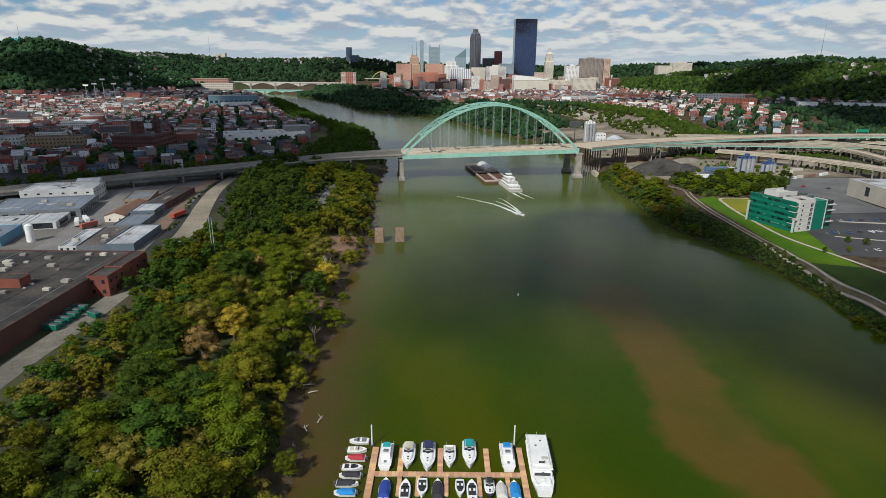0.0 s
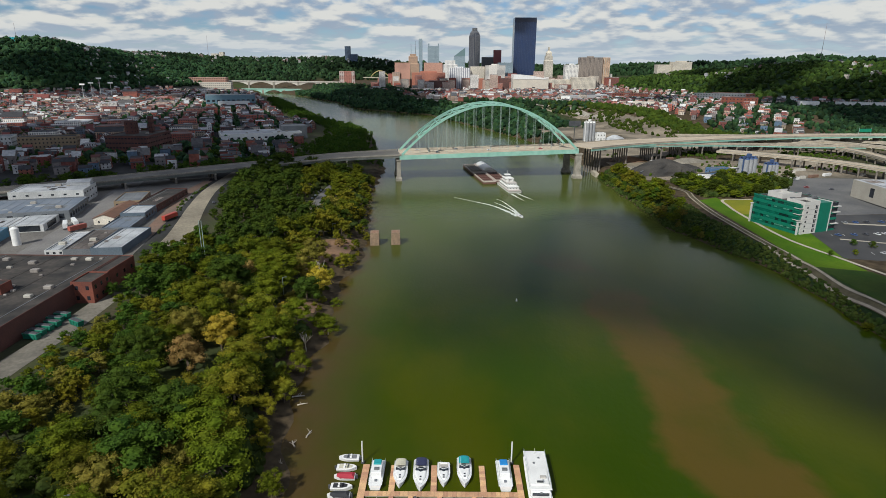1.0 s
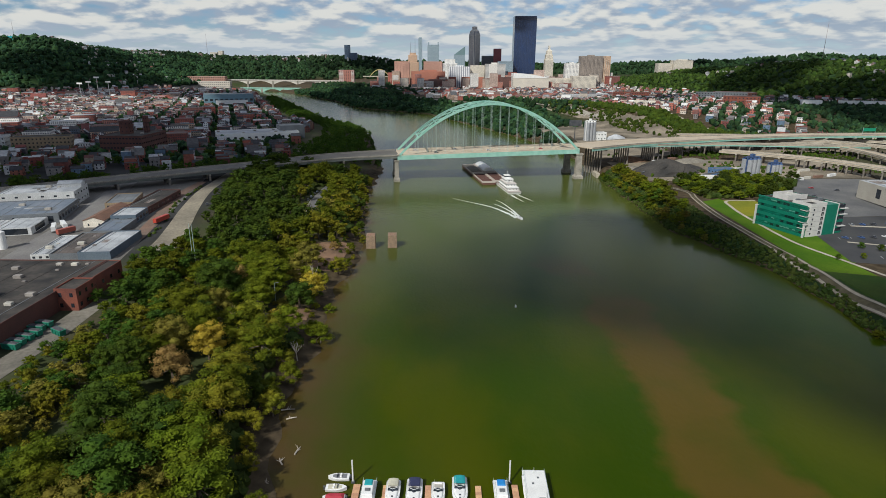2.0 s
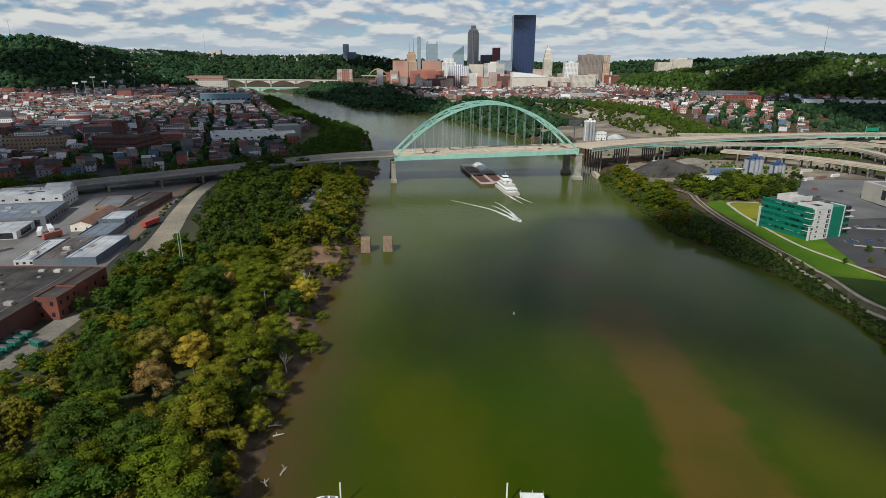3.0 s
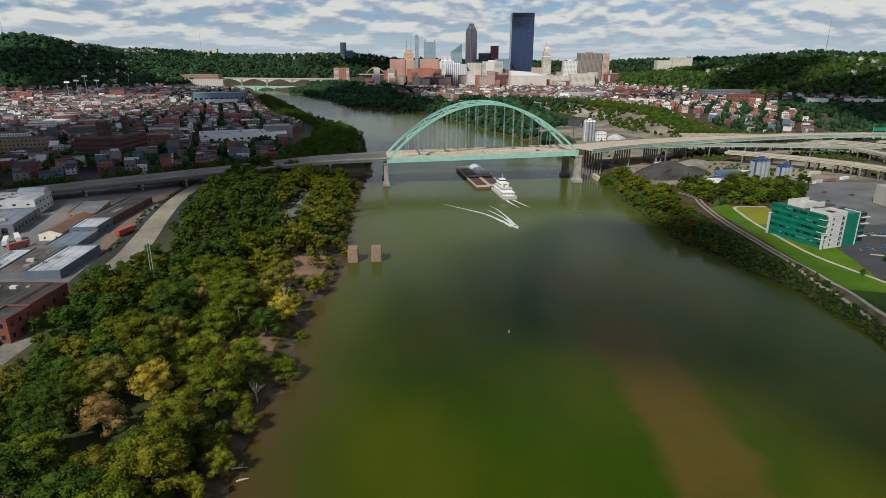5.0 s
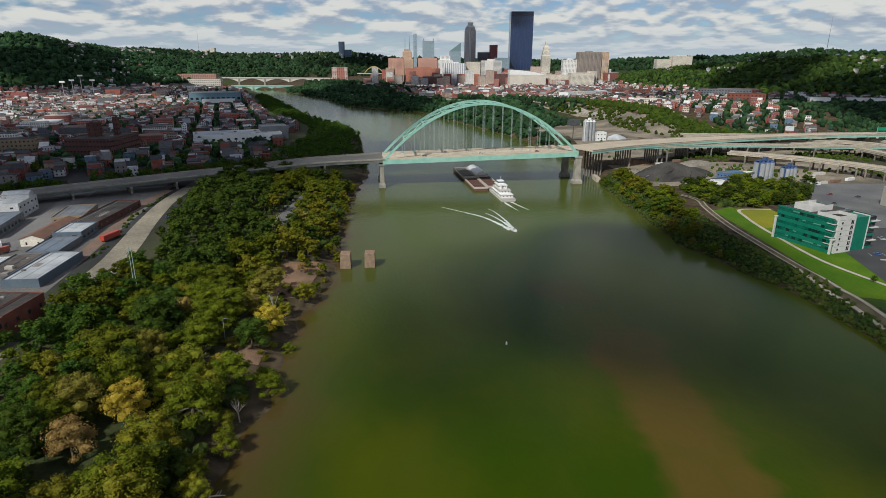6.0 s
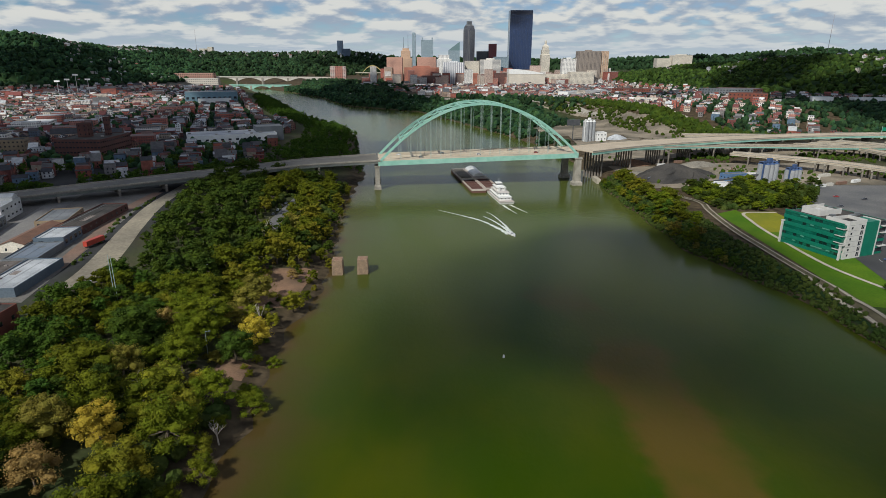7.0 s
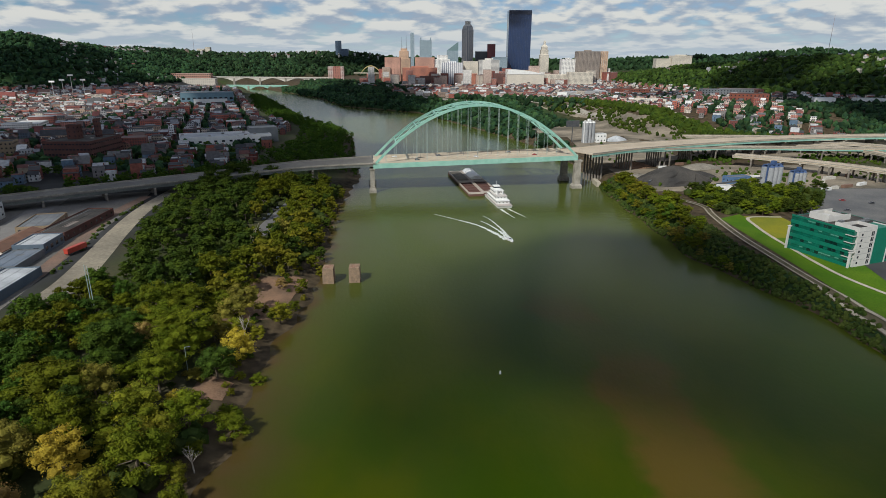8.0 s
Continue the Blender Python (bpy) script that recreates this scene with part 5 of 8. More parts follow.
def row_house(x, y, w, d, h, q, turn, label, group):
    root = thing("row_house", pose(x, y, ground_z(x, y) - 0.8, 0, 0, turn), label, "house", group)
    a, b, h = w / 2, d / 2, h + 0.8
    if q < 0.55:
        body = part("wall", Geo().box(-b, b, -a, a, 0, h), HOUSE_WALL, root)
        top = part("roof", Geo().box(-b - 0.2, b + 0.2, -a + 0.02, a - 0.02, h, h + 0.4), HOUSE_ROOF, root)
    else:
        rise = 0.4 * w
        body = part("wall", Geo().loft([[(s, -a, 0), (s, a, 0), (s, a, h), (s, 0, h + rise), (s, -a, h)] for s in (-b, b)]), HOUSE_WALL, root)
        top = part("roof", Geo().loft([[(s, -a - 0.3, h - 0.2), (s, -a - 0.3, h), (s, 0, h + rise + 0.25), (s, a + 0.3, h), (s, a + 0.3, h - 0.2), (s, 0, h + rise)] for s in (-b - 0.3, b + 0.3)]), HOUSE_ROOF, root)
    part("chimney", Geo().box(b - 1.6, b - 0.8, a - 1.2, a - 0.5, h - 0.5, h + 2.2), BRICK, top)
    for f in range(2 if h > 6 else 1):
        for k in (-1, 1):
            part("window", HOUSE_PANE, None, body, m=pose(k * b * 0.45, -a, 1.9 + 3 * f))
            part("window", HOUSE_PANE, None, body, m=pose(b, k * a * 0.45, 1.9 + 3 * f, 0, 0, 90))
    return root


HOUSE_PANE = Geo().box(-0.55, 0.55, -0.05, 0.09, 0, 1.6).mesh("window")
HOUSE_PANE.materials.append(GLASS)
south = house_spots(21, 560, 2250, -1, lambda x, y: np.interp(y, (560, 640, 900, 1300, 2250), (240, 110, 95, 95, 70)), 26, 20)
south = [p for p in south if p[0] > -1500 and not (p[1] < 600 and p[0] > -330) and abs((p[0] + 318) * 0.58 + (p[1] - 478) * -0.81) > 22]
south.sort(key=lambda p: (p[1] - 200) ** 2 + p[0] ** 2)
for p in south[:200]:
    row_house(*p, 20, "narrow brick row house with a flat roof" if p[5] < 0.55 else "narrow brick row house with a pitched roof", "row houses on the flats")
# near rows take the shaded wall colours, far rows the sunlit ones
far_town("town_houses", "dense rows of brick houses on the river flats", [p for p in south[200:] if p[1] < 1060], 20)
far_town("town_houses", "dense rows of houses on the river flats, walls brightened as if sunlit", [p for p in south[200:] if p[1] >= 1060], 20, SUNLIT_WALL)
rng = np.random.default_rng(71)
large = [p for p in house_spots(72, 690, 2300, -1, lambda x, y: 150 + 0 * x, 26, 20, 3.0) if p[0] > -1450 and rng.uniform() < 0.16]
far_town("town_blocks", "larger brick and pale blocks among the row houses", [(a, b, w, d, h * 0.55, q * 0.6) for a, b, w, d, h, q in large], 20, SUNLIT_WALL)
north = [p for p in house_spots(22, 900, 2300, 1, lambda x, y: np.interp(y, (860, 1000, 1300, 1700, 2300), (330, 290, 250, 240, 180)), 42, -28, 0.82) if p[0] > 180 + 0.02 * p[1] and not (p[0] > 560 and p[1] < 1190)]
north.sort(key=lambda p: (p[1] - 200) ** 2 + p[0] ** 2)
for p in north[:60]:
    row_house(*p, -28, "narrow brick row house with a flat roof" if p[5] < 0.55 else "narrow brick row house with a pitched roof", "row houses above the ramps")
far_town("town_houses", "rows of brick and pale houses below the north hill", north[60:], -28, SUNLIT_WALL)


uptown = house_spots(23, 1450, 2120, 1, lambda x, y: 175 + 0 * x, 30, 10, 1.5)
far_town("downtown_blocks", "low brick and stone blocks at the edge of downtown", [(*p[:4], p[4] * (0.55 if p[1] > 1700 else 0.8), p[5]) for p in uptown if p[0] < 640 and (int(abs(p[0]) * 7) % 5 < 3) and not (p[1] > 1880 and 0.10 < p[0] / p[1] < 0.17)], 10, SUNLIT_WALL)


midtown = house_spots(24, 2150, 2720, 1, lambda x, y: 150 + 0 * x, 60, 8, 2.6)
rng = np.random.default_rng(25)
far_town("downtown_blocks", "crowded brick and stone blocks between the downtown towers", [(*p[:4], p[4] * rng.uniform(0.7, 2.1), 0.2) for p in midtown if -260 < p[0] < 640 and rng.uniform() < 0.6], 8, SUNLIT_WALL)


def scattered(name, label, seed, count, area, keep, tall=(6.5, 9.5)):
    rng = np.random.default_rng(seed)
    x, y = rng.uniform(area[0], area[1], count), rng.uniform(area[2], area[3], count)
    ok = keep(x, y)
    spots = [(a, b, rng.uniform(6, 9), rng.uniform(7, 11), rng.uniform(*tall), rng.uniform()) for a, b in zip(x[ok], y[ok])]
    return far_town(name, label, spots, 35, PALE_WALL)


scattered("hillside_houses", "pale houses among the trees on the slopes", 31, 480, (-1900, -900, 1650, 2500), lambda x, y: (ridge_height(x, y) > 35) & (ridge_height(x, y) < 130) & (np.sin(x * 0.011 + 1) + np.sin(y * 0.009) > 0.2))
scattered("hillside_houses", "pale houses along the south ridge", 34, 700, (-1520, -1200, 2300, 3200), lambda x, y: (ridge_height(x, y) > 128) & (np.sin(x * 0.017) + np.sin(y * 0.012) > 0.1), (9, 13))
scattered("hillside_houses", "pale houses along the far ridge", 32, 260, (-1700, -300, 3050, 3800), lambda x, y: (ridge_height(x, y) > 106), (14, 22))
scattered("hillside_houses", "pale houses on the north hilltop", 33, 900, (700, 1700, 1200, 2500), lambda x, y: (ridge_height(x, y) > 78) & (np.sin(x * 0.02) + np.sin(y * 0.015) > -0.1), (7, 11))

# ---- downtown ----
FACADES = {}


def facade(key, colour, wide, storey, glass, rough=0.6):
    if key not in FACADES:
        FACADES[key] = palette("facade_" + key, [colour, colour], rough, (wide, storey, glass))
    return FACADES[key]


def tower(name, x0, x1, y, top, deep, mat_, label, base=24.0, rings=None, crown=None, turn=0.0, ribs=0, rib_mat=None, cut=0.0):
    """A high block: shaft with setbacks (rings of height share and width share), upright ribs, a plant storey."""
    w, cx = x1 - x0, (x0 + x1) / 2
    root = thing(name, pose(cx, y + deep / 2, base, 0, 0, turn), label, "skyscraper" if top > 120 else "building", "downtown buildings")
    h = top - base
    rect = lambda k, z: [(-w / 2 * k, -deep / 2 * k, z), (w / 2 * k, -deep / 2 * k, z), (w / 2 * k, deep / 2 * k, z), (-w / 2 * k, deep / 2 * k, z)]
    if cut:
        rect = lambda k, z: [(sx * w / 2 * k * (cut if i else 1), sy * deep / 2 * k * (1 if i else cut), z) for sx, sy, o in ((1, -1, 1), (1, 1, 0), (-1, 1, 1), (-1, -1, 0)) for i in ((1, 0) if o else (0, 1))]
    prof = []
    for share, k in rings or ((0, 1), (1, 1)):
        prof.append(rect(k, share * h - (8 if share == 0 else 0)))
    part("shaft", Geo().loft(prof), mat_, root)
    for i in range(ribs):
        u = -w / 2 + w * i / (ribs - 1)
        part("rib", Geo().box(u - 0.5, u + 0.5, -deep / 2 - 0.8, -deep / 2 - 0.02, 0, h * 0.985), rib_mat or mat_, root)
    if crown:
        cw, ch = crown
        part("plant_room", Geo().soft(-w / 2 * cw, w / 2 * cw, -deep / 2 * cw, deep / 2 * cw, h - 0.5, h + ch, 0.6), rib_mat or mat_, root)
    return root


DK = (0.02, 0.022, 0.03)
# blue in the base colours stands in for sky reflected by the tower
usx = facade("black_steel", (0.030, 0.046, 0.10), 4.2, 4.0, (0.018, 0.040, 0.115), 0.14)
tower("skyscraper", 268, 352, 2466, 289, 70, usx, "very tall dark steel and glass skyscraper, tinted blue as reflected sky", ribs=15, rib_mat=mk("dark_rib", (0.028, 0.045, 0.10), (0.035, 0.055, 0.115), 0.3))
part("crown_band", Geo().box(-41, 41, -36.2, -35.9, 250, 262), mk("crown_band", (0.03, 0.035, 0.06), (0.025, 0.03, 0.05), 0.5), bpy.data.objects["skyscraper"])
tan, cream, rose = facade("tan", (0.54, 0.36, 0.24), 4, 3.8, (0.10, 0.08, 0.07)), facade("cream", (0.62, 0.56, 0.46), 4, 3.8, (0.16, 0.15, 0.14)), facade("rose", (0.54, 0.30, 0.22), 4, 3.8, (0.12, 0.07, 0.06))
redb2, redb, white_b, grey_g = facade("dark_red", (0.13, 0.058, 0.048), 4, 3.8, (0.04, 0.03, 0.03)), facade("red", (0.42, 0.16, 0.10), 4, 3.8, (0.07, 0.04, 0.04)), facade("white", (0.70, 0.68, 0.64), 5, 4.2, (0.20, 0.20, 0.22)), facade("grey_glass", (0.30, 0.37, 0.41), 3, 3.6, (0.10, 0.14, 0.17), 0.3)
brown = facade("brown_panel", (0.27, 0.225, 0.19), 4.4, 3.6, (0.06, 0.052, 0.05), 0.6)
steel = facade("pale_steel", (0.58, 0.54, 0.48), 5.4, 1200, (0.17, 0.18, 0.21), 0.4)
tower("skyscraper", 101, 139, 2604, 246, 38, steel, "tall pale steel tower with a chamfered top", rings=((0, 1), (0.9, 1), (0.97, 0.8), (1.0, 0.55)), cut=0.72, turn=42, ribs=0, rib_mat=mk("pale_rib", (0.50, 0.47, 0.43), (0.44, 0.42, 0.38), 0.4), crown=(0.4, 12))
tower("skyscraper", -191, -135, 2350, 119, 40, rose, "rose brick slab with a lighter top", ribs=6)
tower("skyscraper", -152, -104, 2450, 152, 40, tan, "stepped tan stone tower with a mast", rings=((0, 1), (0.72, 1), (0.73, 0.72), (0.93, 0.72), (0.94, 0.5), (1, 0.5)))
part("mast", Geo().tube((-8, 0, 120), (-8, 0, 168), 0.9, 0.3).tube((9, 0, 120), (9, 0, 176), 0.9, 0.3), DARK_STEEL, bpy.data.objects["skyscraper.003"])
tower("skyscraper", -125, -109, 2900, 222, 30, grey_g, "slender grey glass tower downtown", crown=(0.8, 4))
tower("skyscraper", -83, -31, 2900, 194, 46, grey_g, "blue-grey glass tower with corner turrets", ribs=4, rib_mat=grey_g)
for sx in (-24, 20):
    part("turret", Geo().box(sx, sx + 5, -24, -18, 168, 181), grey_g, bpy.data.objects["skyscraper.005"])
wedge = tower("skyscraper", 38, 90, 2900, 150, 44, grey_g, "grey-green glass tower with a sloped roof")
part("sloped_roof", Geo().loft([[(-26, s, 126), (26, s, 126), (26, s, 164)] for s in (-22, 22)]), paint((0.16, 0.24, 0.25), 0.3), wedge)
tower("skyscraper", 200, 231, 2600, 172, 34, facade("red_glass", (0.24, 0.05, 0.05), 3.5, 3.8, (0.16, 0.05, 0.06), 0.4), "red granite office tower downtown")
tower("skyscraper", 152, 201, 2620, 144, 30, facade("dark_glass", (0.06, 0.065, 0.075), 3.5, 3.8, DK, 0.3), "dark glass office block")
tower("skyscraper", 392, 425, 2466, 168, 33, cream, "cream stone tower with a stepped pyramid top", rings=((0, 1), (0.74, 1), (0.75, 0.84), (0.86, 0.84), (0.87, 0.66), (0.95, 0.62), (1.0, 0.3)), crown=(0.22, 14))
tower("skyscraper", 477, 553, 2200, 141, 50, brown, "brown-grey panelled apartment slab", crown=(0.3, 4), ribs=13, rib_mat=mk("slab_rib", (0.22, 0.185, 0.16), (0.27, 0.23, 0.20), 0.7))
tower("skyscraper", 553.5, 581, 2206, 141, 46, tan, "tan end wing of the apartment slab", ribs=5, rib_mat=cream)
tower("office_block", 430, 477, 2230, 116, 40, white_b, "white flat-topped office block", crown=(0.3, 4))
tower("office_block", -127, 0, 2340, 84, 40, redb, "long red brick block downtown", crown=(0.5, 5))
tower("office_block", -86, -12, 2470, 120, 40, rose, "pinkish stone office block")
tower("office_block", -12, 48, 2475, 129, 36, white_b, "white stone office block with a stepped top", rings=((0, 1), (0.85, 1), (0.86, 0.7), (1, 0.7)))
tower("office_block", 15, 92, 2330, 102, 40, facade("white_stripe", (0.74, 0.73, 0.72), 7, 1200, (0.25, 0.26, 0.30)), "white block with dark upright stripes", crown=(0.4, 4))
tower("office_block", 96, 150, 2380, 107, 40, cream, "cream stone office block downtown")
tower("office_block", 152, 226, 2350, 112, 44, facade("white_band", (0.62, 0.59, 0.54), 60, 4.0, (0.22, 0.22, 0.22)), "white banded office block", crown=(0.4, 5))
tower("office_block", 193, 252, 2200, 68, 40, redb2, "dark red brick block downtown")
tower("office_block", 205, 262, 2420, 122, 40, grey_g, "grey glass office block downtown")
tower("office_block", 60, 140, 2250, 66, 40, redb, "low red brick hall downtown")
tower("office_block", -60, 10, 2230, 58, 40, redb2, "dark red brick hall downtown")
tower("office_block", 585, 638, 2190, 52, 40, redb, "red brick factory block downtown", base=18)
tower("office_block", 525, 585, 2180, 48, 40, white_b, "low pale block by downtown", base=18)
tower("office_block", 360, 440, 2190, 66, 50, cream, "low cream hall beside arena", base=18)
tower("office_block", 440, 520, 2140, 74, 48, cream, "cream hall with stepped roof", base=18)
arena = thing("arena", pose(296, 2170, 39), "cream arena with a low curved roof", "arena", "downtown buildings")
part("wall", Geo().box(-61, 61, -30, 50, -16, 28), mk("arena_panel", (0.60, 0.54, 0.45), (0.52, 0.47, 0.40), 0.7, 0.05, 0.6), arena)
part("roof", Geo().loft([[(60 * u, s, 28 + 15 * (1 - (u * 0.5 + 0.5) ** 2.2)) for u in np.linspace(-1, 1, 14)] + [(60, s, 27.9), (-60, s, 27.9)] for s in (-31, 51)]), WHITE, arena)
tower("hotel", 917, 979, 2700, 119, 40, cream, "cream apartment block on the hill", base=70)
tower("hotel", 980, 1062, 2690, 131, 44, cream, "tan hotel block on the hill", base=70, crown=(0.5, 4))
tower("apartment_tower", -582, -552, 3600, 209, 30, facade("blue_far", (0.10, 0.15, 0.22), 4, 4, DK), "dark slab on the far ridge", base=130)
tower("apartment_tower", -551, -512, 3600, 166, 30, facade("blue_far", (0.10, 0.15, 0.22), 4, 4, DK), "dark block on the far ridge", base=130)
tower("apartment_tower", -1243, -1205, 3300, 160, 30, cream, "pale block on the ridge", base=120)
tower("apartment_tower", -1196, -1172, 3290, 168, 24, cream, "pale tower on the ridge", base=120)
building("riverside_tower", -412, 2600, 62, 50, 70, 5, facade("banded_brick", (0.36, 0.15, 0.11), 60, 4.6, (0.55, 0.50, 0.46)), ROOF_GREY, "brick and white riverside apartment block", "building", base=12, grid=(7, 5, 12, 3.0, 2.4), parapet=2)


def mast(x, y, z, high, label):
    root = thing("radio_mast", pose(x, y, z), label, "mast")
    part("lattice", Geo().tube((0, 0, -8), (0, 0, high), 0.9, 0.35, 4), paint((0.30, 0.24, 0.24), 0.6), root)


building("teal_hall", -1572, 2300, 46, 20, 13, 20, paint((0.05, 0.42, 0.48), 0.4), paint((0.06, 0.50, 0.56), 0.4), "turquoise sheet metal hall on the wooded hilltop", "hall", base=184)
mast(-1240, 3260, 135, 115, "thin radio mast on the far ridge")
mast(1075, 1800, 120, 112, "thin radio mast on the north hill")
mast(-1590, 2330, 190, 60, "thin radio mast on the wooded hill")


def far_bridge(pts, spans, deck_w, label, mat_):
    """A distant deck bridge with arches between its piers."""
    root = thing("river_bridge", pose(0, 0, 0), label, "bridge")
    a, b = Vector(pts[0]), Vector(pts[1])
    d = (b - a).normalized()
    side = Vector((d.y, -d.x, 0))
    sec = lambda p, w, z0, z1: [tuple(p + side * i * w / 2 + Vector((0, 0, z))) for i, z in ((-1, z0), (1, z0), (1, z1), (-1, z1))]
    part("deck", Geo().loft([sec(a, deck_w, -3.5, 0), sec(b, deck_w, -3.5, 0)]), mat_, root)
    for k in range(spans + 1):
        p = a.lerp(b, k / spans)
        part("pier", Geo().box(-3.5, 3.5, -deck_w / 2, deck_w / 2, -p.z - 4, -3.5, Matrix.Translation(p) @ Matrix.Rotation(math.atan2(d.y, d.x), 4, "Z")), CONCRETE_OLD, root)
        if k < spans:
            q = a.lerp(b, (k + 1) / spans)
            part("arch", Geo().loft([sec(p.lerp(q, t), deck_w * 0.8, -3.6 - 15 * (2 * t - 1) ** 2 - 2.0, -3.5) for t in np.linspace(0, 1, 13)]), mat_, root)
    return root


far_bridge([(-930, 2590, 44), (-420, 2640, 40)], 5, 20, "white multi-arch river bridge in the distance", mk("pale_stone", (0.62, 0.57, 0.50), (0.52, 0.48, 0.42), 0.8))
far_bridge([(-820, 2480, 16), (-560, 2470, 16)], 3, 12, "low green steel bridge in the distance", STEEL_GREEN)
yel = thing("yellow_arch_bridge", pose(-318, 3000, 40), "small yellow arch bridge in front of the hill", "bridge")
part("arch", Geo().loft([[(52 * u, y, 40 * (1 - u * u) + k) for k, y in ((0, -2), (0, 2), (4, 2), (4, -2))] for u in np.linspace(-1, 1, 20)]), paint((0.50, 0.40, 0.16), 0.6), yel)
part("deck", Geo().box(-80, 80, -8, 8, 8, 12), CONCRETE, yel)


# ---- on the river ----
def block_pier(x, y):
    root = thing("bridge_pier_ruin", pose(x, y, -2, 0, 0, 4), "old cut-stone bridge pier standing in the river", "stone pier", "old stone piers")
    for k in range(7):
        s = 1 - 0.012 * k
        n = 3 if k % 2 else 2
        for i in range(n):
            for y0, y1 in ((-4.0, -2.2), (2.2, 4.0)):
                part("stone", Geo().soft((-3.1 + 6.2 * i / n + 0.03) * s, (-3.1 + 6.2 * (i + 1) / n - 0.03) * s, y0 * s, y1 * s, k * 1.5, k * 1.5 + 1.47, 0.08), STONE, root)
        for x0, x1 in ((-3.1, -1.6), (1.6, 3.1)):
            part("stone", Geo().soft(x0 * s, x1 * s, -2.15 * s, 2.15 * s, k * 1.5, k * 1.5 + 1.47, 0.08), STONE, root)
    gg = Geo()
    n = 9
    rr = np.random.default_rng(int(abs(x)))
    ring = [[(-2.6 + 5.2 * i / n, -3.4 + 6.8 * j / n, 10.3 + 0.35 * rr.uniform()) for i in range(n + 1)] for j in range(n + 1)]
    gg.loft(ring, closed=False, caps=False)
    part("rubble_top", gg, RUBBLE, root)
    return root


block_pier(-43.0, 393.6)
block_pier(-29.1, 395.3)


def hull_rings(length, beam, free, keel=0.5, flare=1.12, stern=0.88, blunt=2.8, tip=0.05):
    """Cross-sections of a boat hull from stern to bow along y."""
    rings = []
    for t in np.linspace(0, 1, 12):
        w = beam / 2 * (stern + (1 - stern) * min(1, t * 3)) * (1 - max(0, (t - 0.45) / 0.55) ** blunt)
        w = max(w, tip)
        z = free * (0.85 + 0.35 * t * t)
        y = (t - 0.5) * length
        rings.append([(-w, y, z), (-w * 0.86 / flare, y, 0.05), (-w * 0.3, y, -keel * (1 - t * t)), (w * 0.3, y, -keel * (1 - t * t)), (w * 0.86 / flare, y, 0.05), (w, y, z)])
    return rings


def boat(x, y, turn, length, beam, style, colour, label, group="moored boats"):
    """Motor boat: hull, deck, cabin or cockpit, windscreen, canvas; the bow points along the turned y axis."""
    root = thing("motor_boat", pose(x, y, 0.05, 0, 0, turn), label, "boat", group)
    free = 0.75 + 0.045 * length
    square = style == "pontoon"
    part("hull", Geo().loft(hull_rings(length, beam, free, stern=1.0 if square else 0.88, blunt=9.0 if square else 2.8, tip=beam * 0.42 if square else 0.05)), GELCOAT if style != "dark" else paint((0.03, 0.03, 0.035), 0.3), root)
    L, B = length / 2, beam / 2
    rail = [(p[0], p[1]) for p in [(r[5][0] * 0.93, r[5][1]) for r in hull_rings(length, beam, free)]]
    deck = [(-q[0], q[1]) for q in rail] + rail[::-1]
    deck = [(px, py * 0.98) for px, py in deck]
    part("deck", Geo().prism(deck, free - 0.25, free * 0.98 + 0.1), GELCOAT, root)
    cloth = paint(colour or (0.5, 0.5, 0.5), 0.8)
    if style in ("cruiser", "dark"):
        c = lambda k, y0, y1, z: [(-B * 0.74 * k, y0, z), (B * 0.74 * k, y0, z), (B * 0.62 * k, y0 + (y1 - y0) * 0.6, z), (B * 0.30 * k, y1, z), (-B * 0.30 * k, y1, z), (-B * 0.62 * k, y0 + (y1 - y0) * 0.6, z)]
        part("cabin", Geo().loft([c(1, -L * 0.12, L * 0.66, free), c(0.95, -L * 0.10, L * 0.60, free + 0.38), c(0.78, -L * 0.06, L * 0.48, free + 0.55)]), GELCOAT, root)
        part("cockpit", Geo().soft(-B * 0.70, B * 0.70, -L * 0.86, -L * 0.14, free * 0.98, free + 0.14, 0.05), paint((0.40, 0.37, 0.33), 0.7), root, "beige cockpit floor")
        screen = part("windscreen", Geo().loft([[(-B * 0.72, -L * 0.14, free + 0.3), (0, L * 0.03, free + 0.5), (B * 0.72, -L * 0.14, free + 0.3)], [(-B * 0.62, -L * 0.20, free + 1.0), (0, -L * 0.06, free + 1.1), (B * 0.62, -L * 0.20, free + 1.0)], [(-B * 0.58, -L * 0.23, free + 1.0), (0, -L * 0.10, free + 1.1), (B * 0.58, -L * 0.23, free + 1.0)]]), GLASS, root)
        for sx in (-1, 1):
            part("screen_frame", Geo().beam((sx * B * 0.62, -L * 0.20, free + 1.04), (0, -L * 0.06, free + 1.14), 0.1, 0.08), WHITE, screen)
            part("cockpit_seat", Geo().soft(sx * B * 0.42 - 0.38, sx * B * 0.42 + 0.38, -L * 0.36, -L * 0.24, free + 0.1, free + 0.75, 0.12), GELCOAT, root)
            part("bow_rail", Geo().beam((sx * B * 0.80, L * 0.25, free * 1.1 + 0.5), (sx * B * 0.12, L * 0.93, free * 1.2 + 0.55), 0.05, 0.05), CABLE, root)
            part("gunwale", Geo().beam((sx * B * 0.93, -L * 0.9, free + 0.12), (sx * B * 0.95, L * 0.05, free + 0.16), 0.16, 0.14), WHITE, root)
        part("stern_bench", Geo().soft(-B * 0.6, B * 0.6, -L * 0.84, -L * 0.76, free + 0.1, free + 0.55, 0.1), GELCOAT, root)
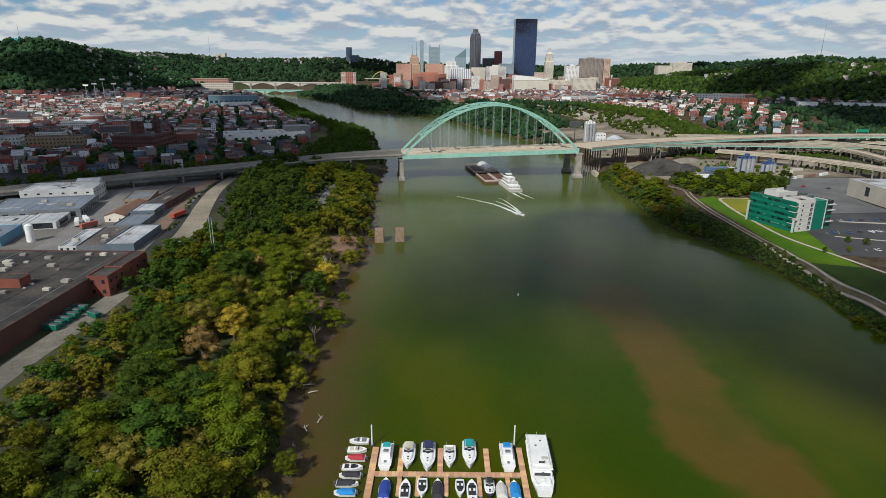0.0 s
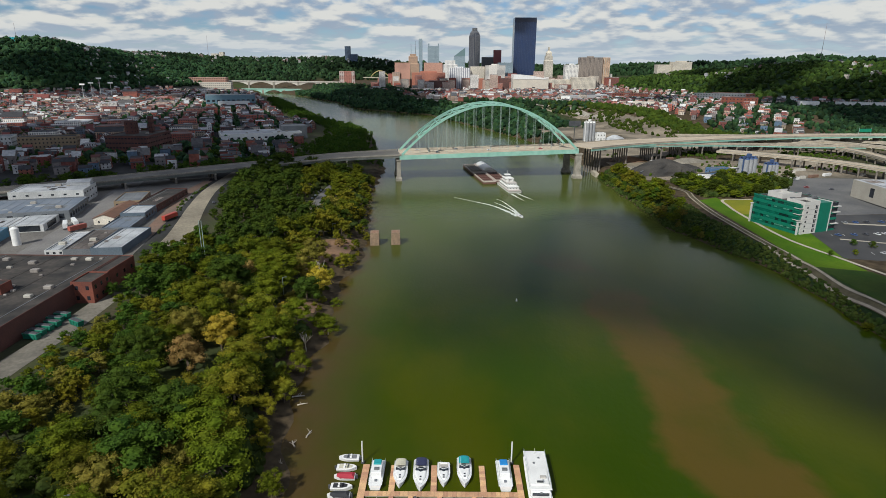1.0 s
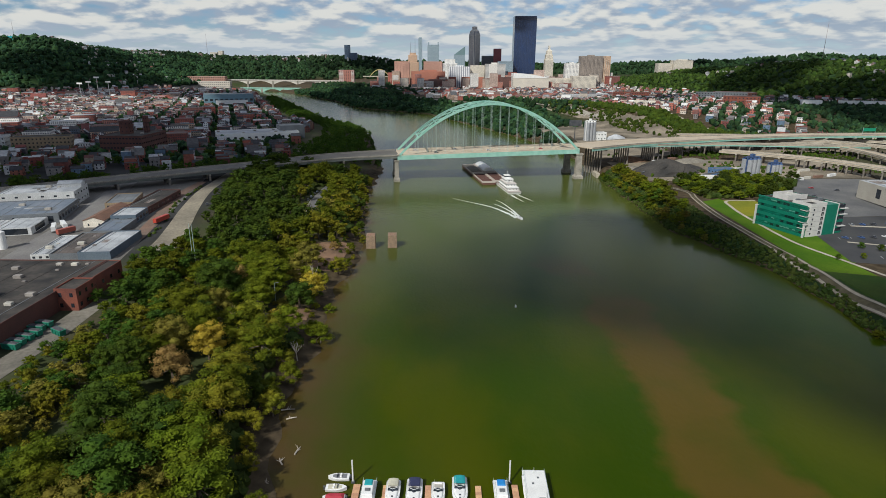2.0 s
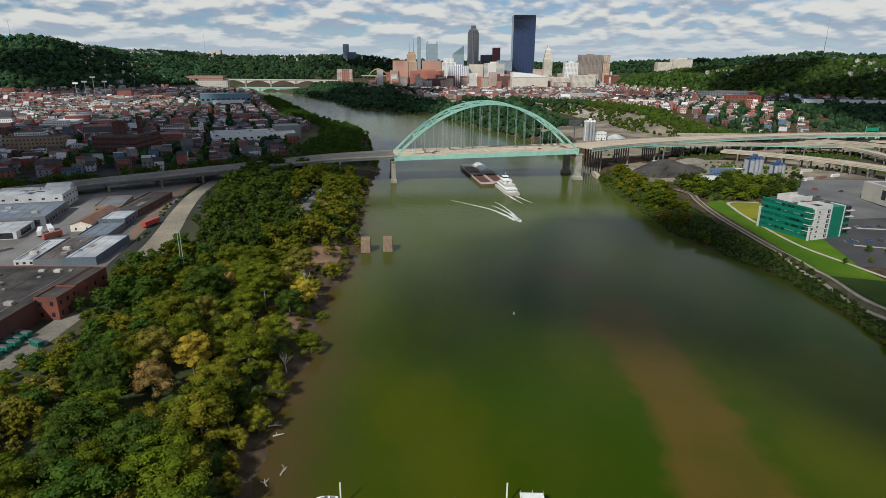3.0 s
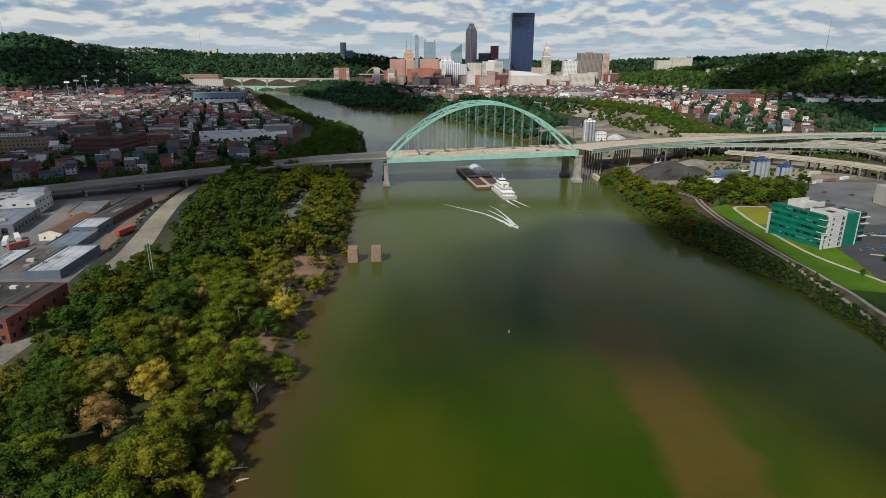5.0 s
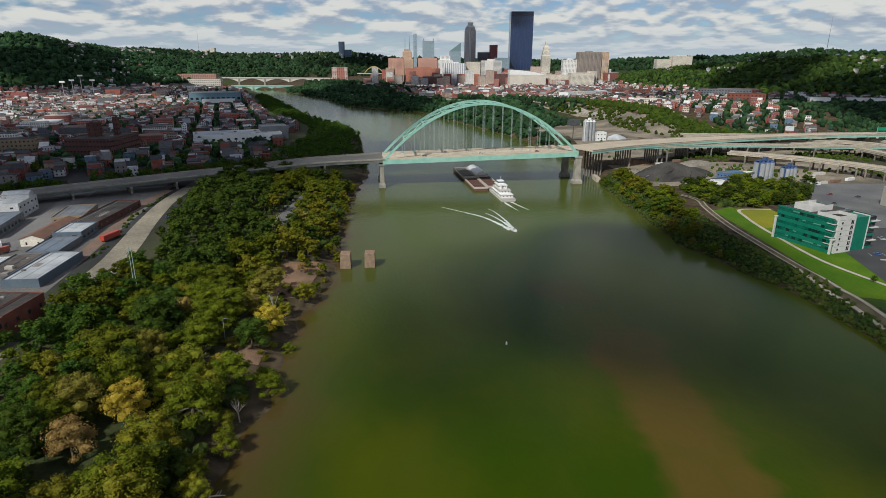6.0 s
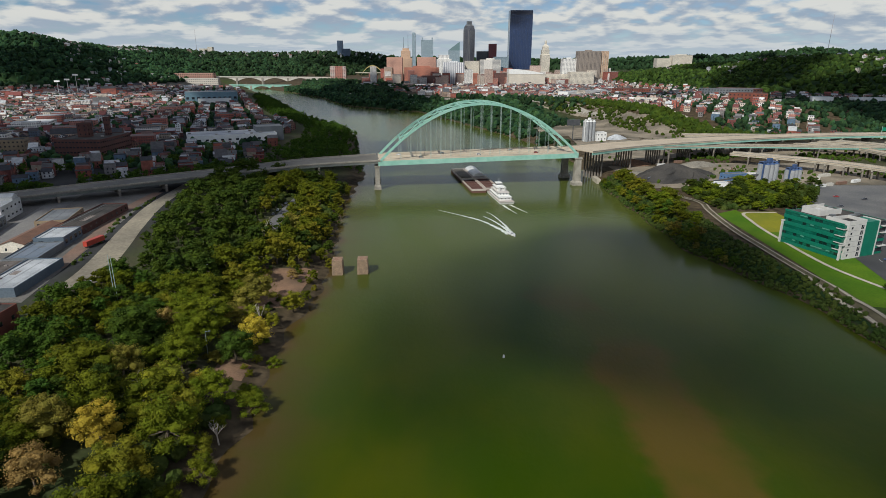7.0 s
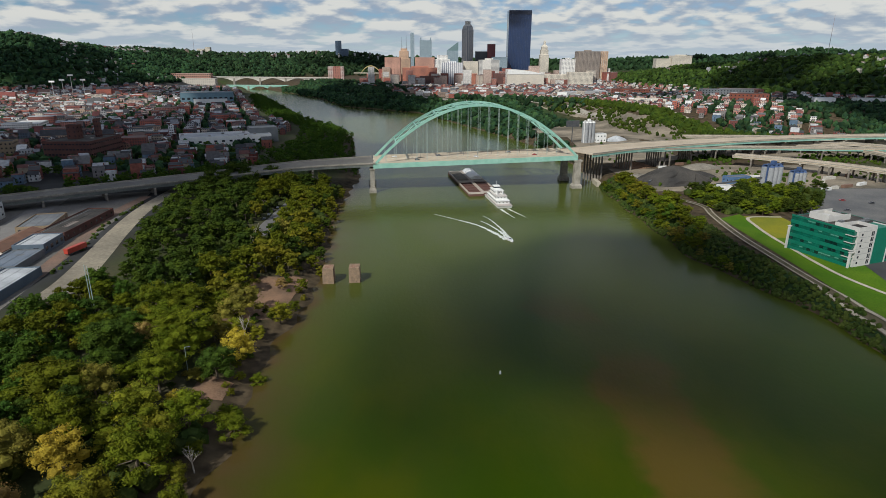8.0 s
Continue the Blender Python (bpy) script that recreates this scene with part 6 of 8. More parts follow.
        part("swim_platform", Geo().box(-B * 0.7, B * 0.7, -L * 1.08, -L * 0.985, 0.25, 0.4), GELCOAT, root)
        if colour:
            arc = [(B * 0.72 * math.cos(q), 0.42 * math.sin(q)) for q in np.linspace(0, math.pi, 9)]
            shade_top = part("canopy", Geo().loft([[(px, yy, free + 1.15 + pz) for px, pz in arc] for yy in (-L * 0.80, -L * 0.55, -L * 0.30)]), cloth, root, "fabric canopy")
            for sx in (-1, 1):
                for sy in (-0.76, -0.34):
                    part("canopy_pole", Geo().tube((sx * B * 0.70, L * sy, free), (sx * B * 0.70, L * sy, free + 1.2), 0.03, n=5), CABLE, shade_top)
        for v in (0.34, 0.52):
            part("hatch", Geo().soft(-0.28, 0.28, L * v - 0.28, L * v + 0.28, free + 0.45, free + 0.62, 0.04), GLASS if v < 0.4 else ROOF_GREY, root)
        part("antenna", Geo().tube((B * 0.5, -L * 0.2, free + 1.0), (B * 0.55, -L * 0.28, free + 3.6), 0.03, 0.02, n=5), WHITE, root)
    elif style == "pontoon":
        part("deck_floor", Geo().box(-B * 0.96, B * 0.96, -L * 0.98, L * 0.92, free + 0.1, free + 0.25), GELCOAT, root)
        house = part("deck_house", Geo().soft(-B * 0.72, B * 0.72, -L * 0.52, L * 0.40, free + 0.25, free + 2.0, 0.15), GELCOAT, root)
        part("side_window", Geo().box(-B * 0.73, B * 0.73, -L * 0.40, L * 0.28, free + 1.1, free + 1.7), GLASS, house)
        part("tarpaulin", Geo().soft(-B * 0.55, B * 0.55, -L * 0.62, -L * 0.22, free + 2.0, free + 2.35, 0.2), cloth, root, "bright tarpaulin on the roof")
        part("roof_box", Geo().soft(-B * 0.35, B * 0.35, L * 0.02, L * 0.2, free + 2.0, free + 2.4, 0.1), ROOF_GREY, root)
        for sx in (-1, 1):
            part("side_rail", Geo().beam((sx * B * 0.94, -L * 0.96, free + 1.2), (sx * B * 0.94, L * 0.9, free + 1.2), 0.06, 0.06), CABLE, root)
            for v in np.linspace(-0.95, 0.88, 7):
                part("rail_post", Geo().box(sx * B * 0.94 - 0.03, sx * B * 0.94 + 0.03, L * v - 0.03, L * v + 0.03, free + 0.25, free + 1.2), CABLE, root)
        part("deck_chair", Geo().soft(-0.35, 0.35, L * 0.58, L * 0.68, free + 0.25, free + 0.8, 0.1), paint((0.15, 0.16, 0.18), 0.7), root)
    elif style == "covered":
        r = lambda k, z, e: [(-B * k, -L * e, z), (B * k, -L * e, z), (B * k, L * 0.35, z), (B * 0.45 * k, L * 0.8 * e, z), (-B * 0.45 * k, L * 0.8 * e, z), (-B * k, L * 0.35, z)]
        part("boat_cover", Geo().loft([r(0.96, free * 0.9, 0.96), r(0.92, free + 0.25, 0.92), r(0.35, free + 0.75, 0.7)]), cloth, root, "fitted fabric boat cover")
        part("outboard", Geo().soft(-0.3, 0.3, -L - 0.7, -L - 0.1, 0.2, free + 0.5, 0.15), DARK_STEEL, root)
    else:
        r = lambda k, z: [(-B * k, -L * 0.75, z), (B * k, -L * 0.75, z), (B * k, L * 0.15, z), (B * 0.5 * k, L * 0.55, z), (-B * 0.5 * k, L * 0.55, z), (-B * k, L * 0.15, z)]
        part("cockpit", Geo().loft([r(0.72, free * 0.9), r(0.7, free + 0.16)]), cloth, root, "dark upholstered cockpit")
        part("windscreen", Geo().beam((-B * 0.7, L * 0.12, free + 0.4), (B * 0.7, L * 0.12, free + 0.4), 0.06, 0.5), GLASS, root)
        for k in (-1, 1):
            part("seat", Geo().soft(k * B * 0.4 - 0.3, k * B * 0.4 + 0.3, -L * 0.3, -L * 0.12, free, free + 0.55, 0.1), GELCOAT, root)
        part("outboard", Geo().soft(-0.28, 0.28, -L - 0.6, -L - 0.05, 0.2, free + 0.4, 0.12), DARK_STEEL, root)
    return root


def houseboat(x, y, turn, length, beam):
    root = thing("house_boat", pose(x, y, 0.05, 0, 0, turn), "large white flat-roofed yacht moored beside the dock", "boat", "moored boats")
    part("hull", Geo().loft(hull_rings(length, beam, 1.7, 0.8, 1.05, 0.95, 9.0, 2.2)), GELCOAT, root)
    L, B = length / 2, beam / 2
    cabin = part("deck_house", Geo().soft(-B * 0.86, B * 0.86, -L * 0.80, L * 0.48, 1.5, 3.6, 0.3), GELCOAT, root)
    part("roof_deck", Geo().soft(-B * 0.98, B * 0.98, -L * 0.97, L * 0.42, 3.62, 3.85, 0.1), WHITE, root)
    part("roof_step", Geo().soft(-B * 0.8, B * 0.8, -L * 0.2, L * 0.3, 3.85, 4.3, 0.15), WHITE, root)
    for k in range(5):
        for sx in (-1, 1):
            part("window", Geo().box(sx * B * 0.86 - 0.05, sx * B * 0.86 + 0.05, -L * 0.7 + k * L * 0.22, -L * 0.7 + k * L * 0.22 + 1.3, 2.2, 3.1), GLASS, cabin)
    for u, v in ((-0.3, -0.7), (0.2, -0.5), (-0.5, -0.1), (0.4, 0.1), (0.0, 0.55)):
        part("roof_hatch", Geo().soft(B * u - 0.3, B * u + 0.3, L * v - 0.3, L * v + 0.3, 3.84, 4.02, 0.05), ROOF_GREY, root)
    part("foredeck", Geo().soft(-B * 0.7, B * 0.7, L * 0.5, L * 0.8, 1.9, 2.25, 0.15), GELCOAT, root)
    part("mast", Geo().tube((0, -L * 0.85, 3.8), (0, -L * 0.85, 5.8), 0.05), WHITE, root)
    part("front_window", Geo().box(-B * 0.7, B * 0.7, L * 0.475, L * 0.49, 2.3, 3.2), GLASS, cabin)
    console = part("helm_console", Geo().soft(-0.9, 0.9, L * 0.18, L * 0.26, 4.3, 5.1, 0.12), GELCOAT, root)
    part("helm_screen", Geo().box(-0.85, 0.85, L * 0.27, L * 0.275, 4.6, 5.3), GLASS, console)
    part("bench", Geo().soft(-B * 0.6, -B * 0.1, L * 0.02, L * 0.10, 4.3, 4.75, 0.1), paint((0.45, 0.42, 0.38), 0.7), root, "padded roof bench")
    for sx in (-1, 1):
        part("roof_rail", Geo().beam((sx * B * 0.93, -L * 0.95, 4.75), (sx * B * 0.93, L * 0.38, 4.75), 0.06, 0.06), CABLE, root)
        part("bow_rail", Geo().beam((sx * B * 0.9, L * 0.5, 2.75), (sx * B * 0.45, L * 0.93, 2.95), 0.06, 0.06), CABLE, root)
        for v in np.linspace(-0.93, 0.36, 8):
            part("rail_post", Geo().box(sx * B * 0.93 - 0.03, sx * B * 0.93 + 0.03, L * v - 0.03, L * v + 0.03, 3.85, 4.75), CABLE, root)
    for v in (0.62, 0.72):
        part("deck_locker", Geo().soft(-0.6, 0.6, L * v - 0.4, L * v + 0.4, 2.24, 2.6, 0.08), WHITE, root)
    part("stern_deck", Geo().box(-B * 0.85, B * 0.85, -L * 0.97, -L * 0.81, 1.5, 1.75), PLANK, root, "tan plank stern deck")
    return root


DOCK = thing("floating_dock", pose(0, 0, 0.55), "floating dock with tan plank walkways and finger piers", "dock")


def walkway(x0, x1, y0, y1, along_y):
    """One straight run of planks on a float."""
    part("float", Geo().box(x0 + 0.15, x1 - 0.15, y0 + 0.15, y1 - 0.15, -0.75, -0.12), CONCRETE_OLD, DOCK)
    size, span = (y1 - y0, x1 - x0) if along_y else (x1 - x0, y1 - y0)
    n = max(2, int(size / 1.2))
    step = size / n
    me = Geo().soft(-step / 2 + 0.02, step / 2 - 0.02, -span / 2, span / 2, -0.1, 0.03, 0.02).mesh("plank")
    me.materials.append(PLANK)
    for k in range(n):
        if along_y:
            part("plank", me, None, DOCK, m=pose((x0 + x1) / 2, y0 + (k + 0.5) * step, 0, 0, 0, 90))
        else:
            part("plank", me, None, DOCK, m=pose(x0 + (k + 0.5) * step, (y0 + y1) / 2, 0))


walkway(-19.9, -17.9, 128, 163.5, True)
walkway(25.2, 27.0, 128, 163.8, True)
walkway(-17.9, 25.2, 149.8, 151.8, False)
for x in (-11.6, 0.4, 14.6):
    walkway(x + 0.2, x + 1.9, 151.8, 163.2, True)
for x in (-11.0, -5.6, 2.6, 12.2, 20.5):
    walkway(x, x + 1.3, 141.5, 149.8, True)
walkway(-26.5, -19.9, 137.8, 139.6, False)
for x, y in ((-20.3, 164.6), (24.8, 165.0)):
    pile = thing("mooring_pile", pose(x, y, -3), "tall white steel mooring pile beside the dock", "pile", "mooring piles")
    part("post", Geo().tube((0, 0, 0), (0, 0, 10.8), 0.22, 0.22, 10), WHITE, pile)
    part("collar", Geo().box(-0.5, 0.5, -0.5, 0.5, 3.2, 3.7), DARK_STEEL, pile)
TEAL, BLUE, NAVY, BLACK, CREAM, RED = (0.02, 0.30, 0.32), (0.02, 0.22, 0.55), (0.02, 0.05, 0.28), (0.03, 0.03, 0.035), (0.55, 0.52, 0.40), (0.40, 0.03, 0.05)
for x, y, turn, ln_, bm_, style, colour, label in (
        (-15.2, 158.4, 180, 11.5, 3.5, "pontoon", TEAL, "white square-ended deck boat with a teal tarpaulin"),
        (-8.4, 159.0, 180, 11.0, 3.6, "cruiser", CREAM, "white cabin cruiser with a cream canopy"),
        (-2.4, 158.6, 180, 13.0, 4.0, "cruiser", (0.03, 0.035, 0.09), "white cabin cruiser with a dark canopy"),
        (4.3, 159.0, 180, 9.8, 3.3, "cruiser", None, "small white cruiser with a dark windscreen"),
        (10.4, 160.0, 180, 12.2, 3.8, "cruiser", TEAL, "white cabin cruiser with a teal canopy"),
        (22.0, 158.6, 180, 12.0, 3.6, "pontoon", BLUE, "white deck boat with a bright blue tarpaulin")):
    boat(x, y, turn, ln_, bm_ * 1.16, style, colour, label)
for x, y, turn, ln_, bm_, style, colour, label in (
        (-14.2, 143.8, 0, 8.6, 2.9, "covered", NAVY, "motor boat under a royal blue cover"),
        (-8.4, 143.4, 0, 8.6, 2.8, "open", BLACK, "open runabout with a dark cockpit"),
        (-3.6, 144.6, 180, 7.2, 2.7, "open", BLACK, "small white runabout with black seats"),
        (0.8, 143.6, 0, 8.6, 2.8, "covered", BLACK, "motor boat under a black cover"),
        (7.2, 144.6, 180, 6.6, 2.4, "open", BLACK, "small white runabout with black seats"),
        (10.6, 144.0, 0, 7.6, 2.7, "open", BLACK, "white runabout with a black cockpit"),
        (15.6, 144.2, 180, 7.2, 2.6, "dark", BLACK, "dark runabout moored at the dock"),
        (18.9, 143.6, 0, 7.4, 2.8, "covered", (0.55, 0.53, 0.48), "runabout under a pale cover"),
        (22.8, 143.9, 0, 7.4, 2.7, "covered", BLUE, "runabout under a bright blue cover")):
    boat(x, y, turn, ln_, bm_ * 1.16, style, colour, label)
for x, y, turn, ln_, bm_, style, colour, label in (
        (-24.6, 166.2, 90, 6.2, 2.3, "open", (0.2, 0.2, 0.21), "white runabout with a grey cover"),
        (-24.6, 161.6, -90, 6.0, 2.3, "open", CREAM, "white runabout moored at the dock"),
        (-24.6, 157.6, 90, 6.2, 2.3, "covered", RED, "runabout under a red cover"),
        (-24.8, 153.2, -90, 6.2, 2.3, "open", BLACK, "white runabout with black seats"),
        (-25.0, 149.6, 90, 6.4, 2.3, "covered", BLACK, "runabout under a black cover"),
        (-25.2, 146.0, -90, 6.4, 2.3, "covered", BLACK, "runabout under a dark cover"),
        (-25.3, 142.2, 90, 6.2, 2.3, "covered", BLUE, "runabout under a blue cover")):
    boat(x, y, turn, ln_, bm_ * 1.16, style, colour, label)
houseboat(31.3, 154.2, 178.5, 24.5, 6.6)


def towboat_and_barges():
    """Two coal hoppers and a lift-covered barge lashed together, with the towboat pushing at their stern."""
    turn = 9.5
    base = pose(57.5, 600, 0, 0, 0, turn)
    rust, load_mat = paint((0.13, 0.062, 0.048), 0.8), mk("rusty_hold", (0.085, 0.042, 0.034), (0.05, 0.03, 0.028), 0.9, 0.3, 1.5, 0.9)
    for u, v, load in ((-8.0, 32, "empty"), (-8.0, 86, "low"), (6.2, 36, "empty"), (6.2, 90, "cover")):
        root = thing("river_barge", base @ pose(u, v, 0), {"empty": "rust-red open hopper barge with low load", "cover": "barge under rounded white covers", "low": "barge under low pale covers"}[load], "barge", "barges of the tow")
        a, b = 6.7, 26.5
        part("hull", Geo().loft([[(-a, -b, -1), (a, -b, -1), (a, b - 3, -1), (-a, b - 3, -1)], [(-a, -b, 2.0), (a, -b, 2.0), (a, b, 2.0), (-a, b, 2.0)]]), rust, root)
        for q in ((-a, -a + 0.8, -b, b), (a - 0.8, a, -b, b), (-a + 0.8, a - 0.8, -b, -b + 2), (-a + 0.8, a - 0.8, b - 3.5, b)):
            part("coaming", Geo().box(*q, 2.0, 3.3), paint((0.50, 0.43, 0.37), 0.8), root)
        rr = np.random.default_rng(int(v))
        if load in ("cover", "low"):
            for k in range(4):
                y0 = -b + 3 + k * 11
                part("cover", Geo().loft([[(5.8 * math.cos(t), s, 3.2 + (3.4 if load == "cover" else 0.9) * math.sin(t)) for t in np.linspace(0, math.pi, 11)] for s in (y0, y0 + 10.6)]), WHITE if load == "cover" else PALE_LOT, root)
        else:
            n, m_ = 12, 30
            ring = [[(-a + 0.8 + (2 * a - 1.6) * i / n, -b + 2 + (2 * b - 5.5) * j / m_, 1.2 + 0.5 * (1 - (2 * i / n - 1) ** 2) + rr.uniform(0, 0.3)) for i in range(n + 1)] for j in range(m_ + 1)]
            part("scrap_load", Geo().loft(ring, closed=False, caps=False), load_mat, root)
            for k in range(5):
                y0 = -b + 4 + k * 10.6
                part("cross_beam", Geo().box(-a + 0.8, a - 0.8, y0, y0 + 0.5, 2.2, 2.7), rust, root)
    root = thing("towboat", base @ pose(5.5, -17, 0), "white multi-deck river towboat pushing barges", "towboat")
    part("hull", Geo().loft([[(-5.8, -23, -1), (5.8, -23, -1), (5.8, 20, -1), (-5.8, 20, -1)], [(-6.2, -24, 1.8), (6.2, -24, 1.8), (6.2, 22, 1.8), (-6.2, 22, 1.8)]]), WHITE, root)
    part("main_deck", Geo().box(-6.3, 6.3, -24.2, 22.2, 1.8, 2.1), paint((0.46, 0.40, 0.36), 0.8), root, "worn pale main deck")
    for k, (w, y0, y1) in enumerate(((5.2, -18, 15), (4.6, -12, 13), (3.8, -4, 11))):
        z = 2.1 + 2.7 * k
        house = part("deck_house", Geo().soft(-w, w, y0, y1, z, z + 2.5, 0.12), WHITE, root)
        part("deck_roof", Geo().box(-w - 0.6, w + 0.6, y0 - 0.8, y1 + 0.8, z + 2.5, z + 2.7), (WHITE, paint((0.55, 0.50, 0.46), 0.7), WHITE)[k], root)
        for j in range(int((y1 - y0) / 3)):
            for sx in (-1, 1):
                part("window", Geo().box(sx * w - 0.05, sx * w + 0.05, y0 + 1 + 3 * j, y0 + 2.2 + 3 * j, z + 1.0, z + 1.9), GLASS, house)
        for j in range(3):
            part("window", Geo().box(-w * 0.6 + j * w * 0.6 - 0.5, -w * 0.6 + j * w * 0.6 + 0.5, y0 - 0.06, y0 + 0.06, z + 1.0, z + 1.9), GLASS, house)
    bridge_house = part("wheelhouse", Geo().soft(-2.8, 2.8, 3, 9, 10.2, 13.0, 0.2), WHITE, root)
    part("wheelhouse_glass", Geo().box(-2.86, 2.86, 2.94, 9.06, 11.2, 12.3), GLASS, bridge_house)
    for sx in (-2.4, 2.4):
        part("funnel", Geo().tube((sx, -6, 7.4), (sx, -6, 11.6), 0.7, 0.6, 10), WHITE, root)
    part("mast", Geo().tube((0, 5, 13), (0, 5, 17), 0.12), WHITE, root)
    for sx in (-5.5, 5.5):
        part("railing", Geo().beam((sx, -23.5, 3.1), (sx, 21, 3.1), 0.08, 0.08), WHITE, root)


towboat_and_barges()
FOAM = mk("foam", (0.72, 0.74, 0.70), (0.40, 0.44, 0.36), 0.9, 0.8, 2.5, 0.5, fine=0.4)


def wake_strip(pts, w0, w1, z=0.06, seed=0, name="foam"):
    """A low ragged ridge of foam along a line."""
    rr = np.random.default_rng(seed)
    line = spline([(x, y, 0) for x, y in pts], 1.6)
    gg = Geo()
    ring = []
    for i, p in enumerate(line):
        d = (line[min(i + 1, len(line) - 1)] - line[max(i - 1, 0)]).normalized()
        s = Vector((d.y, -d.x, 0))
        w = (w0 + (w1 - w0) * i / (len(line) - 1)) * rr.uniform(0.5, 1.3)
        ring.append([tuple(p + s * k * w + Vector((0, 0, zz))) for k, zz in ((-0.5, 0.01), (-0.15, z + 0.12 * w * rr.uniform(0.2, 0.6)), (0.2, z + 0.1 * w * rr.uniform(0.2, 0.5)), (0.5, 0.01))])
    return gg.loft(ring, closed=False, caps=False)


speed = boat(63.6, 470.5, 205, 9.0, 3.0, "open", (0.5, 0.5, 0.5), "white speedboat under way", "boats under way")
wake = thing("boat_wake", pose(0, 0, 0.02), "white foaming wake trailing behind a speedboat", "wake", kind="stuff")
for k, (pts, w0, w1) in enumerate((([(61.5, 474), (55, 489), (45, 508), (32, 522), (12, 541)], 3.6, 0.5), ([(62.8, 475), (60, 490), (53, 510), (47, 521)], 3.0, 0.6), ([(63.4, 475), (62, 492), (58, 512), (54, 527), (50, 535)], 2.6, 0.4),
                                     ([(60.5, 471.5), (60, 476), (57.5, 484)], 2.6, 2.0), ([(65.5, 471), (64.5, 478), (62.5, 487)], 2.4, 1.6))):
    part("foam_streak", wake_strip(pts, w0, w1, seed=k), FOAM, wake)
tow_wake = thing("boat_wake", pose(0, 0, 0.02), "churned foam behind the towboat", "wake", kind="stuff")
for k, pts in enumerate(([(66, 558), (69, 546), (74, 530)], [(72, 559), (77, 546), (83, 532)])):
    part("foam_streak", wake_strip(pts, 2.6, 0.6, seed=30 + k), FOAM, tow_wake)
buoy = thing("river_buoy", pose(41, 294.7, -0.3), "small white river buoy", "buoy")
part("float", Geo().tube((0, 0, 0), (0, 0, 1.3), 0.45, 0.35, 10), WHITE, buoy)
part("top", Geo().tube((0, 0, 1.3), (0, 0, 1.8), 0.35, 0.05, 10), WHITE, buoy)


# ---- right bank ----
def green_office():
    """Five-storey office: green glass wing towards the river, white stair tower, green metal panel, terraces."""
    root = thing("green_office", pose(239.5, 396.5, 7.5, 0, 0, 20.5), "five-storey office with green glass bands and a white tower", "office building")
    a, b, h, f = 35.0, 38.0, 20.5, 4.0
    white = mk("pale_cladding", (0.56, 0.54, 0.50), (0.50, 0.48, 0.45), 0.6, 0.2, 1.5, 0.03, fine=0.06)
    own = random.Random(5)
    dark_pane, blind = glass_mat("shaded_green_glass", (0.004, 0.022, 0.018)), paint((0.10, 0.30, 0.22), 0.5)
    part("core", Geo().box(0.5, a - 0.5, 0.5, b - 0.5, 0, h - 0.4), CONCRETE, root)
    part("roof", Geo().box(0.6, a - 0.6, 0.6, b - 0.6, h - 0.4, h - 0.1), ROOF_TAR, root, "dark flat roof")
    for k in range(5):
        z = k * f + 0.3
        part("spandrel", Geo().box(-0.25, 0.5, 0, b, z, z + 2.1), GREEN_METAL, root)
        part("window_band", Geo().box(0.0, 0.5, 0.1, b - 0.1, z + 2.1, z + f), GLASS_GREEN, root)
        part("spandrel", Geo().box(0.5, 2.2, -0.25, 0.5, z, z + 2.1), GREEN_METAL, root)
        part("window_band", Geo().box(0.5, 2.2, 0.0, 0.5, z + 2.1, z + f), GLASS_GREEN, root)
        for j in range(15):
            kind = own.choice((GLASS_GREEN, GLASS_GREEN, GLASS_GREEN, dark_pane, dark_pane, blind))
            part("pane", Geo().box(-0.06, 0.02, 0.5 + j * 2.47, 2.8 + j * 2.47, z + 2.3 + (0.9 if kind is blind else 0), z + f - 0.15), kind, root)
        if k:
            part("terrace_slab", Geo().box(-1.0, 2.0, -0.9, 4.0, z + 1.8, z + 2.1), white, root)
    part("parapet", Geo().box(-0.3, 0.3, 0, b, h - 0.1, h + 0.9), GREEN_METAL, root)
    part("stair_tower", Geo().soft(2.2, 16.0, -1.2, 10, 0, h + 0.4, 0.2), white, root, "white panelled stair tower")
    part("tower_roof", Geo().box(2.6, 15.6, -0.8, 9.6, h + 0.4, h + 0.55), ROOF_TAR, root, "dark flat tower roof")
    for x0, x1, y0, y1 in ((2.2, 16.0, -1.2, -0.8), (2.2, 2.6, -0.8, 13.0), (15.6, 16.0, -0.8, 10.0), (2.6, 15.6, 9.6, 10.0)):
        part("tower_parapet", Geo().box(x0, x1, y0, y1, h + 0.38, h + 2.4), white, root)
    for k in range(6):
        part("window", Geo().box(4.6, 5.7, -1.32, -1.1, 2.2 + k * 3.2, 3.4 + k * 3.2), GLASS, root)
        part("window", Geo().box(12.3, 14.3, -1.32, -1.1, 1.6 + k * 3.2, 4.0 + k * 3.2), GLASS, root)
        part("window_mullion", Geo().box(13.25, 13.35, -1.4, -1.3, 1.6 + k * 3.2, 4.0 + k * 3.2), white, root)
        part("panel_joint", Geo().box(2.15, 12.0, -1.23, -1.15, 4.4 + k * 3.2, 4.5 + k * 3.2), ROOF_GREY, root)
    part("green_panel", Geo().box(16.0, 27.0, -0.9, 9, 0, h + 0.6), GREEN_METAL, root, "plain green metal wall panel")
    part("white_fin", Geo().box(27.0, 27.8, -1.1, 9, 0, h + 1.0), white, root)
    for k in range(5):
        z = k * f + 0.3
        part("spandrel", Geo().box(27.8, a, -0.25, 0.5, z, z + 1.6), GREEN_METAL, root)
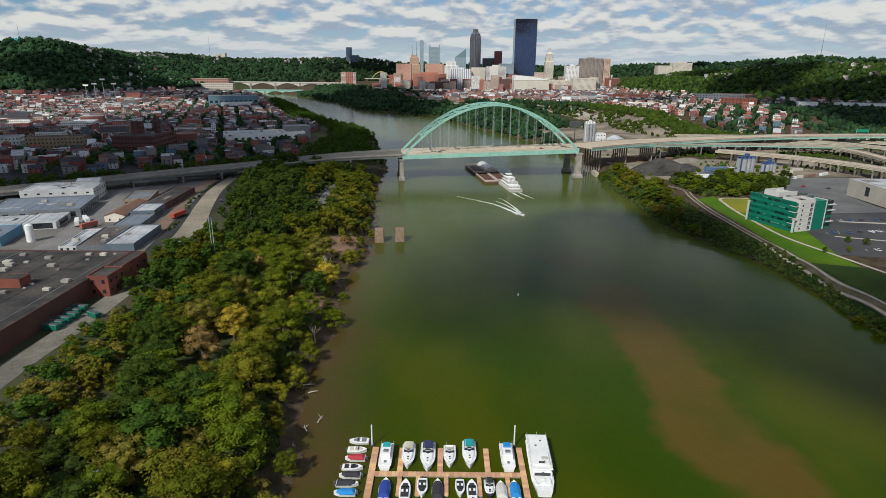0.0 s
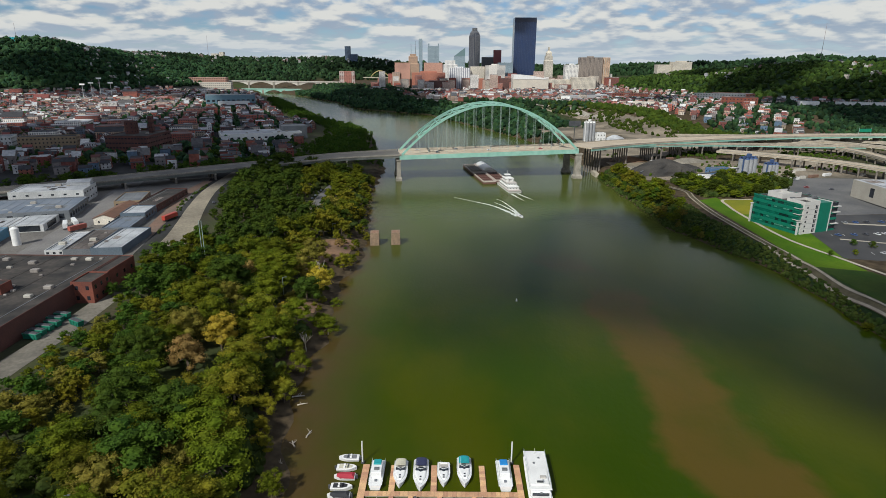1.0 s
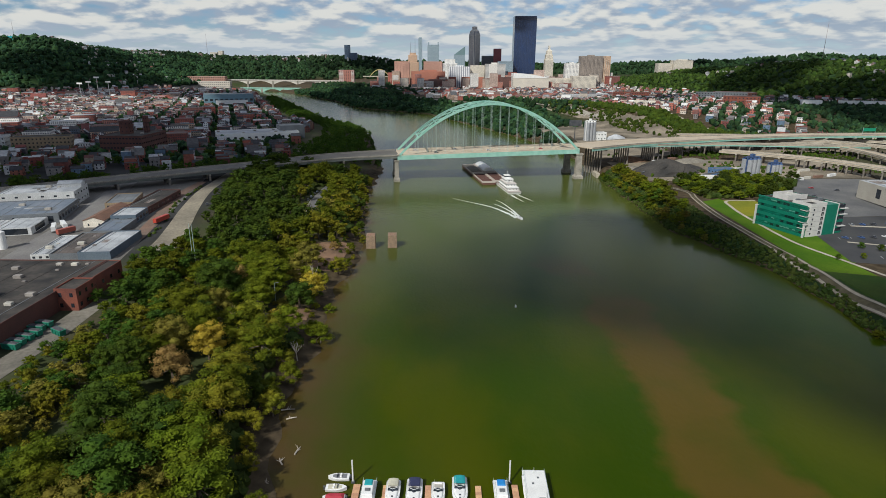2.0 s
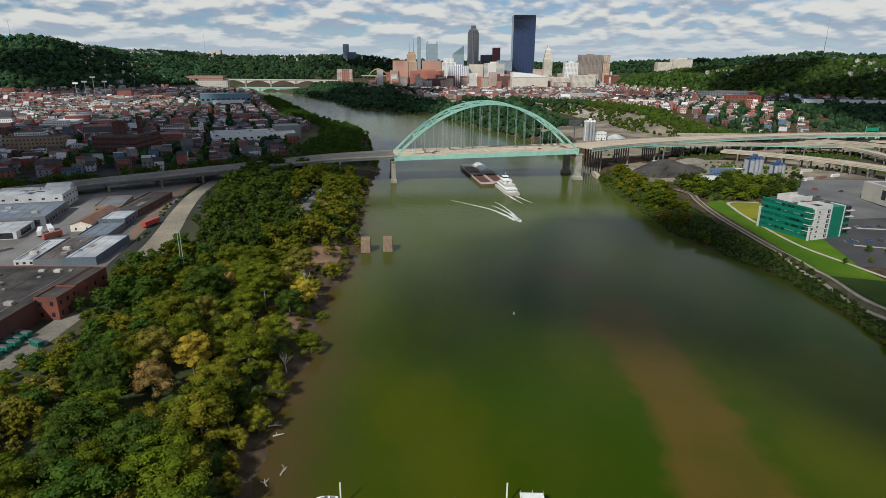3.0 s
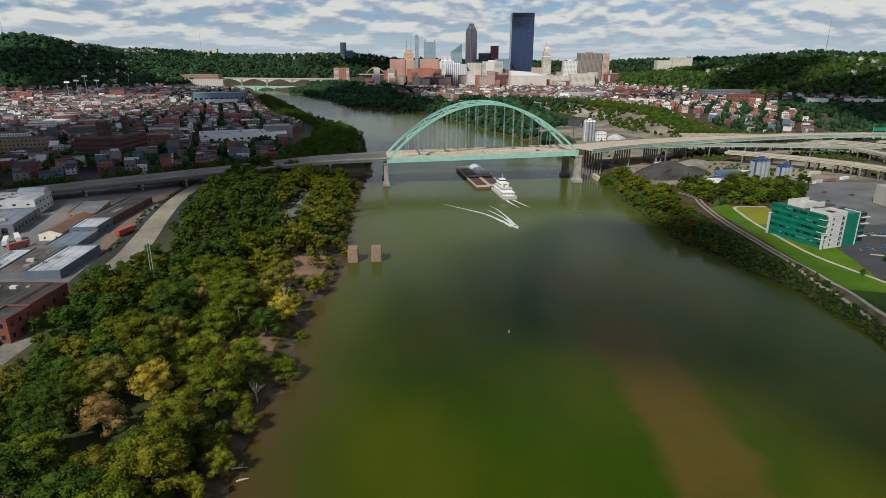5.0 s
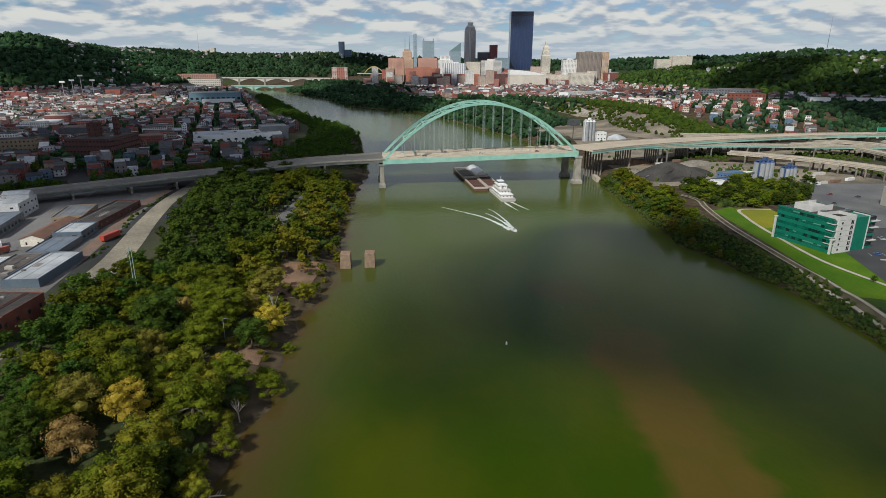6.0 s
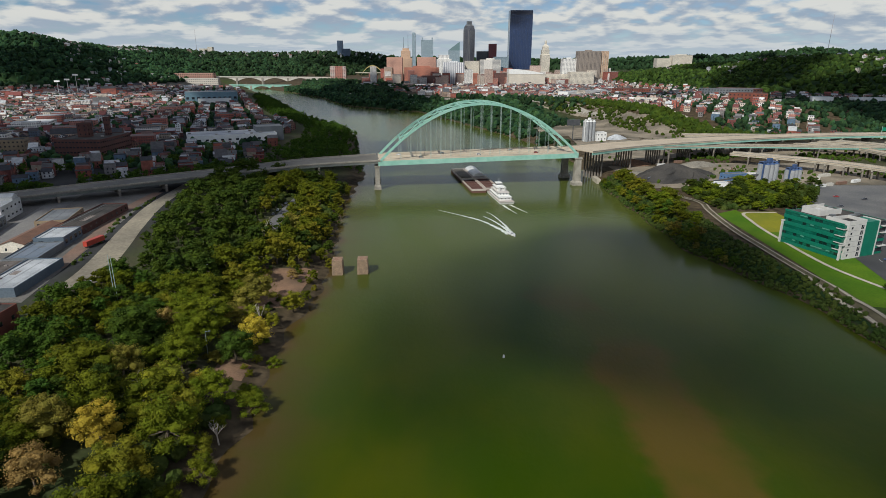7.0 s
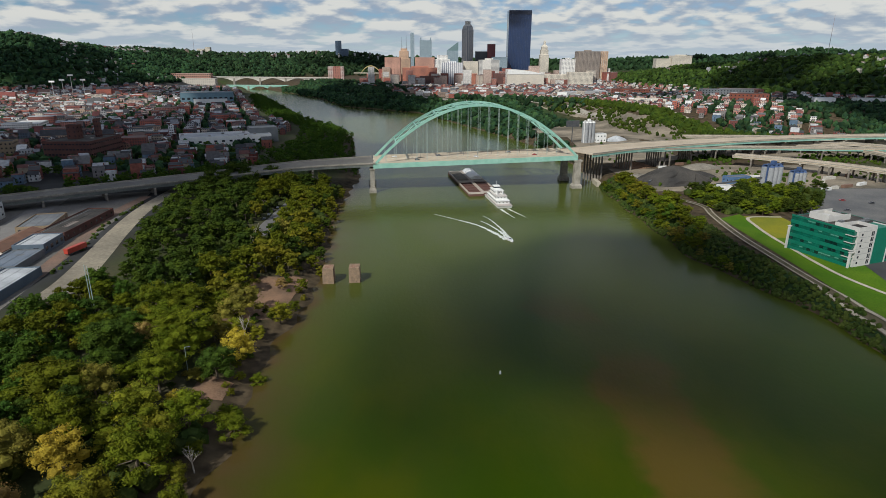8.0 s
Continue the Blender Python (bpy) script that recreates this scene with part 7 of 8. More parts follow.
        part("window_band", Geo().box(27.8, a, 0.0, 0.5, z + 1.6, z + f), GLASS, root)
        if k in (1, 3, 4):
            part("terrace_slab", Geo().box(30, a + 1.4, -1.8, 1.2, z + 1.2, z + 1.6), white, root)
    part("end_wall", Geo().box(a - 0.5, a, 0.5, b, 0, h), GREEN_METAL, root)
    part("back_wall", Geo().box(0.5, a - 0.5, b - 0.5, b, 0, h), GREEN_METAL, root)
    for x0, x1, y0, y1, up in ((6, 6.4, 20, 32, 3.6), (6.4, 24, 20, 20.4, 3.2), (6.4, 24, 31.6, 32, 3.6), (18, 18.4, 20.4, 31.6, 3.2), (9, 14, 24, 29, 2.4)):
        part("roof_screen", Geo().box(x0, x1, y0, y1, h - 0.12, h + up), white, root, "white rooftop plant screen")
    for x, y in ((11, 16), (21, 26), (27, 30), (29, 14), (22, 12)):
        part("roof_unit", Geo().soft(x - 1.5, x + 1.5, y - 1, y + 1, h, h + 1.6, 0.1), ROOF_GREY, root)
    for x, y in ((-1.0, -1.0), (-1.2, b - 0.5)):
        part("white_column", Geo().box(x - 0.5, x + 0.5, y - 0.5, y + 0.5, 0, 9.0 if y < 0 else 14.0), white, root)
        part("column_head", Geo().box(x - 0.7, x + 2.6, y - 0.8, y + 0.8, 9.0 if y < 0 else 14.0, 9.6 if y < 0 else 14.6), white, root)


green_office()
lot("lawn", [(211, 330), (238, 322), (236, 512), (217, 500)], GRASS, 0.10, "bright green mown lawn along the river path", "lawn")
# darker copy of the mown grass; the shade is painted into it
lot("lawn", [(206, 200), (275, 200), (239, 321.5), (211, 329.5)], mk("rough_grass", (0.026, 0.055, 0.009), (0.044, 0.070, 0.011), 0.95, 0.06, 1.2, 0.4), 0.06, "lower lawn above the river, darkened to imitate shade", "lawn")
lot("lawn", [(229, 452), (262, 452), (262, 506), (236, 506)], mk("dry_grass", (0.24, 0.22, 0.015), (0.17, 0.18, 0.02), 0.95, 0.05, 1.5, 0.3), 0.14, "yellowish lawn beside the office", "lawn")
lot("lawn", [(237, 344), (241, 344), (266, 446), (237, 453)], GRASS, 0.09, "narrow lawn around the office", "lawn")
lot("car_park", [(239, 345), (440, 300), (440, 466), (262, 446)], ASPHALT, 0.18, "dark asphalt car park", "car park")
lot("service_yard", [(262, 447), (440, 467), (440, 588), (300, 588)], mk("grey_yard", (0.085, 0.085, 0.088), (0.15, 0.145, 0.135), 0.9, 0.03, 0.8), 0.12, "pale grey paved yard", "yard")
lot("quarry_yard", [(190, 590), (420, 590), (430, 700), (190, 700)], QUARRY, 0.10, "pale dusty stone yard", "yard")
lot("quarry_yard", [(185, 735), (520, 760), (480, 900), (200, 960)], QUARRY, 0.10, "pale bare ground beyond the bridge", "yard")
lot("quarry_yard", [(185, 960), (330, 930), (270, 1100), (150, 1060)], QUARRY, 0.10, "pale bare ground beyond the bridge", "yard")
RAIL = [(208, 560), (219, 535), (215, 510), (211, 480), (208.5, 450), (208, 424), (207.7, 377), (209.5, 343), (209.7, 309), (210.5, 274), (212, 220)]
sheet("railway_bed", RAIL, 5.6, mk("ballast", (0.085, 0.075, 0.045), (0.14, 0.12, 0.075), 0.95, 0.2, 2.5, 0.5), 0.45, "gravel railway bed along the bank", "railway", 4.0)
for off in (-2.0, 1.9):
    sheet("sleeper_strip", [(x + off, y) for x, y in RAIL], 1.1, mk("pale_ballast", (0.42, 0.37, 0.29), (0.29, 0.255, 0.20), 0.95, 0.15, 2.5, 0.5), 0.72, "pale gravel and sleepers under one track", "railway", 4.0)
for off in (-2.7, -1.3, 1.2, 2.6):
    sheet("rail", [(x + off, y) for x, y in RAIL], 0.14, paint((0.10, 0.075, 0.06), 0.5), 0.84, "rusty steel rail on ballast", "rail", 4.0)
sheet("footpath", [(262, 503), (238, 502), (232, 480), (229, 455), (228, 431), (227, 405), (228.4, 378), (237, 344), (245, 312), (256, 270)], 2.4, CONCRETE, 0.30, "pale concrete footpath through the lawn", "path", 4.0)
sheet("kerb_island", [(262, 385), (300, 372), (350, 362)], 2.5, CONCRETE, 0.40, "pale kerbed strip in the car park", "kerb")
sheet("kerb_island", [(290, 425), (340, 418), (400, 412)], 3.0, CONCRETE, 0.40, "pale kerbed strip in the car park", "kerb")
for k in range(26):
    x, y = 262 + (k % 13) * 8.5, (352 if k < 13 else 392) + (k % 13) * 1.0
    sheet("parking_line", [(x, y), (x + 1.4, y + 5)], 0.18, WHITE, 0.24, "white painted parking line", "marking", 3.0)
building("storehouse", 390, 492, 72, 50, 13.5, 0, mk("beige_siding", (0.40, 0.37, 0.31), (0.34, 0.31, 0.26), 0.8, 0.1, 1.5), ROOF_WHITE, "beige metal storehouse with a white roof", "warehouse", base=10, grid=(2, 1, 1, 5.0, 7.5), parapet=0.2, seams=8)
# dust and thin grass, with the ramps' shade lowered into the colour
lot("dusty_ground", [(425, 590), (760, 540), (800, 870), (500, 880)], mk("dusty_grass", (0.11, 0.088, 0.06), (0.045, 0.052, 0.022), 0.95, 0.025, 0.6, 0.4), 0.08, "dusty ground with thin grass, toned down as shade below ramps", "ground")


def silo_group(x, y, n, r, high, label, cap):
    root = thing("silo_battery", pose(x, y, ground_z(x, y) - 0.3, 0, 0, 25), label, "silo")
    for k in range(n):
        u, v = (k % 3) * 2.05 * r, (k // 3) * 2.05 * r
        part("silo", Geo().tube((u, v, 0), (u, v, high), r, r, 18), mk("silo_steel", (0.34, 0.34, 0.345), (0.26, 0.27, 0.28), 0.5, 0.2, 1.5, 0.05) if "silo_steel" not in bpy.data.materials else bpy.data.materials["silo_steel"], root)
        part("cone_roof", Geo().tube((u, v, high), (u, v, high + r * 0.6), r * 1.03, r * 0.3, 18), cap, root)
    w = 2.05 * r
    part("top_walkway", Geo().box(-r, 2 * w + r, -0.6, w + 0.6, high + r * 0.6, high + r * 0.6 + 0.3), cap, root)
    for u in np.linspace(-r, 2 * w + r, 6):
        part("railing_post", Geo().box(u - 0.06, u + 0.06, -0.6, -0.5, high + r * 0.6 + 0.3, high + r * 0.6 + 1.5), cap, root)
    part("elevator_head", Geo().soft(w * 0.5, w * 1.1, 0, w * 0.6, high + r * 0.6 + 0.3, high + r * 0.6 + 3.4, 0.2), cap, root)
    part("elevator_leg", Geo().beam((-r - 1.2, 0, 0), (-r - 1.2, 0, high + 3.5), 1.0, 1.0), cap, root)
    part("chute", Geo().beam((-r - 1.2, 0, high + 3.2), (w, 0, high + 1.2), 0.7, 0.7), cap, root)


BLUE_CAP = paint((0.05, 0.09, 0.20), 0.6)
silo_group(296, 588, 6, 2.75, 18.5, "cluster of grey steel silos with blue walkways", BLUE_CAP)
silo_group(326, 600, 4, 2.3, 11.0, "lower cluster of grey steel silos", BLUE_CAP)
silo_group(212, 896, 4, 2.6, 27, "tall white batch plant silos", WHITE)


def heap(x, y, rx, ry, high, mat_, label, seed):
    """A stone heap: uneven cone with a rounded top."""
    rr = np.random.default_rng(seed)
    rings = []
    for k in range(9):
        t = k / 8
        ring = []
        for i in range(36):
            a = i * math.tau / 36
            q = (1 - t) ** 0.85 * (1 + 0.10 * math.sin(3 * a + seed) + 0.05 * rr.normal())
            ring.append((rx * q * math.cos(a), ry * q * math.sin(a), high * (1 - (1 - t) ** 1.25) + 0.12 * rr.normal()))
        rings.append(ring)
    root = thing("stone_heap", pose(x, y, ground_z(x, y) - 0.4), label, "gravel heap", "heaps in the stone yard")
    part("heap_body", Geo().loft(rings), mat_, root)


heap(230, 630, 38, 22, 16, GRAVEL_GREY, "large grey heap of crushed stone", 2)
heap(206, 648, 14, 12, 5, PALE_LOT, "low pale heap of crushed stone", 3)
heap(262, 648, 20, 15, 6, GRAVEL_GREY, "grey heap of crushed stone", 5)
heap(218, 712, 22, 14, 6, SAND, "reddish heap of gravel", 7)
heap(255, 905, 16, 10, 7, ROOF_WHITE, "pale heap of sand", 8)
heap(282, 690, 24, 14, 5, PALE_LOT, "low pale heap of crushed stone", 9)


def conveyor(a, b, w, label):
    root = thing("conveyor", pose(*a), label, "conveyor")
    d = Vector(b) - Vector(a)
    part("truss", Geo().beam((0, 0, 0), d, w, 1.2), DARK_STEEL, root)
    part("belt", Geo().beam((0, 0, 0.8), d + Vector((0, 0, 0.8)), w * 0.7, 0.15), ROOF_GREY, root)
    for t in (0.4, 0.8):
        p = d * t
        part("leg", Geo().tube((p.x, p.y, ground_z(a[0] + p.x, a[1] + p.y) - a[2] - 0.3), tuple(p), 0.25), DARK_STEEL, root)


conveyor((204, 616, 11), (228, 632, 20), 1.8, "steel conveyor rising to the stone heap")
conveyor((258, 602, 12), (292, 592, 20), 1.8, "steel conveyor leading to the silos")
building("plant_office", 282, 616, 22, 9, 5, 15, paint((0.10, 0.18, 0.32), 0.6), ROOF_GREY, "low blue plant shed beside the silos", "shed", grid=(6, 2, 1, 1.2, 1.2))
building("plant_office", 255, 590, 20, 7, 4, -5, WHITE, ROOF_WHITE, "long white plant shed", "shed")
building("batch_plant", 232, 902, 14, 11, 11, 10, WHITE, ROOF_WHITE, "white concrete batch plant", "plant", grid=(3, 2, 2, 1.5, 1.5))
sign = thing("billboard", pose(192, 892, 10, 0, 0, 10), "dark billboard on a single post", "billboard")
part("post", Geo().tube((0, 0, 0), (0, 0, 22), 0.6), DARK_STEEL, sign)
part("panel", Geo().soft(-9, 9, -0.6, 0.6, 20, 28, 0.1), DARK_STEEL, sign)
gantry = thing("road_sign", pose(560, 812, 29.5, 0, 0, 8), "green highway sign over the roadway", "sign")
part("post", Geo().tube((-9, 0, 0), (-9, 0, 9.5), 0.25), CABLE, gantry)
part("post", Geo().tube((9, 0, 0), (9, 0, 9.5), 0.25), CABLE, gantry)
part("panel", Geo().box(-9, 9, -0.4, -0.15, 4.0, 8.0), paint((0.01, 0.25, 0.14), 0.5), gantry)
wall = thing("river_wall", pose(168, 655, 0), "short pale concrete river wall by the bridge pier", "river wall")
part("coping", Geo().soft(-2.5, 1.5, -8, 10, -1, 4.6, 0.3), CONCRETE, wall)
rng = np.random.default_rng(19)
spots = []
for k in range(150):
    x, y = rng.uniform(222, 340), rng.uniform(506, 594)
    if not inside(x, y, [(255, 590, 14), (282, 616, 16), (302, 590, 15), (330, 602, 12), (335, 550, 26), (240, 500, 12)]) and x < 225 + 1.3 * (y - 500) + 45:
        spots.append((x, y, rng.uniform(7, 13), rng.uniform(9, 14), int(rng.choice([0, 0, 1, 1, 1])), rng.uniform(0, 360)))
thicket("tree_thicket", "dense green trees between the office and stone yard", spots)
for x, y in ((262, 372), (270, 366), (250, 352), (300, 352), (330, 380), (234, 350), (241, 420), (246, 430)):
    tree(x, y, rng.uniform(4, 7), rng.uniform(4, 6), int(rng.choice([0, 1])), rng, "small car park trees", True)
HEDGE = [(235, 1320), (285, 1228), (328, 1150), (346, 1070), (366, 985), (400, 925), (460, 898)]
woods("roadside_scrub", "green scrub along the riverside boulevard", 41, 9000, (215, 520, 860, 1330), (2.2, 5),
      lambda x, y, rng: ~off_line(x, y, HEDGE, 17) & (rng.uniform(size=len(x)) > 0.25), fine=True, mat_=LEAF_DARK)
woods("slope_scrub", "low scattered scrub on the pale slope", 42, 6500, (215, 520, 880, 1330), (1.3, 3.6),
      lambda x, y, rng: ~off_line(x, y, [(p - 38, q - 12) for p, q in HEDGE], 26) & (np.sin(x * 0.09) + np.sin(y * 0.07) + rng.normal(size=len(x)) > 0.3), mat_=LEAF_DARK)
sheet("cut_slope", [(p - 34, q - 14) for p, q in HEDGE], 58, QUARRY, 0.2, "pale cut slope above the far yard", "slope", 8)
sheet("boulevard", [(150, 1500), (252, 1335), (306, 1240), (350, 1160), (368, 1075), (388, 990), (420, 935), (480, 908), (560, 885), (700, 870)], 15, CONCRETE, 0.4, "pale concrete boulevard on the bank", "road", 8)
sheet("boulevard", BLUFF_ROAD, 14, CONCRETE_OLD, 0.35, "road cut into the wooded bluff", "road", 12)
sheet("boulevard", BLUFF_STREET, 11, CONCRETE, 0.35, "street along the top of the bluff", "road", 12)
building("long_store", 338, 1488, 150, 26, 15, 42, WHITE, ROOF_WHITE, "long low white building above the boulevard", "building", grid=(20, 3, 1, 3, 2.5))
building("long_store", 392, 1180, 56, 16, 9, -35, mk("cream_paint", (0.62, 0.56, 0.47), (0.54, 0.49, 0.41), 0.7, 0.1, 1.0), ROOF_WHITE, "long low cream building above the boulevard", "building", grid=(10, 3, 1, 2.4, 2))
building("brick_mill", 470, 1560, 90, 34, 20, -15, BRICK, ROOF_TAR, "red brick mill with rows of windows", "building", grid=(16, 6, 4, 2.2, 2.2))
building("school_block", 620, 1330, 80, 40, 18, -15, BRICK_DARK, ROOF_GREY, "dark brick block with a grey roof", "building", grid=(14, 7, 3, 2.4, 2.2))
building("white_depot", 640, 1085, 30, 22, 12, -20, WHITE, ROOF_WHITE, "small white flat-roofed depot", "building", grid=(4, 3, 1, 2, 2))
building("white_depot", 745, 1100, 80, 22, 10, -10, WHITE, ROOF_GREY, "low white depot with dark windows", "building", grid=(12, 3, 1, 3, 2))
building("tan_depot", 880, 1090, 70, 40, 18, -10, BRICK_TAN, ROOF_TAR, "tan brick depot below the dark hillside", "building", grid=(10, 6, 3, 2.2, 2))
building("brick_block", 540, 1130, 60, 30, 16, -25, BRICK, ROOF_TAR, "red brick block among row houses", "building", grid=(10, 5, 3, 2, 2))
building("grey_flats", 560, 1260, 95, 22, 17, -22, SIDING_GREY, ROOF_TAR, "long grey apartment block", "building", grid=(18, 4, 4, 2, 1.8))


# ---- vehicles ----
def car(x, y, turn, rgb, label, group, z=None):
    """A parked car: body, glasshouse, four wheels, lamps."""
    root = thing("car", pose(x, y, (ground_z(x, y) + 0.2) if z is None else z, 0, 0, turn), label, "car", group)
    sec = lambda yy, w, z0, z1: [(-w, yy, z0), (w, yy, z0), (w * 0.95, yy, z1), (-w * 0.95, yy, z1)]
    part("body", Geo().loft([sec(-2.2, 0.80, 0.4, 0.75), sec(-2.0, 0.9, 0.3, 0.95), sec(0.9, 0.9, 0.3, 0.98), sec(2.0, 0.86, 0.3, 0.80), sec(2.25, 0.75, 0.4, 0.62)]), paint(rgb, 0.3), root)
    part("glasshouse", Geo().loft([sec(-1.5, 0.78, 0.95, 1.0), sec(-1.1, 0.76, 0.95, 1.38), sec(0.3, 0.76, 0.95, 1.40), sec(1.1, 0.78, 0.95, 1.0)]), GLASS, root)
    part("roof", Geo().soft(-0.72, 0.72, -1.1, 0.3, 1.38, 1.47, 0.05), paint(rgb, 0.3), root)
    for sx in (-0.82, 0.82):
        for sy in (-1.35, 1.4):
            tyre = part("wheel", Geo().tube((sx - 0.1, sy, 0.33), (sx + 0.1, sy, 0.33), 0.33, n=10), DARK_STEEL, root)
            part("rim", Geo().tube((sx * 1.13, sy, 0.33), (sx * 1.16, sy, 0.33), 0.2, n=8), ROOF_GREY, tyre)
    return root


PAINTS = ((0.55, 0.55, 0.56), (0.75, 0.75, 0.74), (0.06, 0.06, 0.07), (0.30, 0.03, 0.03), (0.05, 0.10, 0.25), (0.25, 0.26, 0.27))
SHADES = ("silver", "white", "black", "red", "blue", "grey")
rng = np.random.default_rng(77)
for k in range(34):
    i = int(rng.integers(6))
    x, y = 264 + (k % 13) * 8.5 + rng.choice([2.2, 5.0]), (354 if k < 13 else 394 if k < 26 else 424) + (k % 13) * 1.0
    if k < 26 or k % 13 < 8:
        car(x, y, 14, PAINTS[i], SHADES[i] + " car parked on dark asphalt", "cars in the car park")
for x, y, t, i in ((334, 548, 80, 3), (320, 520, 60, 2), (-150, 470, 20, 1), (-172, 452, 25, 2), (-196, 372, 20, 1), (-205, 330, 20, 3), (-152, 345, 20, 0), (-107, 496, 8, 5), (-107, 508, 8, 1), (-107, 520, 8, 2), (-107, 532, 8, 0), (-95, 492, 8, 4), (-95, 510, 8, 1), (-95, 530, 8, 5)):
    car(x, y, t, PAINTS[i], SHADES[i] + " car parked on a paved yard", "cars in the yards")
for s, v, i in ((40, 9, 2), (62, 28, 0), (95, 12, 1), (130, 31, 5), (150, 10, 3), (20, 30, 1)):
    q = pose(-43, 617.6, 0, 0, 0, 6.81) @ Vector((s, v, 26.65 + 0.0245 * s))
    car(q.x, q.y, 96.8 if v > 20 else -83.2, PAINTS[i], SHADES[i] + " car on the bridge deck", "cars on the bridge", q.z)


def trailer(x, y, turn, rgb, label, long_=12.5):
    root = thing("truck_trailer", pose(x, y, ground_z(x, y) + 0.1, 0, 0, turn), label, "trailer", "trailers in the yards")
    part("box", Geo().soft(-1.25, 1.25, -long_ / 2, long_ / 2, 1.1, 3.9, 0.08), paint(rgb, 0.5), root)
    part("chassis", Geo().box(-0.9, 0.9, -long_ / 2 + 0.3, long_ / 2 - 0.3, 0.7, 1.1), DARK_STEEL, root)
    for sx in (-1.05, 1.05):
        for sy in (-long_ / 2 + 1.3, -long_ / 2 + 2.5, long_ / 2 - 1.5):
            part("wheel", Geo().tube((sx - 0.15, sy, 0.5), (sx + 0.15, sy, 0.5), 0.5, n=10), DARK_STEEL, root)


trailer(-183, 402, -10, (0.42, 0.05, 0.03), "red box trailer parked in the yard", 14)
trailer(-228, 372, -25, (0.36, 0.10, 0.07), "rust-red box trailer beside the yard road", 11)
trailer(-163, 203, 5, (0.70, 0.70, 0.68), "white box truck beside the factory", 10)
trailer(-240, 379, 30, (0.72, 0.72, 0.70), "white trailer at a loading dock")
trailer(-238, 386, 40, (0.72, 0.72, 0.70), "white trailer at a loading dock")


# ---- left bank yards ----
def dumpster(x, y, turn, label):
    root = thing("dumpster", pose(x, y, ground_z(x, y) + 0.1, 0, 0, turn), label, "dumpster", "dumpsters by the factory")
    ring = lambda k, z: [(-1.2 * k, -3.2 * k, z), (1.2 * k, -3.2 * k, z), (1.2 * k, 3.2 * k, z), (-1.2 * k, 3.2 * k, z)]
    part("bin", Geo().loft([ring(0.92, 0.2), ring(1, 2.3)]), paint((0.01, 0.16, 0.10), 0.6), root)
    part("rim", Geo().box(-1.28, 1.28, -3.28, 3.28, 2.3, 2.45), paint((0.03, 0.24, 0.15), 0.6), root)
    for sy in (-2, 0, 2):
        part("rib", Geo().box(-1.3, 1.3, sy - 0.1, sy + 0.1, 0.3, 2.3), paint((0.01, 0.13, 0.08), 0.6), root)
    part("fill", Geo().soft(-1.1, 1.1, -3.0, 3.0, 2.2, 2.7, 0.25), DARK_STEEL, root, "dark heap of scrap")


for x, y, t in ((-154.8, 219.5, 80), (-155, 223, 84), (-154.5, 227, 82), (-154, 231, 78), (-155.5, 235, 86), (-155, 239, 80), (-145, 232, 60)):
    dumpster(x, y, t, "green steel dumpster beside the brick factory")
sheet("factory_lane", [(-147, 150), (-149, 190), (-147.5, 225), (-148, 250), (-148.5, 268)], 12, PALE_LOT, 0.12, "pale gravel lane along the factory", "road", taper=10)
sheet("yard_road", [(-224, 318), (-231, 355), (-239, 400), (-251, 445), (-264, 495), (-275, 535)], 17, mk("worn_asphalt", (0.15, 0.14, 0.135), (0.20, 0.19, 0.175), 0.9, 0.05, 1.2), 0.10, "worn grey yard road between warehouses", "road")
lot("paved_yard", [(-330, 318), (-168, 318), (-214, 560), (-372, 500)], mk("worn_yard", (0.095, 0.088, 0.08), (0.155, 0.142, 0.125), 0.9, 0.03, 0.9, fine=0.35), 0.06, "worn grey-brown asphalt yard between warehouses", "yard")
sheet("pale_strip", [(-156, 335), (-159, 358), (-168, 395), (-180, 440), (-192, 495), (-197, 545), (-200, 590)], 15.5, mk("cream_gravel", (0.31, 0.27, 0.20), (0.20, 0.175, 0.135), 0.95, 0.04, 0.7, 0.4), 0.14, "pale gravel strip beside the trees", "road", taper=9.0)
sheet("yard_road", [(-180, 362), (-185, 385), (-194, 425), (-207, 485), (-210, 540)], 8, mk("reddish_dirt", (0.21, 0.135, 0.10), (0.16, 0.12, 0.095), 0.95, 0.06, 1.2, 0.4), 0.20, "reddish dirt track along the yard", "road")
woods("yard_weeds", "low weeds between the dirt track and gravel", 44, 900, (-215, -160, 350, 560), (0.5, 1.3), lambda x, y, rng: ~off_line(x, y, [(-172, 362), (-181, 400), (-196, 455), (-203, 520)], 1.6), mat_=SCRUB)
sheet("riverside_road", [(-101, 600), (-101, 520), (-100, 440), (-101, 400), (-108, 330)], 9, mk("worn_asphalt_b", (0.13, 0.125, 0.12), (0.18, 0.17, 0.16), 0.9, 0.05, 1.2), 0.2, "narrow asphalt lane among the trees", "road")
lot("bare_bank", [(-80, 325), (-57, 338), (-54, 392), (-82, 388)], SAND, 0.12, "bare reddish earth on the bank", "bank")
lot("bare_bank", [(-70, 268), (-58, 272), (-58, 284), (-70, 286)], SAND, 0.12, "bare reddish earth on the bank", "bank")
lot("clearing", [(-146, 118), (-118, 118), (-118, 142), (-146, 142)], GRASS, 0.12, "small mown clearing among the trees", "lawn")


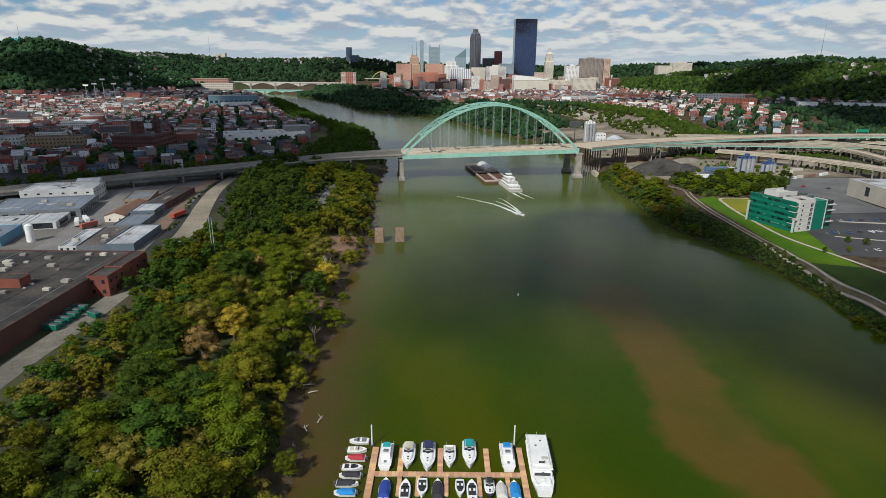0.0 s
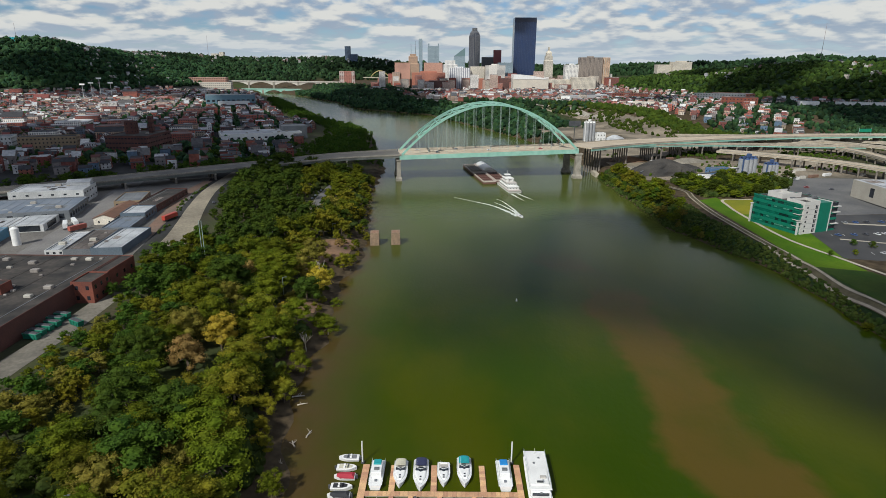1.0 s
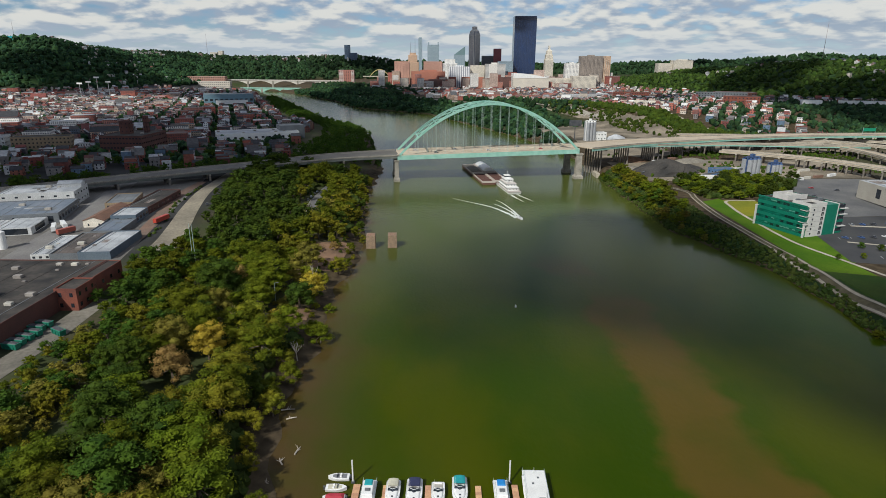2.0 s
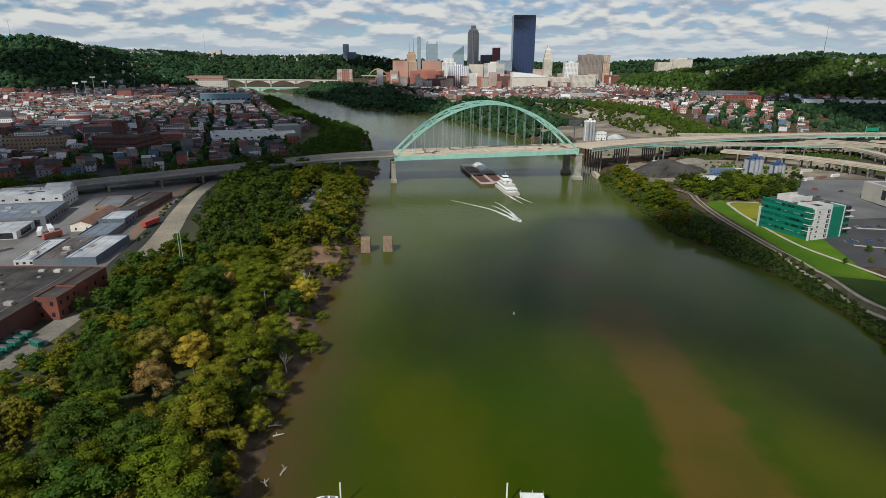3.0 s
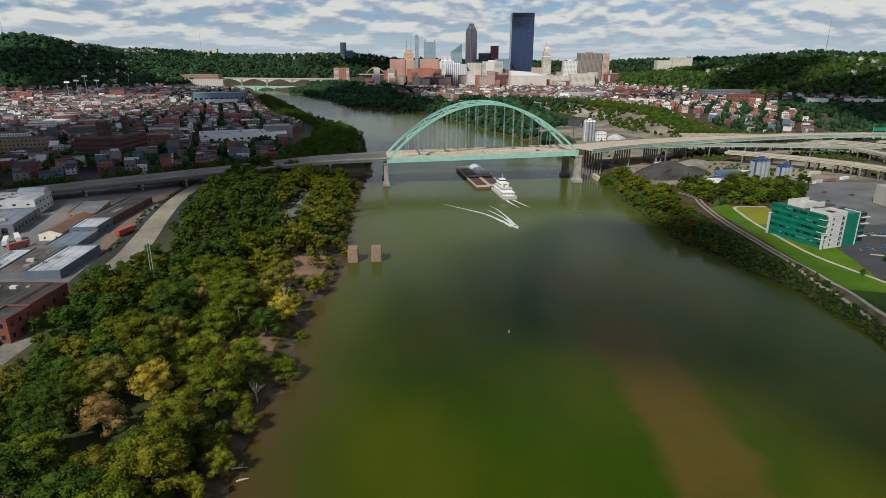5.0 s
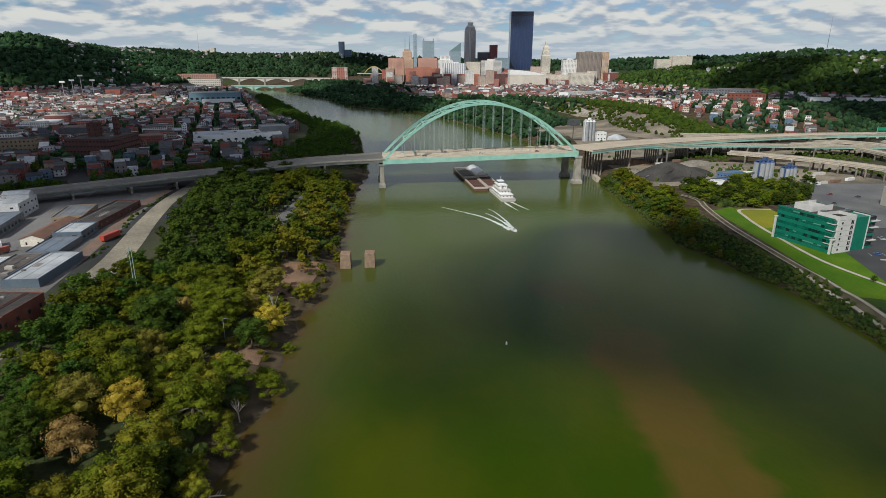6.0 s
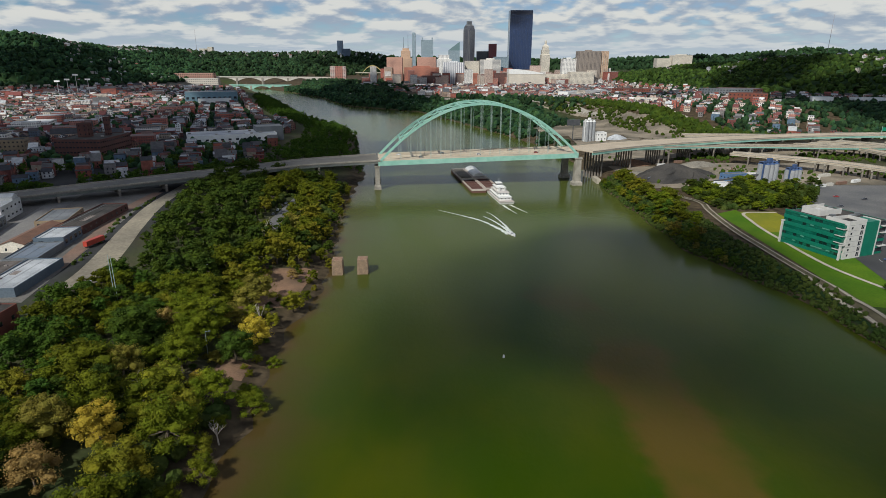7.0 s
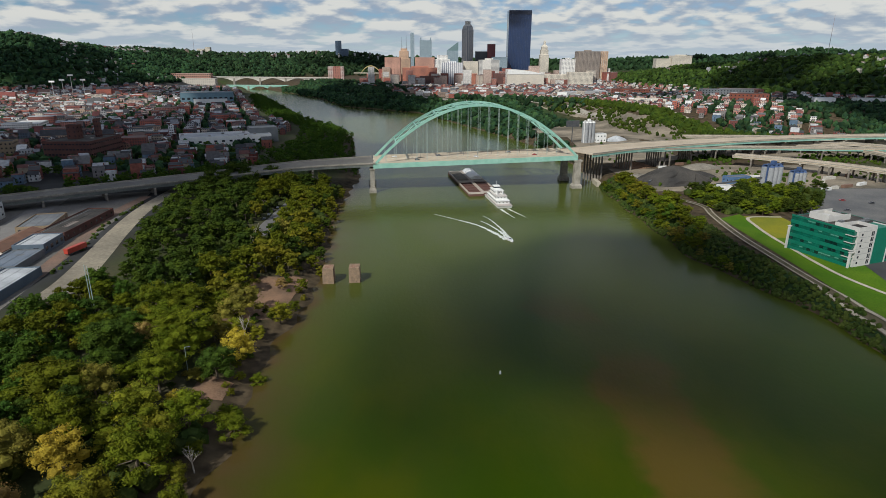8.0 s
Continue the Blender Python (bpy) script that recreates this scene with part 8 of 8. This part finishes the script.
def street_lamp(x, y, high=9.0):
    root = thing("street_lamp", pose(x, y, ground_z(x, y) - 0.2), "slim grey street lamp among the trees", "street lamp", "street lamps")
    part("pole", Geo().tube((0, 0, 0), (0, 0, high), 0.12, 0.08), CABLE, root)
    part("arm", Geo().beam((0, 0, high), (1.6, 0, high + 0.25), 0.1, 0.1), CABLE, root)
    part("head", Geo().soft(1.3, 2.1, -0.2, 0.2, high + 0.15, high + 0.4, 0.05), ROOF_GREY, root)


for x, y, h in ((-84, 165.6, 10), (-86.3, 128.5, 10), (-76.6, 289, 10), (-71.5, 396.6, 9), (-100, 350, 12)):
    street_lamp(x, y, h)
for x, y in ((-128, 322), (-130, 323.5)):
    pole = thing("utility_pole", pose(x, y, 10), "tall pale utility pole above the trees", "utility pole", "utility poles")
    part("shaft", Geo().tube((0, 0, 0), (0, 0, 24), 0.22, 0.14), CABLE, pole)


# ---- shrubs round the bare bank ----
rng = np.random.default_rng(57)
spots = []
while len(spots) < 75:
    y = rng.uniform(255, 410)
    x = float(left_shore(y)) - rng.uniform(3, 34)
    if not inside(x, y, [(-72, 372, 8), (-66, 352, 8), (-60, 362, 7), (-64, 276, 6)]):
        spots.append((x, y, rng.uniform(1.8, 4.2), rng.uniform(2.6, 5.0), int(rng.choice([0, 1, 2, 3])), rng.uniform(0, 360)))
thicket("bank_shrubs", "low leafy shrubs round the bare earth bank", spots)


# ---- along the left shore ----
DRIFTWOOD = mk("bleached_wood", (0.52, 0.46, 0.38), (0.38, 0.33, 0.27), 0.9, 0.5, 3.0, 0.3)


def driftwood(x, y, turn, long_, seed):
    """A bleached log with a few broken limbs, half afloat in the shallows."""
    rr = np.random.default_rng(seed)
    root = thing("driftwood_log", pose(x, y, 0.12, 0, rr.uniform(-4, 4), turn), "bleached driftwood log lying in the brown shallows", "driftwood", "driftwood logs")
    part("log", Geo().tube((-long_ / 2, 0, 0.1), (0, 0.15, 0.2), 0.26, 0.22, 8).tube((0, 0.15, 0.2), (long_ / 2, -0.1, 0.25), 0.22, 0.10, 8), DRIFTWOOD, root)
    for k in range(3):
        u = rr.uniform(-0.3, 0.4) * long_
        part("broken_limb", Geo().tube((u, 0.1, 0.2), (u + rr.uniform(0.3, 1.2), rr.choice((-1, 1)) * rr.uniform(0.8, 1.6), rr.uniform(0.3, 1.1)), 0.09, 0.04, 6), DRIFTWOOD, root)


for k, (x, y, turn, long_) in enumerate(((-48.6, 201.6, 10, 4.6), (-46.0, 196.5, 20, 3.6), (-39.8, 178.9, 78, 4.0), (-43.6, 173.6, 120, 3.2), (-55.4, 219.6, 35, 5.0), (-45.6, 163.0, 60, 3.4), (-42.8, 150.5, 105, 3.0), (-50.8, 262.0, 20, 3.4))):
    driftwood(x, y, turn, long_, 300 + k)


def bare_tree(x, y, high, seed):
    """A leafless grey tree: trunk, forked limbs and thin twigs."""
    rr = np.random.default_rng(seed)
    root = thing("bare_tree", pose(x, y, ground_z(x, y) - 0.3, 0, 0, rr.uniform(0, 360)), "leafless grey tree among the green crowns", "tree", "bare trees")
    part("trunk", Geo().tube((0, 0, 0), (0.3, 0.2, high * 0.45), 0.26, 0.18, 8), DRIFTWOOD, root)
    for k in range(6):
        a, b = rr.uniform(0, math.tau), rr.uniform(0.12, 0.3) * high
        top = (0.3 + b * math.cos(a), 0.2 + b * math.sin(a), high * rr.uniform(0.75, 1.0))
        limb = part("limb", Geo().tube((0.3, 0.2, high * rr.uniform(0.32, 0.45)), top, 0.13, 0.05, 6), DRIFTWOOD, root)
        for _ in range(4):
            t = rr.uniform(0.4, 0.95)
            p = Vector((0.3, 0.2, high * 0.42)).lerp(Vector(top), t)
            part("twig", Geo().tube(p, p + Vector((rr.normal() * 0.9, rr.normal() * 0.9, rr.uniform(0.8, 2.2))), 0.05, 0.02, 5), DRIFTWOOD, limb)


for k, (x, y, high) in enumerate(((-92.0, 418, 19), (-53.5, 236, 9), (-83.0, 252, 13), (-64.0, 316, 11))):
    bare_tree(x, y, high, 330 + k)


# ---- clutter of the stone yard and the ramps ----
def site_container(x, y, turn, rgb, shade, long_=12.0):
    """A ribbed steel container standing on the ground."""
    root = thing("site_container", pose(x, y, ground_z(x, y) + 0.05, 0, 0, turn), shade + " steel container standing in for yard debris", "container", "containers in the stone yard")
    part("box", Geo().soft(-long_ / 2, long_ / 2, -1.22, 1.22, 0.12, 2.6, 0.05), paint(rgb, 0.6), root)
    for u in np.linspace(-long_ / 2 + 0.6, long_ / 2 - 0.6, 5):
        part("rib", Geo().box(u - 0.12, u + 0.12, -1.27, 1.27, 0.2, 2.5), paint(rgb, 0.6), root)
    part("door", Geo().box(long_ / 2, long_ / 2 + 0.06, -1.1, 1.1, 0.2, 2.5), ROOF_GREY, root)
    part("skid", Geo().box(-long_ / 2 + 0.3, long_ / 2 - 0.3, -1.0, 1.0, -0.05, 0.12), DARK_STEEL, root)


TONES = (("white", (0.70, 0.69, 0.66)), ("tan", (0.44, 0.36, 0.27)), ("rusty brown", (0.22, 0.13, 0.09)), ("grey", (0.28, 0.29, 0.30)), ("pale", (0.52, 0.49, 0.43)))
rng = np.random.default_rng(91)
# added containers stand in for the pale debris and heaps of the yard
for x, y, turn in ((268, 574, 10), (276, 580, 12), (340, 580, 20), (352, 586, 18), (366, 592, 24), (384, 600, 30), (358, 612, 60), (372, 626, 15), (398, 640, 40), (306, 630, 5), (318, 640, 8), (300, 655, 70), (338, 655, 20), (246, 700, 12), (268, 712, 15), (420, 600, 35), (432, 560, 80), (412, 548, 85)):
    name_, rgb = TONES[int(rng.integers(5))]
    site_container(x, y, turn, rgb, name_, float(rng.choice((6.0, 9.0, 12.0))))
for x, y, t, i in ((296, 470, 20, 4), (305, 472, 20, 1), (352, 540, 90, 2)):
    car(x, y, t, PAINTS[i], SHADES[i] + " car parked on a paved yard", "cars in the yards")
woods("ramp_scrub", "green scrub on the waste ground below the ramps", 92, 5200, (205, 620, 590, 900), (0.8, 2.4),
      lambda x, y, rng: (np.sin(x * 0.045) + np.sin(y * 0.06 + 1) + 0.8 * rng.normal(size=len(x)) > 1.15) & (y > 590 + 0.1 * (x - 205)), mat_=LEAF_DARK)
woods("yard_brush", "green brush under the trees between lawn and stone yard", 57, 700, (221, 330, 512, 578), (1.4, 3.4), lambda x, y, rng: off_line(x, y, RAIL, 7) & (y > 514 + (x - 262) * 0.45) & (y < 590) & (x < 262 + (y - 505) * 1.2), mat_=SCRUB)
woods("depot_trees", "green trees and scrub round the depots below the hill", 93, 5200, (530, 1150, 850, 1215), (2.2, 5.5),
      lambda x, y, rng: (np.sin(x * 0.03) + np.sin(y * 0.04 + 2) + 0.7 * rng.normal(size=len(x)) > -0.1) & off_line(x, y, [(480, 908), (560, 885), (700, 870)], 14) & np.array([not inside(a, b, [(640, 1085, 26), (745, 1100, 46), (880, 1090, 46), (540, 1130, 40), (720, 1100, 30), (775, 1100, 30)]) for a, b in zip(x, y)]) & (x > 560))
